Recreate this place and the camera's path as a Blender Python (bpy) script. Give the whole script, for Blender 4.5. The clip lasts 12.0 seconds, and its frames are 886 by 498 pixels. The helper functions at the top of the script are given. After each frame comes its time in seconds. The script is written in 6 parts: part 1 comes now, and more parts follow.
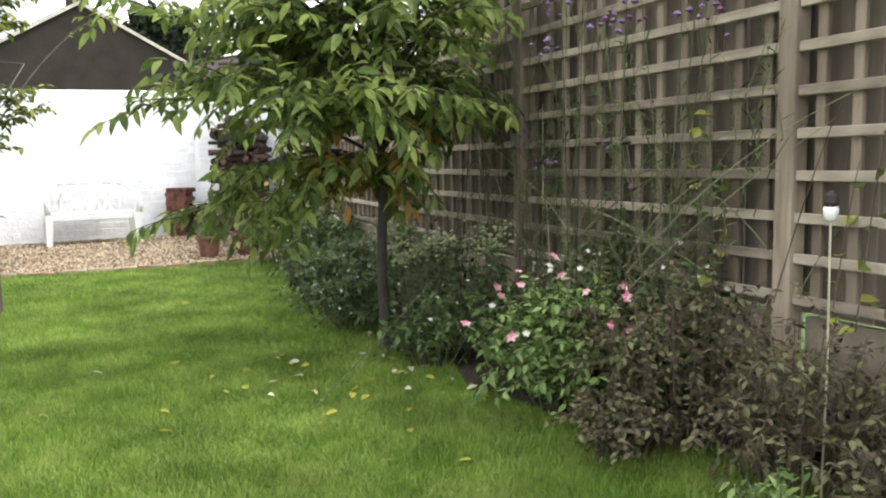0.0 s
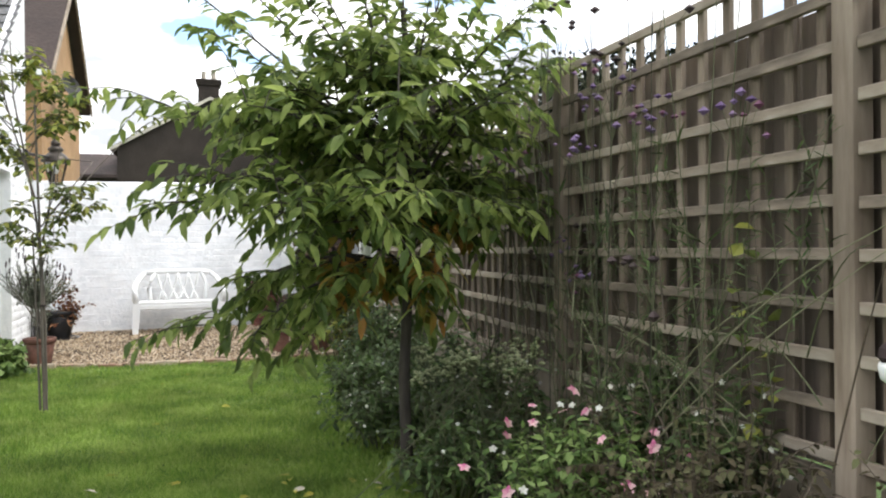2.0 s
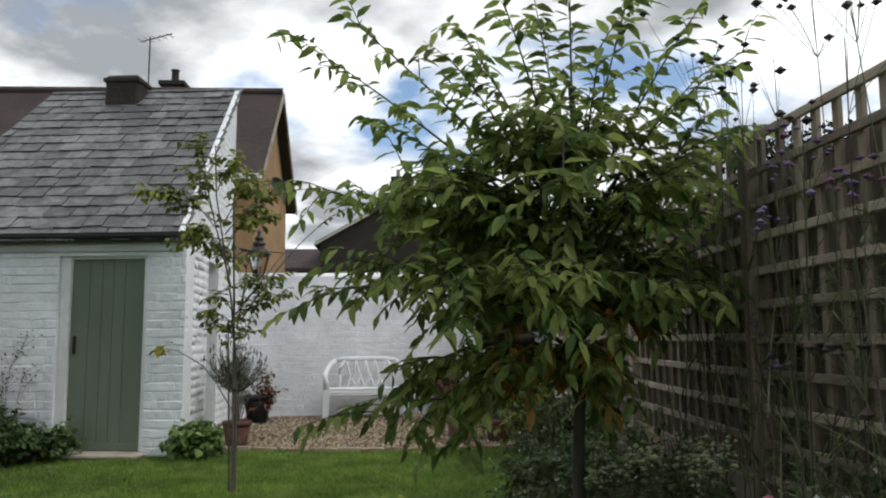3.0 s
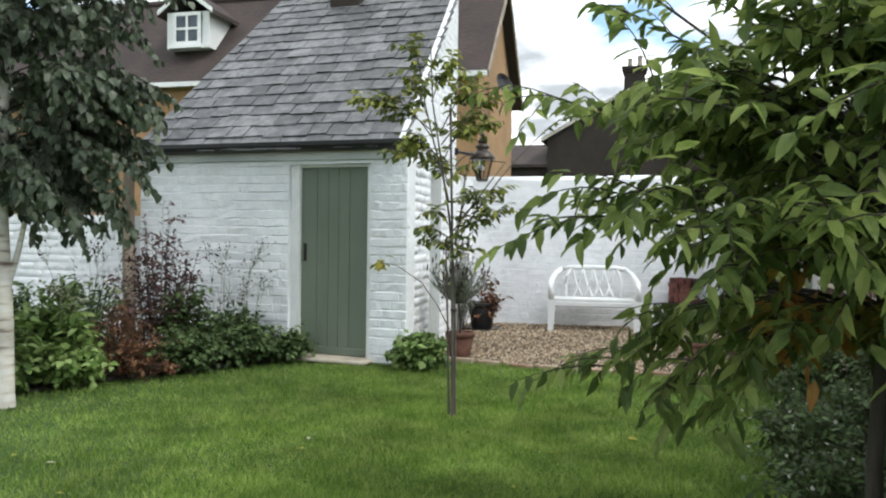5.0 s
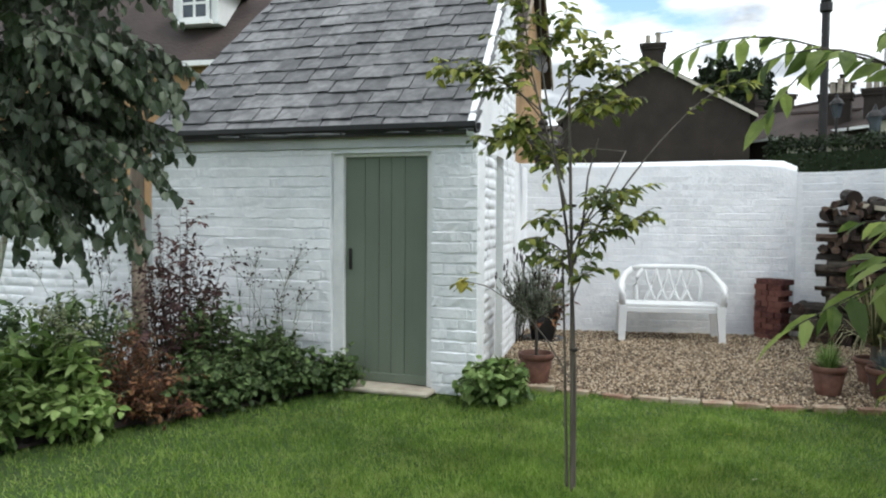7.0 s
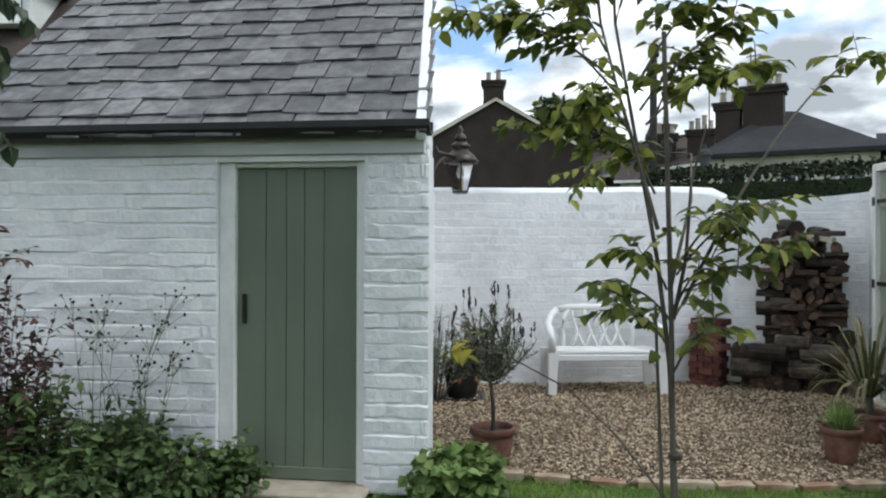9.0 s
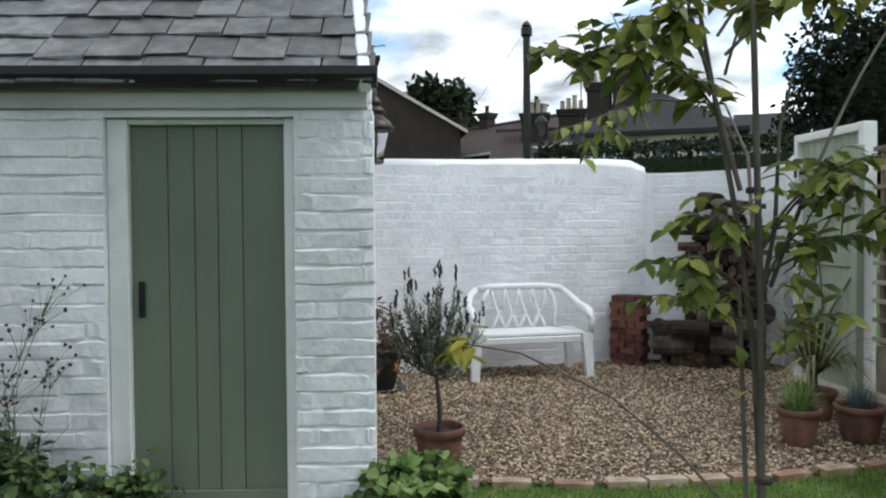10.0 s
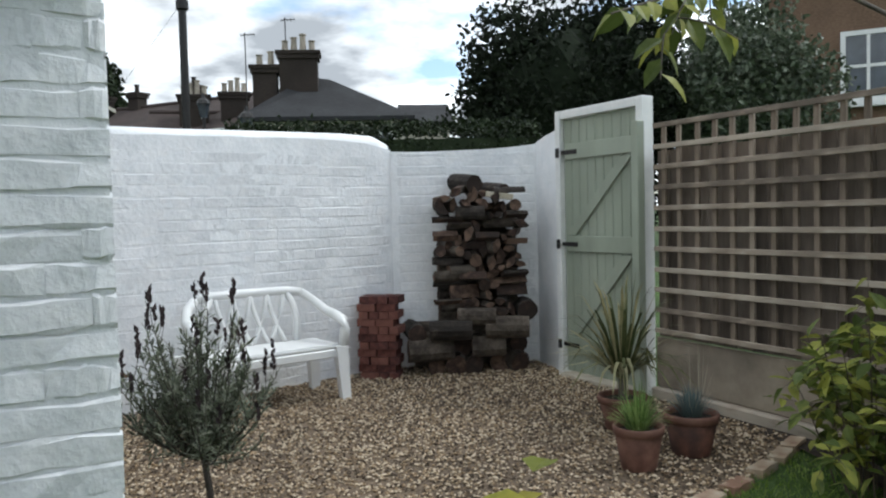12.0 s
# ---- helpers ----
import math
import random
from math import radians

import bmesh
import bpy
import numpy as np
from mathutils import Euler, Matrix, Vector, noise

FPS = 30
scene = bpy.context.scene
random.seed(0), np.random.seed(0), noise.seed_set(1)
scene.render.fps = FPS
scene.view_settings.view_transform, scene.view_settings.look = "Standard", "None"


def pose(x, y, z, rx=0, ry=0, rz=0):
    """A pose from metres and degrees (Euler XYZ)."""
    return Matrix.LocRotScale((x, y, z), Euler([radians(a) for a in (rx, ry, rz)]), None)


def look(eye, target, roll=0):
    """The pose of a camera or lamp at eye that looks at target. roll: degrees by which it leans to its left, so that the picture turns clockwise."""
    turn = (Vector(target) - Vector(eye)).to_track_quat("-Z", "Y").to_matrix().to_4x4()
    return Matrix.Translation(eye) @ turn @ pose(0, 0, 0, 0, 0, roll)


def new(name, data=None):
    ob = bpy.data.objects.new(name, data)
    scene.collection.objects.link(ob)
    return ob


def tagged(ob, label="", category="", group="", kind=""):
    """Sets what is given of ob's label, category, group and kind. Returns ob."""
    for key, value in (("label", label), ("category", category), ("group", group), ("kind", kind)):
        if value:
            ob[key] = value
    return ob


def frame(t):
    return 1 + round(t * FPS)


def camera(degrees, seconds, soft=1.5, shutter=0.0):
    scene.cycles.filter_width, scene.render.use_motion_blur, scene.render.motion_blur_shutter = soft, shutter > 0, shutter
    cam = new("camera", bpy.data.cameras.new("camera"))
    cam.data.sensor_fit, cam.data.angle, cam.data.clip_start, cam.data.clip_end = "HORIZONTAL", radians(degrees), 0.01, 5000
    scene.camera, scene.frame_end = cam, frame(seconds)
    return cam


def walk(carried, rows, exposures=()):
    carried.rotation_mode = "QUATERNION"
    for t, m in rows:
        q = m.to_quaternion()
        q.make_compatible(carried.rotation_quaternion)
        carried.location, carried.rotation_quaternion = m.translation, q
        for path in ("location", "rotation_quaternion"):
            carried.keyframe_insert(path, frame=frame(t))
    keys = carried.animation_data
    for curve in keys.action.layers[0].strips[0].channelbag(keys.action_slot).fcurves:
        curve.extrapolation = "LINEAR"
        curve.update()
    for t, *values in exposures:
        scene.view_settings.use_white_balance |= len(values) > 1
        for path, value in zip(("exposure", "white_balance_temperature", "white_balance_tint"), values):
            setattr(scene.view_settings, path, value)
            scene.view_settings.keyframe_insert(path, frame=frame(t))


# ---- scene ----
cam = camera(59.0, 12.0, soft=2.1)
PATH = [
    (0, (0.052, 0.278, 1.02), (-0.018, 2.265, 0.799), -1.1),
    (0.5, (0.141, 0.358, 1.001), (-0.048, 2.329, 0.709), -0.8),
    (1, (0.219, 0.534, 1.041), (-0.029, 2.496, 0.73), -0.4),
    (1.5, (0.326, 0.652, 1.106), (0.066, 2.62, 0.853), -0.5),
    (2, (0.435, 0.728, 1.123), (0.084, 2.697, 1.122), -0.5),
    (2.5, (0.474, 0.848, 1.091), (-0.128, 2.745, 1.291), 0.1),
    (3, (0.48, 0.908, 1.105), (-0.322, 2.725, 1.335), -0.3),
    (3.5, (0.557, 1.056, 1.085), (-0.517, 2.728, 1.318), -0.7),
    (5.5, (-0.125, 1.578, 1.341), (-1.426, 3.093, 1.242), 0.5),
    (6, (-0.473, 1.752, 1.376), (-1.778, 3.263, 1.26), 0.5),
    (6.5, (-0.808, 1.899, 1.449), (-2.118, 3.407, 1.339), 0.4),
    (8.5, (-2.298, 2.786, 1.451), (-3.404, 4.452, 1.473), 0.2),
    (9, (-2.721, 2.983, 1.429), (-3.673, 4.742, 1.432), 0.2),
    (9.5, (-3.103, 3.185, 1.397), (-3.894, 5.022, 1.375), -0.2),
    (10, (-3.405, 3.446, 1.405), (-4.053, 5.338, 1.355), -0.4),
    (10.5, (-3.731, 3.754, 1.41), (-4.134, 5.712, 1.337), -0.5),
    (11, (-3.991, 4.173, 1.379), (-4.207, 6.161, 1.303), -0.9),
    (11.3, (-4.095, 4.37, 1.398), (-4.237, 6.365, 1.304), -1.0),
    (11.5, (-4.148, 4.474, 1.404), (-4.237, 6.471, 1.305), -1.2),
    (12, (-4.317, 4.846, 1.418), (-4.116, 6.835, 1.326), -1.4),
]
EXPOSURES = [(0, 1.68, 6600, 9), (1.5, 1.48, 6550, 9), (2.0, 1.24, 6500, 10), (2.5, 0.32, 6400, 9), (3.0, 0.02, 6350, 8), (3.5, 0.12, 6250, 7), (5.5, 0.86, 6250, 6), (6.5, 0.8, 6200, 6), (8.5, 0.38, 6050, 6), (12, 0.42, 6050, 6)]
walk(cam, [(t, look(eye, target, roll)) for t, eye, target, roll in PATH], EXPOSURES)

# ---- light ----
SUN_ELEVATION, SUN_AZIMUTH = 54.0, 82.0  # azimuth clockwise from +y
world = bpy.data.worlds.new("world")
scene.world = world
world.use_nodes = True
wn, wl = world.node_tree.nodes, world.node_tree.links
wn.clear()
w_out = wn.new("ShaderNodeOutputWorld")
w_bg = wn.new("ShaderNodeBackground")
w_bg.inputs["Strength"].default_value = 0.1
w_sky = wn.new("ShaderNodeTexSky")
w_sky.sky_type = "NISHITA"
w_sky.sun_disc = False
w_sky.sun_elevation = radians(SUN_ELEVATION)
w_sky.sun_rotation = radians(SUN_AZIMUTH)
w_tc = wn.new("ShaderNodeTexCoord")
w_sep = wn.new("ShaderNodeSeparateXYZ")
wl.new(w_tc.outputs["Generated"], w_sep.inputs[0])
w_up = wn.new("ShaderNodeMath")
w_up.operation = "MAXIMUM"
w_up.inputs[1].default_value = 0.0
wl.new(w_sep.outputs["Z"], w_up.inputs[0])
w_add = wn.new("ShaderNodeMath")
w_add.operation = "ADD"
w_add.inputs[1].default_value = 0.22
wl.new(w_up.outputs[0], w_add.inputs[0])
w_div = wn.new("ShaderNodeVectorMath")
w_div.operation = "DIVIDE"
w_comb = wn.new("ShaderNodeCombineXYZ")
for k in range(3):
    wl.new(w_add.outputs[0], w_comb.inputs[k])
wl.new(w_tc.outputs["Generated"], w_div.inputs[0])
wl.new(w_comb.outputs[0], w_div.inputs[1])
w_map = wn.new("ShaderNodeMapping")
w_map.inputs["Location"].default_value = (0.35, 1.9, 0.0)
wl.new(w_div.outputs[0], w_map.inputs[0])
w_noise = wn.new("ShaderNodeTexNoise")
w_noise.inputs["Scale"].default_value = 1.5
w_noise.inputs["Detail"].default_value = 8
w_noise.inputs["Roughness"].default_value = 0.52
wl.new(w_map.outputs[0], w_noise.inputs["Vector"])
w_cover = wn.new("ShaderNodeValToRGB")
w_cover.color_ramp.elements[0].position, w_cover.color_ramp.elements[1].position = 0.37, 0.47
wl.new(w_noise.outputs["Fac"], w_cover.inputs[0])
w_noise2 = wn.new("ShaderNodeTexNoise")
w_noise2.inputs["Scale"].default_value = 2.4
w_noise2.inputs["Detail"].default_value = 7
w_noise2.inputs["Roughness"].default_value = 0.5
wl.new(w_map.outputs[0], w_noise2.inputs["Vector"])
w_tone = wn.new("ShaderNodeValToRGB")
w_tone.color_ramp.elements[0].position, w_tone.color_ramp.elements[1].position = 0.39, 0.61
w_tone.color_ramp.elements[0].color = (4.0, 4.15, 4.4, 1)
w_tone.color_ramp.elements[1].color = (14.0, 14.0, 14.0, 1)
wl.new(w_noise2.outputs["Fac"], w_tone.inputs[0])
w_mix = wn.new("ShaderNodeMix")
w_mix.data_type = "RGBA"
wl.new(w_cover.outputs[0], w_mix.inputs[0])
w_gain = wn.new("ShaderNodeMix")
w_gain.data_type, w_gain.blend_type = "RGBA", "MULTIPLY"
w_gain.inputs[0].default_value = 1.0
w_gain.inputs[7].default_value = (1.6, 1.6, 1.6, 1)
wl.new(w_sky.outputs[0], w_gain.inputs[6])
wl.new(w_gain.outputs[2], w_mix.inputs[6])
wl.new(w_tone.outputs[0], w_mix.inputs[7])
wl.new(w_mix.outputs[2], w_bg.inputs["Color"])
wl.new(w_bg.outputs[0], w_out.inputs[0])

sun_data = bpy.data.lights.new("sun", "SUN")
sun_data.energy, sun_data.angle, sun_data.color = 1.25, radians(16), (1.0, 0.97, 0.92)
sun = new("sun", sun_data)
se, sa = radians(SUN_ELEVATION), radians(SUN_AZIMUTH)
sun_from = Vector((math.sin(sa) * math.cos(se), math.cos(sa) * math.cos(se), math.sin(se)))
sun.matrix_world = look(sun_from * 60, (0, 0, 0))

# ---- materials ----
def make_mat(name, colours, scale=6.0, rough=0.7, bump=0.3, bump_scale=60.0, rand="", spread=0.25, stain=0.25,
             stain_scale=1.2, translucent=0.0, metallic=0.0, stretch=(1, 1, 1), distance=0.004, world_space=False):
    """Noise-driven colours at two scales with fine relief; rand 'island' or 'object' varies each piece."""
    m = bpy.data.materials.new(name)
    m.use_nodes = True
    n, l = m.node_tree.nodes, m.node_tree.links
    b = n["Principled BSDF"]
    b.inputs["Roughness"].default_value, b.inputs["Metallic"].default_value = rough, metallic
    tc = n.new("ShaderNodeTexCoord")
    mp = n.new("ShaderNodeMapping")
    mp.inputs["Scale"].default_value = stretch
    where = n.new("ShaderNodeNewGeometry").outputs["Position"] if world_space else tc.outputs["Object"]
    l.new(where, mp.inputs[0])
    n1 = n.new("ShaderNodeTexNoise")
    n1.inputs["Scale"].default_value, n1.inputs["Detail"].default_value, n1.inputs["Roughness"].default_value = scale, 6, 0.6
    l.new(mp.outputs[0], n1.inputs["Vector"])
    ramp = n.new("ShaderNodeValToRGB")
    el = ramp.color_ramp.elements
    while len(el) < len(colours):
        el.new(0.5)
    for k, c in enumerate(colours):
        el[k].position = 0.3 + 0.4 * k / max(1, len(colours) - 1)
        el[k].color = (*c, 1)
    fac = n1.outputs["Fac"]
    if rand:
        src = n.new("ShaderNodeNewGeometry").outputs["Random Per Island"] if rand == "island" else n.new("ShaderNodeObjectInfo").outputs["Random"]
        mr = n.new("ShaderNodeMapRange")
        mr.inputs[3].default_value, mr.inputs[4].default_value = -spread, spread
        l.new(src, mr.inputs[0])
        ad = n.new("ShaderNodeMath")
        l.new(fac, ad.inputs[0])
        l.new(mr.outputs[0], ad.inputs[1])
        fac = ad.outputs[0]
    l.new(fac, ramp.inputs[0])
    n2 = n.new("ShaderNodeTexNoise")
    n2.inputs["Scale"].default_value, n2.inputs["Detail"].default_value = stain_scale, 4
    l.new(where, n2.inputs["Vector"])
    mr2 = n.new("ShaderNodeMapRange")
    mr2.inputs[1].default_value, mr2.inputs[2].default_value = 0.35, 0.65
    mr2.inputs[3].default_value, mr2.inputs[4].default_value = 1 - stain, 1.0 + stain * 0.3
    l.new(n2.outputs["Fac"], mr2.inputs[0])
    mul = n.new("ShaderNodeMix")
    mul.data_type, mul.blend_type = "RGBA", "MULTIPLY"
    mul.inputs[0].default_value = 1
    l.new(ramp.outputs[0], mul.inputs[6])
    l.new(mr2.outputs[0], mul.inputs[7])
    l.new(mul.outputs[2], b.inputs["Base Color"])
    if bump:
        n3 = n.new("ShaderNodeTexNoise")
        n3.inputs["Scale"].default_value, n3.inputs["Detail"].default_value = bump_scale, 5
        l.new(mp.outputs[0], n3.inputs["Vector"])
        bp = n.new("ShaderNodeBump")
        bp.inputs["Strength"].default_value, bp.inputs["Distance"].default_value = bump, distance
        l.new(n3.outputs["Fac"], bp.inputs["Height"])
        l.new(bp.outputs[0], b.inputs["Normal"])
    if translucent:
        tr = n.new("ShaderNodeBsdfTranslucent")
        l.new(mul.outputs[2], tr.inputs["Color"])
        mx = n.new("ShaderNodeMixShader")
        mx.inputs[0].default_value = translucent
        l.new(b.outputs[0], mx.inputs[1])
        l.new(tr.outputs[0], mx.inputs[2])
        l.new(mx.outputs[0], n["Material Output"].inputs["Surface"])
    return m


M = {}
M["white_brick"] = make_mat("painted_brick", [(0.74, 0.76, 0.77), (0.82, 0.83, 0.84), (0.86, 0.86, 0.86)], 9, 0.6, 0.85, 30, "object", 0.06, 0.14, 2.0, distance=0.007, world_space=True)
M["white_wall"] = make_mat("painted_masonry", [(0.74, 0.76, 0.77), (0.82, 0.83, 0.84), (0.86, 0.86, 0.86)], 7, 0.62, 0.7, 30, "", 0, 0.12, 1.4, distance=0.008)
M["white_paint"] = make_mat("white_paint", [(0.72, 0.73, 0.71), (0.82, 0.82, 0.8)], 12, 0.5, 0.25, 50, stain=0.12)
M["grey_fascia"] = make_mat("grey_white_paint", [(0.5, 0.52, 0.52), (0.62, 0.63, 0.62)], 8, 0.55, 0.3, 40, stain=0.2, stretch=(0.3, 0.3, 1))
M["sage"] = make_mat("sage_paint", [(0.142, 0.17, 0.125), (0.172, 0.203, 0.15)], 5, 0.45, 0.25, 26, "object", 0.12, 0.14, 1.3, stretch=(1, 1, 0.12), distance=0.002)
M["sage_light"] = make_mat("pale_sage_paint", [(0.27, 0.305, 0.235), (0.335, 0.37, 0.295)], 5, 0.5, 0.3, 26, "object", 0.12, 0.16, 1.6, stretch=(1, 1, 0.12), distance=0.002)
M["slate"] = make_mat("roof_slate", [(0.055, 0.056, 0.058), (0.105, 0.106, 0.108), (0.19, 0.19, 0.19)], 10, 0.5, 0.6, 30, "object", 0.13, 0.28, 1.6, distance=0.004, world_space=True)
M["black_gutter"] = make_mat("black_plastic", [(0.008, 0.008, 0.009), (0.02, 0.02, 0.02)], 10, 0.6, 0.1, 40)
M["iron"] = make_mat("black_iron", [(0.012, 0.012, 0.012), (0.035, 0.032, 0.03)], 20, 0.45, 0.3, 80, metallic=0.4)
M["copper"] = make_mat("dark_bronze", [(0.035, 0.03, 0.026), (0.09, 0.075, 0.06)], 20, 0.4, 0.2, 80, metallic=0.7)
M["timber"] = make_mat("weathered_timber", [(0.115, 0.088, 0.064), (0.225, 0.175, 0.13), (0.33, 0.27, 0.21)], 14, 0.8, 0.7, 40, "object", 0.2, 0.3, 2.0, stretch=(1, 1, 0.12))
M["timber_h"] = make_mat("weathered_batten", [(0.15, 0.12, 0.092), (0.295, 0.24, 0.185), (0.41, 0.355, 0.285)], 14, 0.8, 0.7, 40, "object", 0.2, 0.3, 2.0, stretch=(0.25, 0.25, 1))
M["fence_board"] = make_mat("brown_boards", [(0.075, 0.058, 0.046), (0.15, 0.118, 0.092), (0.215, 0.175, 0.14)], 7, 0.85, 0.6, 30, "object", 0.1, 0.35, 1.5, stretch=(1, 1, 0.15))
M["concrete"] = make_mat("gravel_board", [(0.2, 0.165, 0.125), (0.31, 0.26, 0.2)], 7, 0.9, 0.6, 50, "object", 0.1, 0.4, 1.6)
M["stone"] = make_mat("pale_stone", [(0.36, 0.31, 0.24), (0.5, 0.45, 0.36)], 9, 0.85, 0.5, 50, "object", 0.15, 0.25, 3)
M["brick_red"] = make_mat("red_brick", [(0.08, 0.026, 0.022), (0.15, 0.05, 0.038), (0.21, 0.085, 0.062)], 18, 0.85, 0.7, 60, "object", 0.2, 0.3, 3)
M["brick_edge"] = make_mat("edging_brick", [(0.3, 0.17, 0.11), (0.43, 0.32, 0.22), (0.5, 0.42, 0.31)], 9, 0.85, 0.6, 50, "object", 0.25, 0.3, 3)
# Clay colours are lowered to hold the shadow on the pots.
M["terracotta"] = make_mat("terracotta", [(0.07, 0.032, 0.023), (0.14, 0.06, 0.04), (0.2, 0.1, 0.07)], 9, 0.75, 0.3, 60, "object", 0.15, 0.3, 5)
M["soil"] = make_mat("soil", [(0.02, 0.014, 0.01), (0.05, 0.036, 0.026)], 24, 0.95, 1.0, 60, distance=0.02)
M["black_pot"] = make_mat("black_glaze", [(0.008, 0.009, 0.01), (0.02, 0.02, 0.022)], 8, 0.3, 0.1, 40)
M["plastic_white"] = make_mat("white_plastic", [(0.74, 0.75, 0.74), (0.82, 0.82, 0.81)], 4, 0.38, 0.05, 60, stain=0.08)
M["glass"] = bpy.data.materials.new("lantern_glass")
M["glass"].use_nodes = True
g_b = M["glass"].node_tree.nodes["Principled BSDF"]
g_b.inputs["Transmission Weight"].default_value, g_b.inputs["Roughness"].default_value, g_b.inputs["IOR"].default_value = 1.0, 0.05, 1.1
M["window"] = make_mat("window_glass", [(0.05, 0.06, 0.075), (0.1, 0.12, 0.14)], 2, 0.08, 0)
M["log_end"] = make_mat("cut_wood", [(0.022, 0.013, 0.009), (0.05, 0.027, 0.018), (0.14, 0.088, 0.06)], 20, 0.85, 0.5, 60, "object", 0.25, 0.3, 6)
M["bark"] = make_mat("log_bark", [(0.02, 0.015, 0.011), (0.055, 0.042, 0.032), (0.11, 0.09, 0.07)], 16, 0.92, 1.0, 40, "object", 0.25, 0.3, 5, distance=0.012)
M["bark_dark"] = make_mat("tree_bark", [(0.028, 0.022, 0.018), (0.07, 0.058, 0.046)], 22, 0.9, 0.8, 50, stretch=(1, 1, 0.3), distance=0.008)
M["bark_grey"] = make_mat("grey_bark", [(0.06, 0.052, 0.042), (0.15, 0.128, 0.1)], 22, 0.85, 0.6, 60, stretch=(1, 1, 0.3))
M["birch_bark"] = make_mat("birch_bark", [(0.16, 0.11, 0.08), (0.62, 0.56, 0.48), (0.72, 0.69, 0.63), (0.74, 0.72, 0.68)], 7, 0.7, 0.5, 40, stretch=(0.5, 0.5, 3), stain=0.3, stain_scale=3)
M["stem_green"] = make_mat("green_stem", [(0.06, 0.075, 0.03), (0.12, 0.12, 0.06)], 20, 0.7, 0.1, 60)
M["stem_brown"] = make_mat("brown_stem", [(0.06, 0.045, 0.03), (0.13, 0.1, 0.07)], 20, 0.8, 0.2, 60)
M["stem_dark"] = make_mat("dark_stem", [(0.03, 0.032, 0.018), (0.06, 0.058, 0.032)], 20, 0.8, 0.1, 60)
M["stem_pale"] = make_mat("pale_stem", [(0.14, 0.15, 0.08), (0.26, 0.25, 0.15)], 20, 0.75, 0.1, 60)
M["cane"] = make_mat("pale_cane", [(0.42, 0.37, 0.27), (0.6, 0.55, 0.44)], 12, 0.7, 0.2, 60, stretch=(1, 1, 0.2))


def leaf_mat(name, colours, rough=0.5, translucent=0.3, spread=0.3):
    m = make_mat(name, colours, 9, rough, 0.15, 120, "island", spread, 0.25, 2.5, translucent, distance=0.001)
    m.node_tree.nodes["Principled BSDF"].inputs["Specular IOR Level"].default_value = 0.22
    return m


M["leaf_tree"] = leaf_mat("ash_green_leaf", [(0.085, 0.13, 0.034), (0.185, 0.25, 0.065), (0.33, 0.4, 0.12)], 0.45, 0.55)
M["leaf_gold"] = leaf_mat("yellowing_leaf", [(0.16, 0.15, 0.03), (0.34, 0.26, 0.05), (0.4, 0.2, 0.05)], 0.5, 0.35)
M["leaf_sapling"] = leaf_mat("olive_green_leaf", [(0.08, 0.11, 0.026), (0.17, 0.21, 0.05), (0.34, 0.35, 0.075)], 0.45, 0.35)
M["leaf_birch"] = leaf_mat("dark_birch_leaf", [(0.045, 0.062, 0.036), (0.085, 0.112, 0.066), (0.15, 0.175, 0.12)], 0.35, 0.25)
M["leaf_dark"] = leaf_mat("dark_shrub_leaf", [(0.038, 0.064, 0.02), (0.075, 0.122, 0.04), (0.13, 0.19, 0.066)], 0.5, 0.25)
M["leaf_fresh"] = leaf_mat("fresh_green_leaf", [(0.08, 0.135, 0.036), (0.15, 0.235, 0.065), (0.26, 0.35, 0.12)], 0.5, 0.3)
M["leaf_lime"] = leaf_mat("lime_green_leaf", [(0.12, 0.2, 0.045), (0.21, 0.31, 0.08), (0.32, 0.42, 0.15)], 0.5, 0.3)
M["leaf_brown"] = leaf_mat("withered_brown_leaf", [(0.07, 0.058, 0.034), (0.135, 0.112, 0.068), (0.16, 0.17, 0.08)], 0.9, 0.25)
M["leaf_purple"] = leaf_mat("purple_brown_leaf", [(0.04, 0.02, 0.022), (0.085, 0.045, 0.045), (0.13, 0.07, 0.06)], 0.55, 0.2)
M["leaf_rust"] = leaf_mat("rust_leaf", [(0.09, 0.035, 0.02), (0.2, 0.08, 0.04), (0.28, 0.15, 0.07)], 0.6, 0.25)
M["leaf_grey"] = leaf_mat("grey_green_leaf", [(0.085, 0.1, 0.065), (0.15, 0.17, 0.115), (0.25, 0.265, 0.2)], 0.6, 0.2)
M["leaf_blue"] = leaf_mat("blue_fescue_blade", [(0.1, 0.14, 0.14), (0.17, 0.22, 0.21)], 0.55, 0.2)
M["leaf_strap"] = leaf_mat("strap_leaf", [(0.05, 0.065, 0.025), (0.11, 0.12, 0.05), (0.3, 0.27, 0.14)], 0.45, 0.2)
M["leaf_yellow"] = leaf_mat("yellow_leaf", [(0.2, 0.22, 0.03), (0.42, 0.4, 0.06), (0.55, 0.48, 0.1)], 0.5, 0.4)
M["leaf_pale"] = leaf_mat("pale_strap_leaf", [(0.1, 0.11, 0.045), (0.2, 0.2, 0.095), (0.32, 0.3, 0.17)], 0.5, 0.25)
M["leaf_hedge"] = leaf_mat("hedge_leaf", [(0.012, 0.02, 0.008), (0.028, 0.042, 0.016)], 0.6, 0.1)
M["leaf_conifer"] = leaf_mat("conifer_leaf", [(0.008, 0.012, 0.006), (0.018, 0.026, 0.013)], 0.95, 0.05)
M["petal_pink"] = leaf_mat("pink_petal", [(0.62, 0.15, 0.32), (0.75, 0.3, 0.42), (0.8, 0.55, 0.55)], 0.5, 0.3)
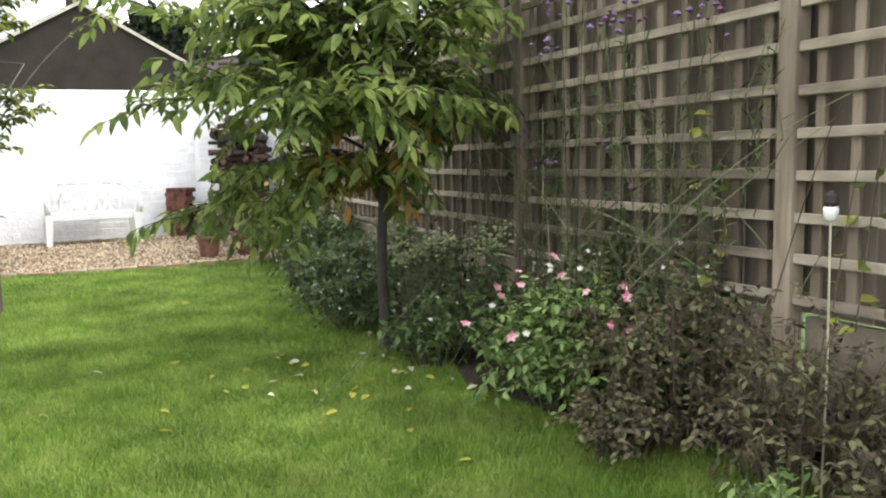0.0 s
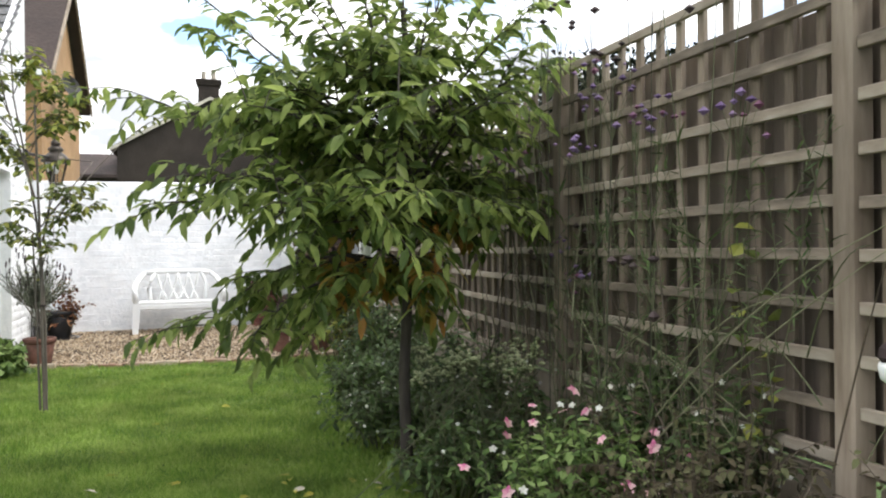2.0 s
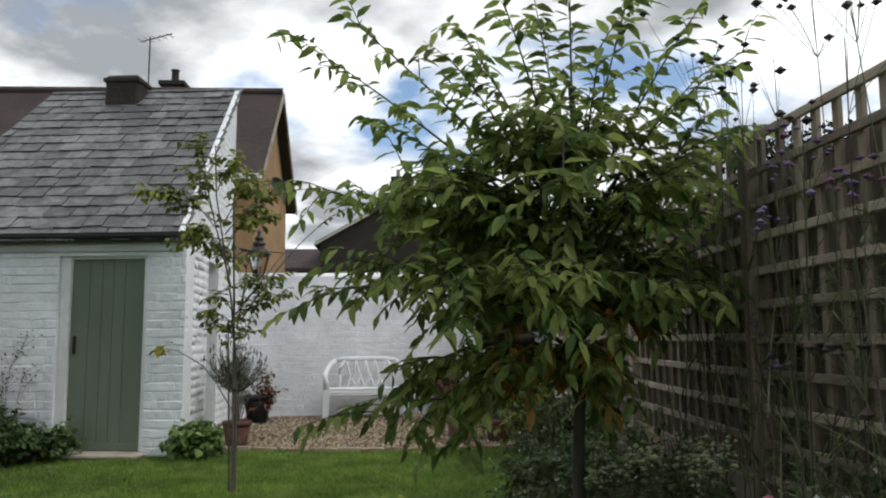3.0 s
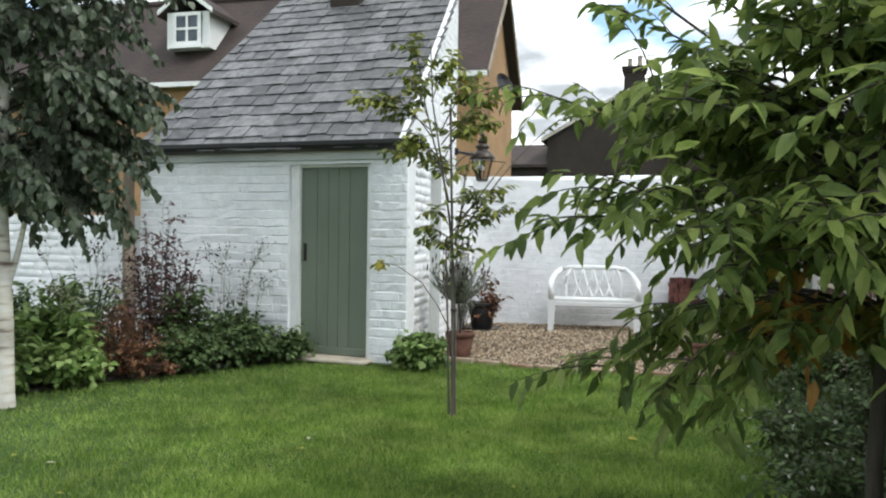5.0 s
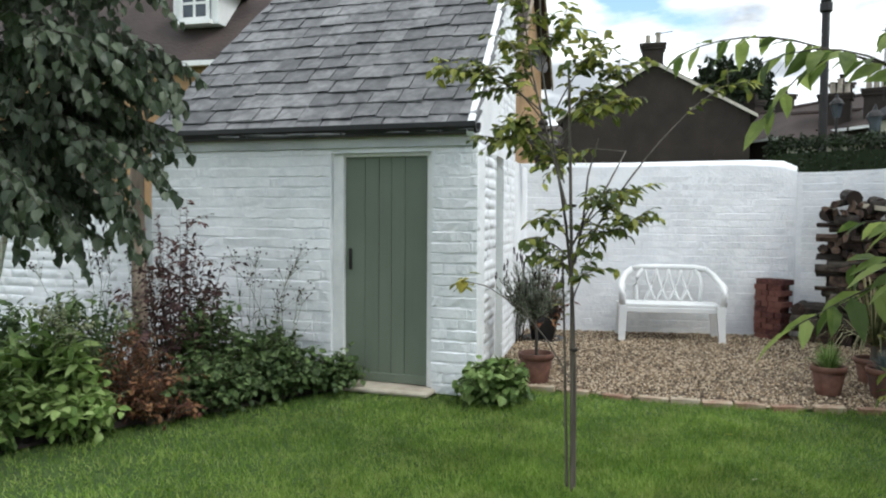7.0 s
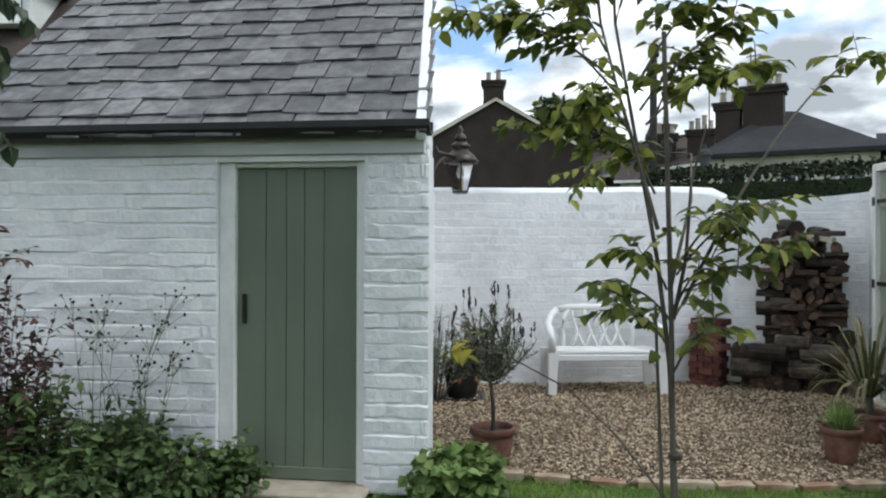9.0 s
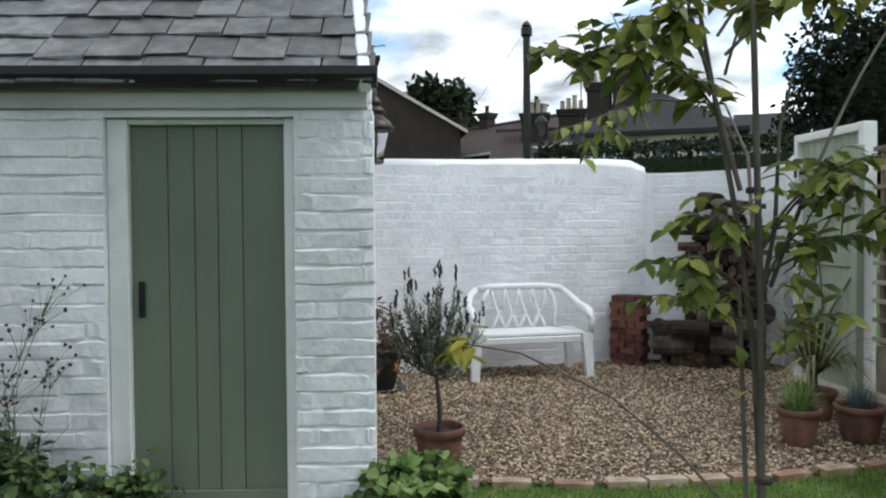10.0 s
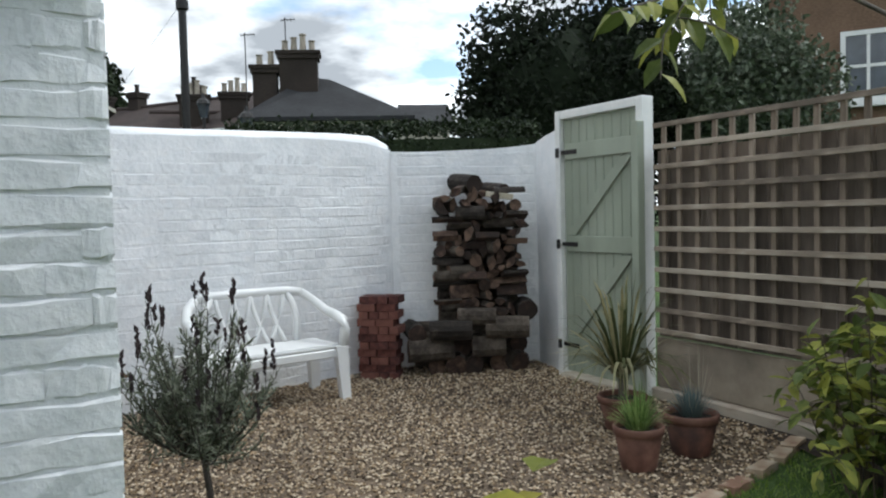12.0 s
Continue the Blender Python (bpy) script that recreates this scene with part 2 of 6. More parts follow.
M["petal_white"] = leaf_mat("white_petal", [(0.6, 0.6, 0.52), (0.75, 0.74, 0.68)], 0.5, 0.3)
M["petal_cream"] = leaf_mat("cream_green_petal", [(0.3, 0.34, 0.18), (0.48, 0.5, 0.3)], 0.6, 0.3)
M["petal_purple"] = leaf_mat("purple_petal", [(0.15, 0.09, 0.2), (0.28, 0.2, 0.36), (0.2, 0.08, 0.14)], 0.6, 0.2)
M["seed_dark"] = leaf_mat("dark_seed_head", [(0.025, 0.018, 0.018), (0.07, 0.05, 0.05)], 0.8, 0.0)
M["grass_blade"] = make_mat("lawn_blade", [(0.115, 0.205, 0.026), (0.2, 0.325, 0.044), (0.36, 0.45, 0.115)], 3.0, 0.6, 0.0, 60, "island", 0.24, 0.28, 1.7, 0.45)
M["lawn"] = make_mat("lawn_turf", [(0.03, 0.062, 0.01), (0.055, 0.108, 0.017), (0.095, 0.14, 0.034)], 28, 0.9, 1.0, 90, stain=0.35, stain_scale=0.9, distance=0.02)
M["gravel"] = make_mat("gravel_stone", [(0.06, 0.04, 0.024), (0.235, 0.16, 0.09), (0.37, 0.27, 0.16), (0.57, 0.47, 0.34)], 30, 0.8, 0.3, 120, "island", 0.34, 0.15, 1.0)
M["gravel_bed"] = make_mat("gravel_bed", [(0.07, 0.048, 0.03), (0.16, 0.115, 0.075), (0.25, 0.19, 0.13)], 60, 0.9, 1.0, 120, distance=0.01)
# Both roof colours are darkened, so the far roofs read as backlit.
M["tile_brown"] = make_mat("darkened_brown_tile", [(0.03, 0.02, 0.017), (0.062, 0.042, 0.036)], 20, 0.85, 0.5, 8, stain=0.3, stretch=(1, 1, 3), distance=0.05)
M["tile_grey"] = make_mat("darkened_grey_slate", [(0.017, 0.018, 0.02), (0.037, 0.038, 0.04)], 12, 0.95, 0.4, 8, stain=0.3, stretch=(1, 1, 3), distance=0.04)
M["brick_tan"] = make_mat("tan_brick", [(0.3, 0.17, 0.08), (0.42, 0.26, 0.13)], 14, 0.85, 0.5, 12, stain=0.2, stretch=(1, 1, 3), distance=0.02)
# Brick darkened in colour to give the far chimneys a backlit silhouette.
M["brick_brown"] = make_mat("darkened_brown_brick", [(0.022, 0.017, 0.014), (0.047, 0.035, 0.027)], 12, 0.95, 0.5, 10, stain=0.3, stretch=(1, 1, 3), distance=0.02)
M["brick_house"] = make_mat("orange_brown_brick", [(0.12, 0.072, 0.045), (0.21, 0.135, 0.088)], 16, 0.9, 0.5, 14, stain=0.25, stretch=(1, 1, 3), distance=0.02)
M["render_cream"] = make_mat("cream_render", [(0.5, 0.46, 0.38), (0.62, 0.58, 0.5)], 5, 0.8, 0.2, 20)
M["pot_cream"] = make_mat("chimney_pot", [(0.3, 0.26, 0.2), (0.45, 0.4, 0.33)], 8, 0.8, 0.2, 20)


# ---- builders ----
def mesh_object(name, verts, faces, material, smooth=False):
    me = bpy.data.meshes.new(name)
    me.from_pydata([tuple(v) for v in verts], [], [tuple(f) for f in faces])
    if smooth:
        me.polygons.foreach_set("use_smooth", [True] * len(me.polygons))
    me.materials.append(material)
    return new(name, me)


def bulk_object(name, verts, faces, material, smooth=False):
    """A mesh from numpy arrays whose faces all have the same number of corners."""
    me = bpy.data.meshes.new(name)
    verts, faces = np.asarray(verts, np.float32), np.asarray(faces, np.int32)
    k = faces.shape[1]
    me.vertices.add(len(verts))
    me.vertices.foreach_set("co", verts.ravel())
    me.loops.add(faces.size)
    me.loops.foreach_set("vertex_index", faces.ravel())
    me.polygons.add(len(faces))
    me.polygons.foreach_set("loop_start", np.arange(0, faces.size, k, dtype=np.int32))
    me.polygons.foreach_set("use_smooth", np.full(len(faces), smooth))
    me.update(calc_edges=True)
    me.materials.append(material)
    return new(name, me)


def part(name, bm, material, parent=None, label="", smooth=False):
    me = bpy.data.meshes.new(name)
    if smooth:
        for f in bm.faces:
            f.smooth = True
    bm.to_mesh(me)
    bm.free()
    me.materials.append(material)
    ob = new(name, me)
    ob.parent = parent
    return tagged(ob, label) if label else ob


def empty(name, m=None):
    ob = new(name)
    ob.empty_display_size = 0.1
    if m is not None:
        ob.matrix_basis = m
    return ob


def adopt(ob, parent, label=""):
    ob.parent = parent
    return tagged(ob, label) if label else ob


def add_box(bm, x0, x1, y0, y1, z0, z1, bevel=0.0, m=None):
    made = bmesh.ops.create_cube(bm, size=1.0)["verts"]
    bmesh.ops.transform(bm, matrix=Matrix.Translation(((x0 + x1) / 2, (y0 + y1) / 2, (z0 + z1) / 2)) @ Matrix.Diagonal((x1 - x0, y1 - y0, z1 - z0, 1)), verts=made)
    if bevel:
        edges = list({e for v in made for e in v.link_edges})
        made = bmesh.ops.bevel(bm, geom=edges, offset=bevel, segments=1, affect="EDGES")["verts"]
    if m is not None:
        bmesh.ops.transform(bm, matrix=m, verts=made)
    return bm


def box(x0, x1, y0, y1, z0, z1, bevel=0.0, m=None):
    return add_box(bmesh.new(), x0, x1, y0, y1, z0, z1, bevel, m)


def add_prism(bm, outline, y0, y1, m=None):
    """An outline of (x, z) pushed from y0 to y1."""
    a = [bm.verts.new((x, y0, z)) for x, z in outline]
    b = [bm.verts.new((x, y1, z)) for x, z in outline]
    bm.faces.new(a)
    bm.faces.new(b[::-1])
    for k in range(len(a)):
        bm.faces.new((a[k - 1], b[k - 1], b[k], a[k]))
    bmesh.ops.recalc_face_normals(bm, faces=bm.faces[:])
    if m is not None:
        bmesh.ops.transform(bm, matrix=m, verts=a + b)
    return bm


def add_lathe(bm, profile, n=24, m=None):
    """A turned shape from (radius, z) pairs."""
    rings, made = [], []
    for r, z in profile:
        ring = [bm.verts.new((r * math.cos(2 * math.pi * k / n), r * math.sin(2 * math.pi * k / n), z)) for k in range(n)]
        rings.append(ring)
        made += ring
    for a, b in zip(rings, rings[1:]):
        for k in range(n):
            bm.faces.new((a[k - 1], a[k], b[k], b[k - 1]))
    if profile[0][0] > 1e-4:
        bm.faces.new(rings[0][::-1])
    if profile[-1][0] > 1e-4:
        bm.faces.new(rings[-1])
    if m is not None:
        bmesh.ops.transform(bm, matrix=m, verts=made)
    return bm


def lathe(profile, n=24, m=None):
    return add_lathe(bmesh.new(), profile, n, m)


def add_tube(bm, pts, radii, n=6, closed=True):
    """A round bar along points."""
    pts = [Vector(p) for p in pts]
    rings = []
    for k, p in enumerate(pts):
        d = (pts[min(k + 1, len(pts) - 1)] - pts[max(k - 1, 0)]).normalized()
        u = d.cross(Vector((0, 0, 1)) if abs(d.z) < 0.95 else Vector((1, 0, 0))).normalized()
        v = d.cross(u)
        r = radii[k] if hasattr(radii, "__len__") else radii
        rings.append([bm.verts.new(p + r * (math.cos(2 * math.pi * j / n) * u + math.sin(2 * math.pi * j / n) * v)) for j in range(n)])
    for a, b in zip(rings, rings[1:]):
        for j in range(n):
            bm.faces.new((a[j - 1], a[j], b[j], b[j - 1]))
    if closed:
        bm.faces.new(rings[0][::-1])
        bm.faces.new(rings[-1])
    return bm


def tube(pts, radii, n=6):
    return add_tube(bmesh.new(), pts, radii, n)


def curve_points(p0, p1, sag, n=8):
    """Points from p0 to p1 through a bend by the vector sag in the middle."""
    p0, p1, sag = Vector(p0), Vector(p1), Vector(sag)
    return [p0.lerp(p1, t) + sag * 4 * t * (1 - t) for t in [k / (n - 1) for k in range(n)]]


class Growth:
    """Collects stems and leaves of one plant."""

    def __init__(self, seed):
        self.rng = np.random.default_rng(seed)
        self.sv, self.sf = [], []
        self.leaves = []

    def stem(self, pts, r0, r1, n=5):
        pts = np.array([tuple(p) for p in pts], float)
        base = len(self.sv)
        for k, p in enumerate(pts):
            d = pts[min(k + 1, len(pts) - 1)] - pts[max(k - 1, 0)]
            d /= np.linalg.norm(d) + 1e-9
            u = np.cross(d, (0, 0, 1) if abs(d[2]) < 0.95 else (1, 0, 0))
            u /= np.linalg.norm(u) + 1e-9
            v = np.cross(d, u)
            r = r0 + (r1 - r0) * k / (len(pts) - 1)
            for j in range(n):
                a = 2 * math.pi * j / n
                self.sv.append(p + r * (math.cos(a) * u + math.sin(a) * v))
        for k in range(len(pts) - 1):
            for j in range(n):
                a, b = base + k * n + (j - 1) % n, base + k * n + j
                self.sf.append((a, b, b + n, a + n))

    def leaf(self, p, d, up, length, width):
        self.leaves.append((*p, *d, *up, length, width))

    def spray(self, pts, step, length, width, droop=0.4, jitter=0.25, start=0.0, out=0.8):
        """Alternate leaves along a twig."""
        pts = np.array([tuple(p) for p in pts], float)
        seg = np.linalg.norm(np.diff(pts, axis=0), axis=1)
        total = seg.sum()
        s, side = start * total + step * self.rng.random(), 1
        cum = np.concatenate([[0], np.cumsum(seg)])
        while s < total:
            k = min(np.searchsorted(cum, s) - 1, len(seg) - 1)
            k = max(k, 0)
            f = (s - cum[k]) / (seg[k] + 1e-9)
            p = pts[k] + f * (pts[k + 1] - pts[k])
            d = (pts[k + 1] - pts[k]) / (seg[k] + 1e-9)
            w = np.cross(d, (0, 0, 1))
            w /= np.linalg.norm(w) + 1e-6
            way = 0.55 * d + side * out * w + np.array((0, 0, -droop)) + jitter * self.rng.normal(size=3)
            way /= np.linalg.norm(way)
            up = np.array((0, 0, 1.0)) + 0.35 * self.rng.normal(size=3)
            size = 0.75 + 0.5 * self.rng.random()
            self.leaf(p, way, up, length * size, width * size)
            side = -side
            s += step * (0.7 + 0.6 * self.rng.random())

    def stems(self, name, material):
        return bulk_object(name, self.sv, self.sf, material, True)

    def foliage(self, name, material, pick=None, fold=0.28, curl=0.22):
        a = np.array(self.leaves, float)
        if pick is not None:
            a = a[pick(a)]
        n = len(a)
        p, d, up, ln, wd = a[:, 0:3], a[:, 3:6], a[:, 6:9], a[:, 9:10], a[:, 10:11]
        d = d / (np.linalg.norm(d, axis=1, keepdims=True) + 1e-9)
        s = np.cross(d, up)
        s /= np.linalg.norm(s, axis=1, keepdims=True) + 1e-9
        u = np.cross(s, d)
        shape = [(0, 0), (0.33, 0), (0.68, 0), (1.0, 0), (0.3, 1), (0.66, 0.8), (0.3, -1), (0.66, -0.8)]
        verts = np.zeros((n, 8, 3))
        for k, (t, w) in enumerate(shape):
            verts[:, k] = p + d * ln * t + s * wd * 0.5 * w + u * (abs(w) * fold * wd * 0.5 - curl * ln * t * t)
        quads = np.array([(0, 6, 1, 4), (1, 2, 5, 4), (1, 6, 7, 2), (2, 7, 3, 5)])
        faces = (np.arange(n)[:, None, None] * 8 + quads[None]).reshape(-1, 4)
        return bulk_object(name, verts.reshape(-1, 3), faces, material, False)


def blades(name, material, roots, tips, widths, mids=None):
    """Long narrow leaves from roots to tips through mids."""
    roots, tips = np.asarray(roots, float), np.asarray(tips, float)
    n = len(roots)
    mids = (roots + tips) / 2 if mids is None else np.asarray(mids, float)
    d = tips - roots
    s = np.cross(d, (0, 0, 1.0)) + 1e-6
    s /= np.linalg.norm(s, axis=1, keepdims=True)
    w = np.asarray(widths, float).reshape(-1, 1) * np.ones((n, 1)) / 2
    q1 = roots * 0.36 + mids * 0.48 + tips * 0.16 + (mids - (roots + tips) / 2) * 0.3
    q2 = roots * 0.1 + mids * 0.4 + tips * 0.5 + (mids - (roots + tips) / 2) * 0.3
    verts = np.stack([roots - s * w * 0.7, roots + s * w * 0.7, q1 + s * w, q1 - s * w, q2 + s * w * 0.7, q2 - s * w * 0.7, tips + s * w * 0.08, tips - s * w * 0.08], 1)
    quads = np.array([(0, 1, 2, 3), (3, 2, 4, 5), (5, 4, 6, 7)])
    faces = (np.arange(n)[:, None, None] * 8 + quads[None]).reshape(-1, 4)
    return bulk_object(name, verts.reshape(-1, 3), faces, material)


# ---- plan ----
SHED_ANGLE = math.degrees(math.atan2(0.355, 0.935))
SHED = pose(-4.98, 6.935, 0, 0, 0, SHED_ANGLE)          # x along the front to the right corner, y back
SIDE = pose(-4.98, 6.935, 0, 0, 0, math.degrees(math.atan2(0.881, -0.473)))  # x back along the side wall, y into the shed
REAR = pose(-4.43, 11.75, 0, 0, 0, math.degrees(math.atan2(0.552, 0.834)))   # x to the right along the rear wall, y back
FENCE = pose(-2.187, 10.469, 0, 0, 0, math.degrees(math.atan2(-0.910, 0.414)))  # x along the fence from the gate, y away from the garden
POSTS = [(0.0, 0.0), (2.1, -0.05), (4.2, -0.1), (6.38, -0.12), (8.125, 0.0), (9.94, 0.08), (11.8, 0.16)]
DOOR_L, DOOR_R, SHED_L = -1.27, -0.36, -3.12
SHED_D, RIDGE_Z, EAVE_Z = 2.5, 4.36, 2.13
COURSE = 0.088


def brick_meshes(material, length, height, depth, count, seed, name="brick", wear=0.0035):
    """A few worn brick shapes that the walls share: a rough front face on a straight body."""
    rng = random.Random(seed)
    made = []
    nx = 5
    levels = (0.0, 0.1, 0.9, 1.0)
    for k in range(count):
        bm = bmesh.new()
        tilt = rng.uniform(-0.5, 0.5)
        grid = []
        for j, level in enumerate(levels):
            row = []
            for i in range(nx):
                rim = j in (0, 3)
                x = length * (i / 4 + (rng.uniform(-0.07, 0.07) if 0 < i < 4 else 0.0))
                z = height * level + rng.uniform(-1, 1) * wear * (0.9 if rim else 0.5)
                y = (rng.uniform(0.5, 1.4) * wear if rim else rng.uniform(-0.4, 0.4) * wear) + (wear * 0.4 if i in (0, 4) else 0) + tilt * wear * (level - 0.5)
                row.append(bm.verts.new((x, y, z)))
            grid.append(row)
        for j, (a, b) in enumerate(zip(grid, grid[1:])):
            for i in range(nx - 1):
                f = bm.faces.new((a[i], a[i + 1], b[i + 1], b[i]))
        loop = grid[0] + [grid[1][-1], grid[2][-1]] + grid[3][::-1] + [grid[2][0], grid[1][0]]
        back = [bm.verts.new((v.co.x, depth, v.co.z)) for v in loop]
        for i in range(len(loop)):
            bm.faces.new((loop[i - 1], back[i - 1], back[i], loop[i]))
        bm.faces.new(back[::-1])
        bmesh.ops.recalc_face_normals(bm, faces=bm.faces[:])
        me = bpy.data.meshes.new(name)
        bm.to_mesh(me)
        bm.free()
        me.materials.append(material)
        made.append(me)
    return made


def brick_layout(x0, x1, z0, z1, rng, length=0.225):
    """(x, z, width) of the bricks of a wall face in running bond."""
    rows = []
    z, k = z0, 0
    while z < z1 - 0.03:
        x = x0 - (0.5 * length if k % 2 else 0) + rng.uniform(-0.02, 0.02)
        while x < x1 - 0.02:
            w = length * rng.uniform(0.92, 1.08)
            if rng.random() < 0.15:
                w *= 0.52
            elif rng.random() < 0.5:
                w *= rng.choice((2.0, 2.0, 3.0))
            a, b = max(x, x0), min(x + w, x1)
            if x1 - b < 0.05:
                b = x1
            if b - a > 0.03:
                rows.append((a, z, b - a, min(COURSE, z1 - z)))
            x = b if b >= x1 else x + w
        z += COURSE
        k += 1
    return rows


def lay_bricks(parent, m, rows, meshes, rng, limit=300, proud=0.012, gaps=(0.001, 0.003, 0.006, 0.01)):
    """Places bricks as parts; what is past the limit becomes one joined part."""
    rest_v, rest_f = [], []
    for k, (x, z, w, h) in enumerate(rows):
        me = meshes[rng.randrange(len(meshes))]
        gap = rng.choice(gaps)
        lump = min(1.0, max(0.25, 0.62 + 1.1 * noise.noise(Vector((x * 0.9, z * 1.1, 8.0 + proud * 90)))))
        wob = 0.007 * noise.noise(Vector((x * 1.3, z * 0.7, 3.0)))
        loc = m @ pose(x + 0.0005, -proud * lump * rng.uniform(0.75, 1.0), z + gap / 2 + wob + rng.uniform(-0.004, 0.004), rng.uniform(-1.6, 1.2), rng.uniform(-0.6, 0.6), rng.uniform(-0.12, 0.12)) @ Matrix.Diagonal(((w - 0.001) / 0.215, 1, (h - gap) / 0.08, 1))
        if k < limit:
            ob = new("brick", me)
            ob.parent = parent
            ob.matrix_basis = loc
        else:
            base = len(rest_v)
            rest_v += [loc @ v.co for v in me.vertices]
            rest_f += [[base + i for i in p.vertices] for p in me.polygons]
    if rest_v:
        ob = adopt(mesh_object("brickwork", rest_v, rest_f, meshes[0].materials[0], True), parent)
        tagged(ob, kind="stuff")


# ---- ground ----
def ground_sheet():
    bm = bmesh.new()
    xs = [-3000, -600, -120, -40] + [-14 + 20 * k / 40 for k in range(41)] + [30, 120, 600, 3000]
    ys = [-3000, -600, -120, -30] + [-4 + 20 * k / 40 for k in range(41)] + [30, 120, 600, 3000]
    grid = [[bm.verts.new((x, y, -0.012 + (0.012 * noise.noise(Vector((x * 0.9, y * 0.9, 0))) if abs(x) < 20 and abs(y) < 20 else 0))) for x in xs] for y in ys]
    for a, b in zip(grid, grid[1:]):
        for k in range(len(xs) - 1):
            bm.faces.new((a[k], a[k + 1], b[k + 1], b[k]))
    return tagged(part("ground", bm, M["lawn"], smooth=True), "mown green lawn turf reaching outwards", "lawn", kind="structure")


ground_sheet()
EDGE = [(-5.05, 7.42), (-4.6, 7.56), (-3.95, 7.74), (-3.1, 8.13), (-2.6, 8.47), (-2.1, 8.9), (-1.75, 9.25)]  # lawn against gravel
GRAVEL = EDGE + [(-2.45, 11.0), (-2.75, 12.05), (-4.1, 12.05), (-6.95, 10.3), (-6.3, 9.2), (-5.05, 7.1)]
BED_R = [(2.6, 0.4), (2.1, 1.5), (1.5, 2.4), (1.22, 2.67), (0.86, 2.96), (0.45, 3.24), (0.02, 3.78), (-0.12, 4.6), (-0.75, 5.6), (-1.3, 6.4), (-1.6, 7.2), (-1.8, 8.2), (-1.85, 9.05)]
BED_L = [(-5.9, 6.45), (-6.0, 5.9), (-6.02, 5.35), (-6.18, 4.5), (-6.14, 3.9), (-6.14, 3.4), (-6.35, 2.9), (-6.9, 2.6)]


def flat_patch(name, outline, z, material):
    bm = bmesh.new()
    bm.faces.new([bm.verts.new((x, y, z)) for x, y in outline])
    bmesh.ops.triangulate(bm, faces=bm.faces[:])
    for f in bm.faces:
        if f.normal.z < 0:
            f.normal_flip()
    return part(name, bm, material)


def inside(poly, x, y):
    """Which of the points x, y lie inside the outline."""
    res = np.zeros(len(x), bool)
    for (x0, y0), (x1, y1) in zip(poly, poly[1:] + poly[:1]):
        if y0 != y1:
            res ^= ((y0 > y) != (y1 > y)) & (x < (x1 - x0) * (y - y0) / (y1 - y0) + x0)
    return res


def fence_point(f, off=0.0, z=0.0):
    return FENCE @ Vector((f, off, z))


fa, fb = fence_point(0.3), fence_point(12)
BED_R_POLY = BED_R + [(fa.x, fa.y), (fb.x, fb.y)]
bl0, bl1 = SHED @ Vector((-1.3, 0, 0)), SHED @ Vector((-5.6, 0, 0))
BED_L_POLY = BED_L + [(bl1.x, bl1.y), (bl0.x, bl0.y)]
tagged(flat_patch("gravel_ground", GRAVEL, 0.008, M["gravel_bed"]), "sandy sub-base under the gravel", "gravel", kind="structure")
tagged(flat_patch("soil_bed", BED_R_POLY, 0.012, M["soil"]), "dark bare soil of the planting bed along the trellis", "soil", kind="structure")
tagged(flat_patch("soil_bed", BED_L_POLY, 0.012, M["soil"]), "dark bare soil of the bed before the outhouse", "soil", kind="structure")


